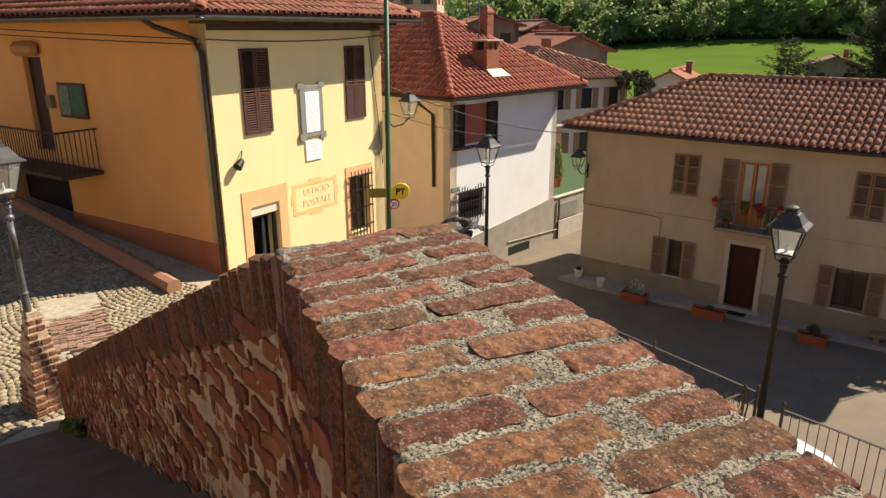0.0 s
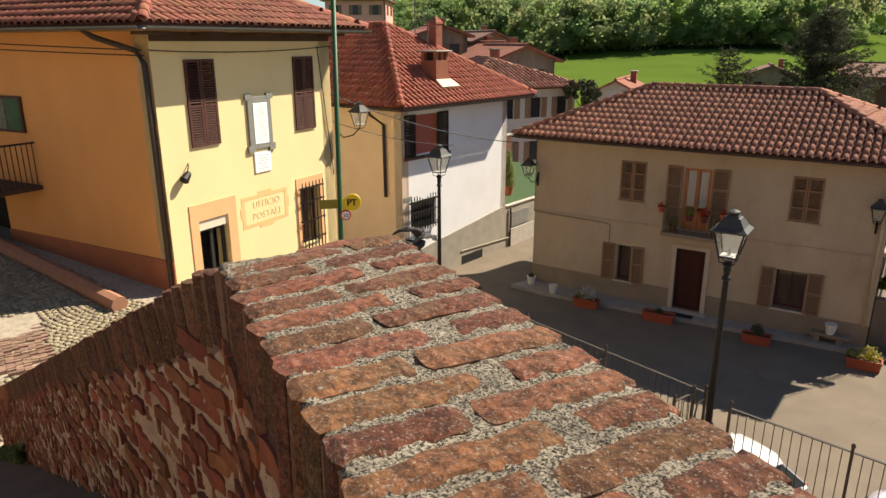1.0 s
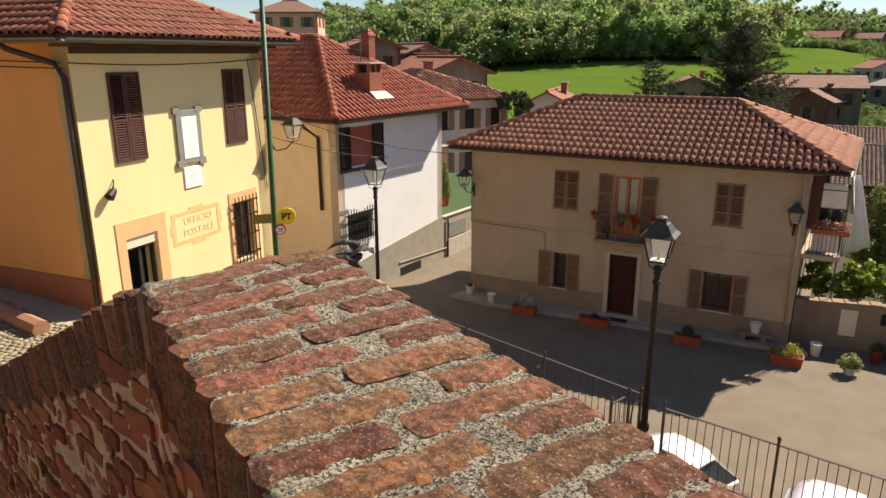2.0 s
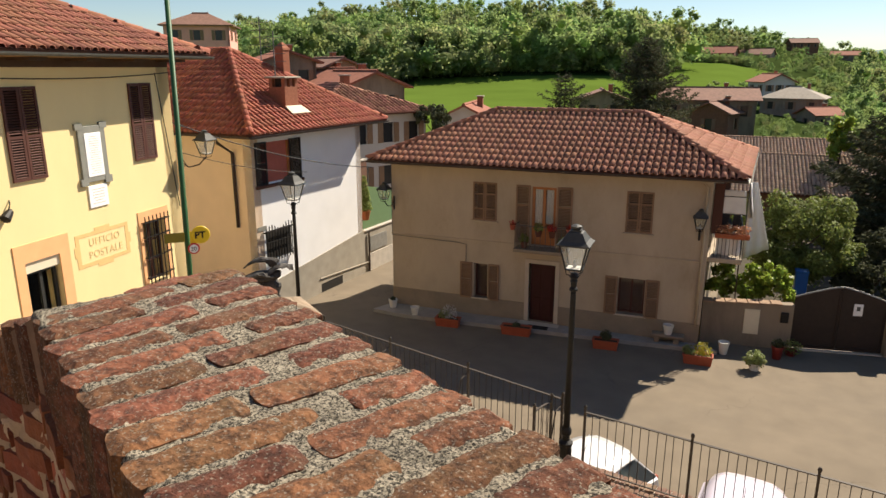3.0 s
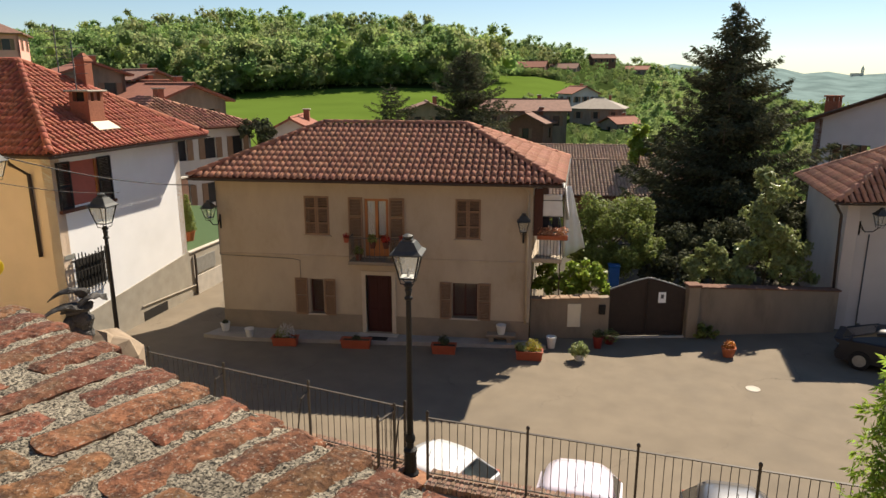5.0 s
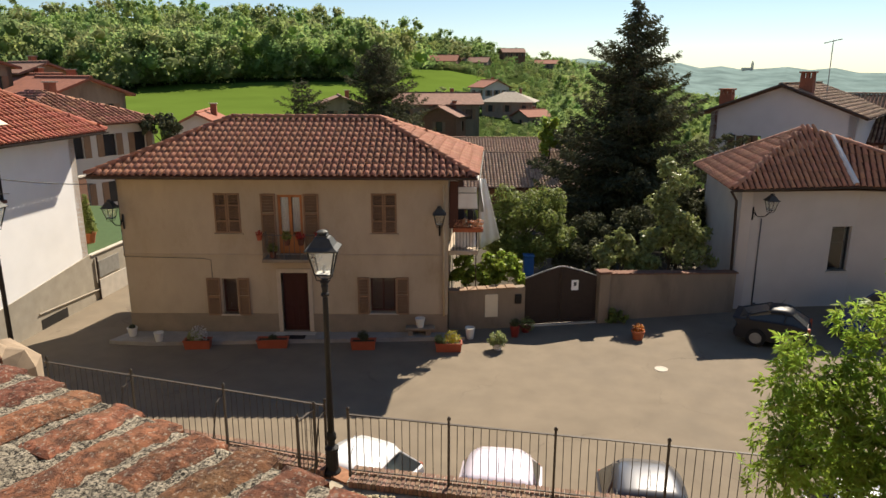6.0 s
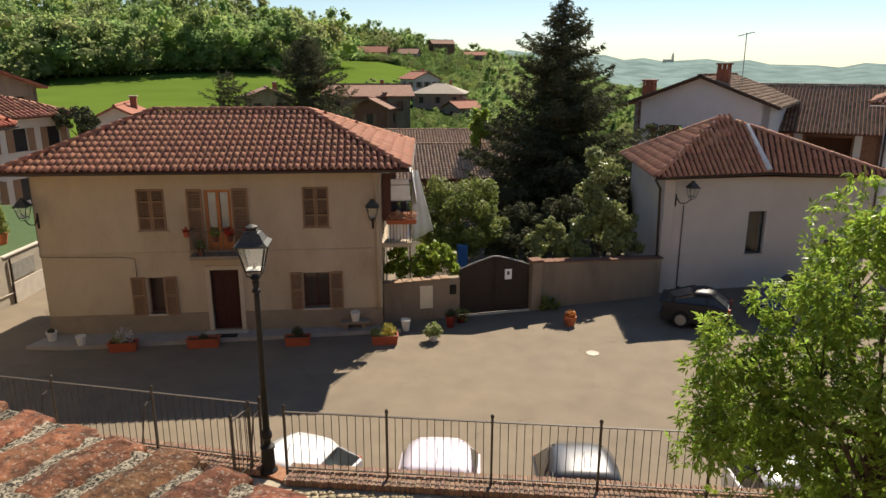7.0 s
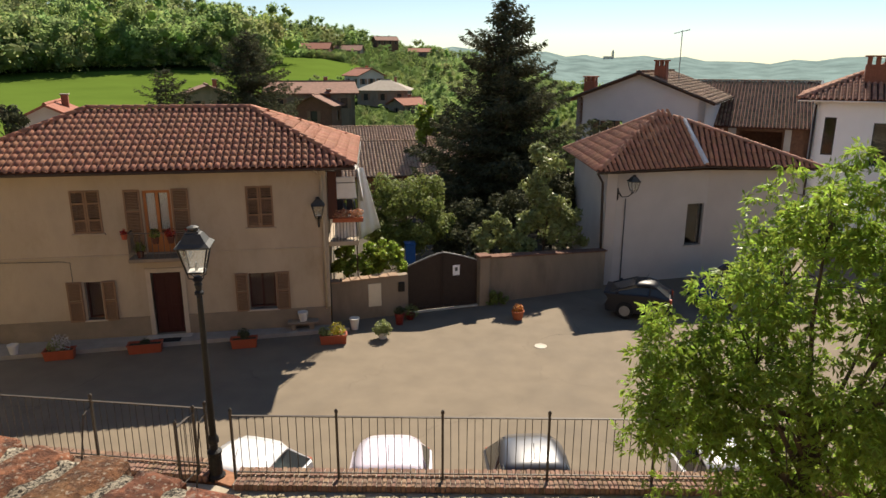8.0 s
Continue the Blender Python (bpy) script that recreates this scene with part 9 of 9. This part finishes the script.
# ---- lamps on walls ----
wall_lantern((-0.26, 21.75, 3.85), (0, 0.42), "black bracket lantern on the cream house")
wall_lantern((-10.92, 21.68, 4.05), (0.15, 0.5), "black bracket lantern at the house corner")
wall_lantern((11.82, 24.71, 3.79), (-0.42, 0.48), "black bracket lantern on the low white house")
wall_lantern((-12.24, 14.16, 6.45), (-0.40, -0.50), "bracket lantern at the corner of the post office")

# ---- signs on the green pole ----
gp = thing("green_pole", "tall slim green metal pole with signs", "pole", at=(-7.2, 7.75, 2.4))
part("pole", tube(bmesh.new(), [(-7.2, 7.72, 2.26), (-7.2, 7.72, 5.1), (-7.15, 7.75, 9.6)], [0.045, 0.04, 0.034], 10), M_GREENPOLE, gp, smooth=True)
FS = frame_of((-7.2, 7.72, 0), (0.7, 0.72))
part("arrow_sign", box(bmesh.new(), -0.30, -0.02, -0.08, -0.06, 6.13, 6.27, FS), M_SIGN_OL, gp, "olive direction sign with unreadable writing")
part("arrow_sign_back", box(bmesh.new(), 0.05, 0.16, -0.08, -0.06, 6.09, 6.28, FS), M_SIGN_Y, gp)
dsc = part("round_sign", lathe(bmesh.new(), [(0.127, -0.012), (0.135, 0.0), (0.127, 0.012)], 28, FS @ pose(0.20, -0.09, 6.22, 90, 0, 0)), M_SIGN_Y, gp, "yellow round post office sign")
cu = bpy.data.curves.new("sign_letters", "FONT")
cu.body, cu.size, cu.extrude, cu.offset = "PT", 0.135, 0.002, 0.005
tmp = bpy.data.objects.new("sign_letters", cu)
scene.collection.objects.link(tmp)
me = bpy.data.meshes.new_from_object(tmp.evaluated_get(bpy.context.evaluated_depsgraph_get()))
bpy.data.objects.remove(tmp)
me.materials.append(M_IRON)
me.transform(FS @ pose(0.115, -0.105, 6.175, 90, 0, 0))
ob = new("sign_letters", me)
ob.parent = dsc
sp = part("speed_sign", lathe(bmesh.new(), [(0.08, -0.01), (0.085, 0.0), (0.08, 0.01)], 24, FS @ pose(0.09, -0.09, 6.02, 90, 0, 0)), M_SIGN_RED, gp, "round red-rimmed speed limit sign")
part("speed_disc", lathe(bmesh.new(), [(0.062, 0.0), (0.062, 0.006)], 24, FS @ pose(0.09, -0.10, 6.02, 90, 0, 0)), M_WHITE, sp)
cu = bpy.data.curves.new("sign_letters", "FONT")
cu.body, cu.size, cu.extrude = "20", 0.085, 0.002
tmp = bpy.data.objects.new("sign_letters", cu)
scene.collection.objects.link(tmp)
me = bpy.data.meshes.new_from_object(tmp.evaluated_get(bpy.context.evaluated_depsgraph_get()))
bpy.data.objects.remove(tmp)
me.materials.append(M_IRON)
me.transform(FS @ pose(0.044, -0.112, 5.99, 90, 0, 0))
ob = new("sign_letters", me)
ob.parent = sp


def wire(a, b, sag, r=0.012, label="thin dark overhead cable"):
    a, b = Vector(a), Vector(b)
    pts = [a.lerp(b, k / 14) - Vector((0, 0, sag * 4 * (k / 14) * (1 - k / 14))) for k in range(15)]
    t = thing("overhead_cable", label, "cable", group="overhead cables", at=tuple(a))
    part("cable", tube(bmesh.new(), pts, r, 5), M_CABLE, t)


wire((-12.65, 13.5, 7.3), (-11.5, 21.9, 5.15), 0.25, 0.016)
wire((-12.65, 13.5, 6.6), (-13.6, 20.9, 5.0), 0.15, 0.010)
wire((-24, 5.0, 9.0), (-12.15, 7.9, 8.46), 0.05, 0.012)
wire((-24, 5.0, 8.85), (-12.15, 7.95, 8.36), 0.05, 0.012)
wire((-12.0, 7.95, 8.46), (-12.6, 13.5, 8.5), 0.08, 0.012)
wire((-12.55, 13.0, 8.5), (-12.6, 13.45, 5.2), -0.02, 0.012)

# ---- bronze bird memorial on a stone ----
ms = thing("memorial_stone", "rough pale stone block of the memorial", "stone", at=(-6.0, 8.0, 2.26))
bm = lathe(bmesh.new(), [(0.55, 0), (0.52, 1.6), (0.48, 2.70), (0.38, 2.90), (0.12, 2.98)], 9, pose(-5.78, 8.14, 2.26))
for v in bm.verts:
    v.co += Vector((random.gauss(0, 0.05), random.gauss(0, 0.05), random.gauss(0, 0.03)))
part("stone", bm, M_ROCK, ms)
bird = bmesh.new()
R = Vector((0.813, 0.582, 0))
Fw = Vector((0.582, -0.813, 0))
B0 = Vector((-6.02, 7.98, 5.50))


def lump(bmx, at, sx, sy, sz, tilt=0.0, turn=0.0):
    """A rounded lump: x along the wings, y towards the square, z up."""
    r = bmesh.ops.create_uvsphere(bmx, u_segments=18, v_segments=12, radius=1.0)
    q = Matrix(((R.x, -Fw.x, 0, at.x), (R.y, -Fw.y, 0, at.y), (0, 0, 1, at.z), (0, 0, 0, 1)))
    bmesh.ops.transform(bmx, matrix=q @ pose(0, 0, 0, 0, tilt, turn) @ Matrix.Diagonal((sx, sy, sz, 1)), verts=r["verts"])


def wing(bmx, root, tip, chord, thick):
    """A swept wing: broad and thick at the root, feathered edge, thin at the tip."""
    d = tip - root
    loops = []
    for k in range(9):
        u = k / 8
        p = root + d * u + Vector((0, 0, 0.10 * math.sin(u * math.pi)))
        c, h = chord * (1 - u) ** 0.6 * (1 + 0.10 * (k % 2)) + 0.015, thick * (1 - 0.8 * u)
        loops.append([bmx.verts.new(p + Fw * (c * 0.5 * math.cos(a)) + Vector((0, 0, h * math.sin(a)))) for a in (radians(45 * i) for i in range(8))])
    for g, h in zip(loops, loops[1:]):
        for i in range(8):
            bmx.faces.new((g[i], g[(i + 1) % 8], h[(i + 1) % 8], h[i]))
    bmx.faces.new(loops[0][::-1])
    bmx.faces.new(loops[-1])


up3 = lambda z: Vector((0, 0, z))
# craggy perch, body, wings, head and beak
lump(bird, B0 + up3(-0.22), 0.20, 0.17, 0.16)
lump(bird, B0 + R * 0.06 + up3(-0.06), 0.15, 0.14, 0.20, 10)
lump(bird, B0 + R * -0.07 + up3(-0.10), 0.11, 0.12, 0.15)
lump(bird, B0 + R * 0.03 + up3(0.13), 0.20, 0.11, 0.075, -8)
wing(bird, B0 + R * 0.10 + up3(0.15), B0 + R * -0.50 + up3(-0.02), 0.30, 0.045)
wing(bird, B0 + R * 0.02 + up3(0.15), B0 + R * 0.42 + up3(0.22), 0.24, 0.045)
wing(bird, B0 + R * 0.12 + Fw * -0.12 + up3(0.30), B0 + R * -0.34 + Fw * -0.2 + up3(0.20), 0.20, 0.05)
lump(bird, B0 + R * 0.10 + Fw * -0.08 + up3(0.32), 0.10, 0.08, 0.07)
for v in bird.verts:
    v.co += Vector((0.03, 0.03, 0.035)) * noise.noise(v.co * 11) + Vector((0.02, 0.02, 0.02)) * noise.noise(v.co * 27)
bmesh.ops.recalc_face_normals(bird, faces=bird.faces[:])
ob = part("bird_statue", bird, M_BRONZE, None)
tagged(ob, "dark bronze bird statue with spread wings on a stone", "statue")


# ---- cars ----
def car(x, y, yaw, paint, label, length=3.9, width=1.66, height=1.54, hatch=True):
    t = thing("car", label, "car", group="parked cars", at=(x, y, GROUND))
    M = pose(x, y, GROUND, 0, 0, yaw)
    hw = width / 2
    # side profile: x along, z up
    low = [(-length / 2, 0.35), (-length / 2 + 0.03, 0.62), (-length / 2 + 0.1, 0.85), (-0.55 * length / 3.9 - 0.25, 0.92), (1.2, 0.90), (length / 2 - 0.12, 0.70), (length / 2, 0.45), (length / 2 - 0.02, 0.28)]
    bm = bmesh.new()
    ys = [-hw, -hw * 0.93, hw * 0.93, hw]
    loops = []
    for i, yy in enumerate(ys):
        k = 0.94 if i in (0, 3) else 1.0
        loops.append([bm.verts.new(M @ Vector((px * (1 if k == 1 else 0.985), yy, 0.28 + (pz - 0.28) * k))) for px, pz in low + [(length / 2 - 0.1, 0.22), (-length / 2 + 0.1, 0.22)]])
    for a, b in zip(loops, loops[1:]):
        n = len(a)
        for i in range(n):
            bm.faces.new((a[i], b[i], b[(i + 1) % n], a[(i + 1) % n]))
    bm.faces.new(loops[0])
    bm.faces.new(loops[-1][::-1])
    bmesh.ops.recalc_face_normals(bm, faces=bm.faces[:])
    part("body", bm, paint, t, smooth=False)
    # cabin: belt line, roof line
    belt = [(-length / 2 + 0.12, 0.86), (1.0, 0.90)]
    top = [(-length / 2 + 0.55, height - 0.03), (-0.5, height), (0.15, height - 0.03)]
    b0, b1 = belt
    rw, bw = hw * 0.74, hw * 0.95

    def quad(bmq, pts):
        bmq.faces.new([bmq.verts.new(M @ Vector(p)) for p in pts])
    bm = bmesh.new()
    n = 6
    grid = []
    for i in range(n + 1):
        u = i / n
        px = top[0][0] + (top[2][0] - top[0][0]) * u
        pz = height - 0.05 * (2 * u - 1) ** 2
        row = []
        for j in range(7):
            w = -1 + 2 * j / 6
            k = rw * (1.06 - 0.12 * (1 - u) ** 3)
            row.append(bm.verts.new(M @ Vector((px + (0.07 * w ** 6 * (1 - 2 * u)), w * k, pz - 0.02 * w * w - 0.06 * w ** 6 - 0.03 * max(0, 0.35 - u) ** 2 * 8))))
        grid.append(row)
    for i in range(n):
        for j in range(6):
            bm.faces.new((grid[i][j], grid[i][j + 1], grid[i + 1][j + 1], grid[i + 1][j]))
    r = bmesh.ops.extrude_face_region(bm, geom=bm.faces[:])
    bmesh.ops.translate(bm, verts=[v for v in r["geom"] if isinstance(v, bmesh.types.BMVert)], vec=(0, 0, -0.04))
    bmesh.ops.recalc_face_normals(bm, faces=bm.faces[:])
    part("car_roof", bm, paint, t, smooth=True)
    zt = height - 0.085
    for nm, pts in (("windscreen", ((b1[0], -bw * 0.92, b1[1]), (b1[0], bw * 0.92, b1[1]), (top[2][0], rw, zt), (top[2][0], -rw, zt))),
                    ("rear_window", ((b0[0], bw * 0.9, b0[1]), (b0[0], -bw * 0.9, b0[1]), (top[0][0] + 0.12, -rw * 0.72, zt), (top[0][0] + 0.12, rw * 0.72, zt))),
                    ("side_window", ((b1[0], bw, b1[1]), (b0[0], bw, b0[1]), (top[0][0] + 0.2, rw * 0.80, zt), (top[2][0], rw, zt))),
                    ("side_window", ((b0[0], -bw, b0[1]), (b1[0], -bw, b1[1]), (top[2][0], -rw, zt), (top[0][0] + 0.2, -rw * 0.80, zt)))):
        bm = bmesh.new()
        quad(bm, pts)
        r = bmesh.ops.extrude_face_region(bm, geom=bm.faces[:])
        c = M @ Vector((0, 0, 1.0))
        for v in [v for v in r["geom"] if isinstance(v, bmesh.types.BMVert)]:
            v.co += (c - v.co).normalized() * 0.02
        bmesh.ops.recalc_face_normals(bm, faces=bm.faces[:])
        part(nm, bm, M_CARGLASS, t)
    for a, b in (((b1[0], bw * 0.95, b1[1]), (top[2][0], rw, zt - 0.01)), ((b1[0], -bw * 0.95, b1[1]), (top[2][0], -rw, zt - 0.01)), ((b0[0], bw * 0.93, b0[1]), (top[0][0] + 0.14, rw * 0.76, zt - 0.01)), ((b0[0], -bw * 0.93, b0[1]), (top[0][0] + 0.14, -rw * 0.76, zt - 0.01)), ((-0.35, bw * 0.99, 0.9), (-0.4, rw, zt - 0.01)), ((-0.35, -bw * 0.99, 0.9), (-0.4, -rw, zt - 0.01))):
        part("pillar", tube(bmesh.new(), [M @ Vector(a), M @ Vector(b)], 0.028, 6), paint, t)
    for s in (-1, 1):
        part("mirror", lathe(bmesh.new(), [(0.02, -0.05), (0.07, -0.03), (0.07, 0.03), (0.04, 0.06)], 8, M @ pose(0.72, s * (hw + 0.08), 0.98, 0, 90, 0)), paint, t)
        part("headlight", box(bmesh.new(), length / 2 - 0.28, length / 2 - 0.06, s * hw * 0.72 - 0.14, s * hw * 0.72 + 0.14, 0.58, 0.72, M, 0.03), M_LGLASS, t)
        part("tail_light", box(bmesh.new(), -length / 2 + 0.02, -length / 2 + 0.14, s * hw * 0.85 - 0.08, s * hw * 0.85 + 0.08, 0.55, 0.85, M, 0.02), M_PLASTIC_R, t)
        for xx in (-length / 2 + 0.68, length / 2 - 0.72):
            wm = M @ pose(xx, s * (hw - 0.02), 0.30, 90, 0, 0)
            wh = part("wheel", lathe(bmesh.new(), [(0.20, -0.09), (0.30, -0.08), (0.30, 0.08), (0.20, 0.09)], 18, wm), M_TYRE, t)
            part("rim", lathe(bmesh.new(), [(0.19, -0.095), (0.19, 0.095)], 14, wm), M_ZINC, wh)
    part("aerial", tube(bmesh.new(), [M @ Vector((-0.1, 0, height - 0.02)), M @ Vector((-0.28, 0, height + 0.22))], 0.006, 5), M_IRON, t)
    return t


car(-1.92, 11.69, 244, M_CAR_W, "white hatchback parked below the retaining wall", 3.4)
car(0.96, 11.27, 262, M_CAR_W2, "pearl-white hatchback parked below the retaining wall", 3.4)
car(3.68, 10.86, 262, M_CAR_G, "silver-grey hatchback parked below the retaining wall", 3.4)
car(7.5, 10.2, 260, M_CAR_W, "white car half hidden by the young tree", 3.4)
car(10.95, 21.75, 150, M_CAR_S, "small dark two-tone city car in the shade", 2.3, 1.36, 1.32)
car(15.3, 22.4, 195, M_CAR_B, "dark blue car parked by the low house", 3.8, 1.7, 1.45)

# television aerial on the gable house
an = thing("aerial_mast", "thin television aerial mast", "aerial", at=(23.7, 44.1, 7.0))
bm = tube(bmesh.new(), [(23.7, 44.1, 6.6), (23.66, 44.1, 10.7)], 0.03, 5)
tube(bm, [(23.1, 44.1, 10.5), (24.2, 44.1, 10.75)], 0.025, 4)
part("mast", bm, M_ZINC, an)
for x, y, z in ((-15.4, 21.9, 8.3), (-17.5, 24.0, 9.0)):
    an = thing("aerial_mast", "television aerial above the red roof", "aerial", at=(x, y, z - 1))
    bm = tube(bmesh.new(), [(x, y, z - 1.2), (x, y, z + 1.6)], 0.022, 5)
    for k in range(4):
        tube(bm, [(x - 0.5, y, z + 0.5 + k * 0.28), (x + 0.5, y, z + 0.55 + k * 0.28)], 0.01, 4)
    part("mast", bm, M_IRON_G, an)

# pieces last: railing bars, roof tiles
bar_mesh = {}
for parent, m, h in BARS:
    if h not in bar_mesh:
        bar_mesh[h] = mesh_of(lathe(bmesh.new(), [(0.0065, 0), (0.0065, h)], 5), M_IRON_F, "bar")
    ob = new("bar", bar_mesh[h])
    ob.parent = parent
    ob.matrix_parent_inverse = Matrix.Translation(-Vector(parent.location))
    ob.matrix_basis = m
rod_mesh = {}
for parent, m, h, material in RODS:
    if (h, material.name) not in rod_mesh:
        rod_mesh[h, material.name] = mesh_of(box(bmesh.new(), -0.008, 0.008, -0.008, 0.008, 0, h), material, "baluster")
    ob = new("baluster", rod_mesh[h, material.name])
    ob.parent = parent
    if parent.parent is None:
        ob.matrix_parent_inverse = Matrix.Translation(-Vector(parent.location))
    ob.matrix_basis = m
for name, parent, me, m in LOTS:
    ob = new(name, me)
    ob.parent = parent
    if parent.parent is None:
        ob.matrix_parent_inverse = Matrix.Translation(-Vector(parent.location))
    ob.matrix_basis = m
slat_mesh = {}
for sh, material, rows in SLATS:
    for m, w in rows:
        if (w, material.name) not in slat_mesh:
            slat_mesh[w, material.name] = mesh_of(box(bmesh.new(), -w / 2, w / 2, -0.024, 0.024, -0.004, 0.004), material, "slat")
        ob = new("slat", slat_mesh[w, material.name])
        ob.parent = sh
        ob.matrix_basis = m
tile_mesh = {}
for ob0, ms, tile in PIECES:
    key = ob0.name
    me = bpy.data.meshes.new("tile")
    me.from_pydata([tuple(v) for v in tile[0]], [], tile[1])
    me.polygons.foreach_set("use_smooth", [True] * len(me.polygons))
    me.materials.append(M_TILE_HP if "cream" in ob0.parent.name else (M_TILE_YP if "post_office" in ob0.parent.name else M_TILE_P))
    for m in ms:
        ob = new("tile", me)
        ob.parent = ob0
        ob.matrix_basis = m
brick_kinds, loose_v, loose_f, nl = {}, [], [], 0
for parent, m, size, seed, kind in BRICKS:
    key = (size, seed, kind == "face")
    if kind == "loose":
        bm = brick_mesh(*size, seed)
        bmesh.ops.triangulate(bm, faces=bm.faces[:])
        bm.verts.index_update()
        h = np.c_[np.array([v.co[:] for v in bm.verts]), np.ones(len(bm.verts))]
        loose_v.append((h @ np.array(m).T)[:, :3])
        loose_f.append(np.array([[v.index for v in f.verts] for f in bm.faces]) + nl)
        nl += len(h)
        bm.free()
        continue
    if key not in brick_kinds:
        brick_kinds[key] = mesh_of(brick_mesh(*size, seed), M_BRICK_FP if kind == "face" else M_BRICK_N, "brick")
    ob = new("brick", brick_kinds[key])
    ob.parent = parent
    ob.matrix_parent_inverse = Matrix.Translation(-Vector(parent.location))
    ob.matrix_basis = m
ob = arrays("bricks", np.concatenate(loose_v), np.concatenate(loose_f), M_BRICK_F, PAR)
ob["kind"] = "stuff"
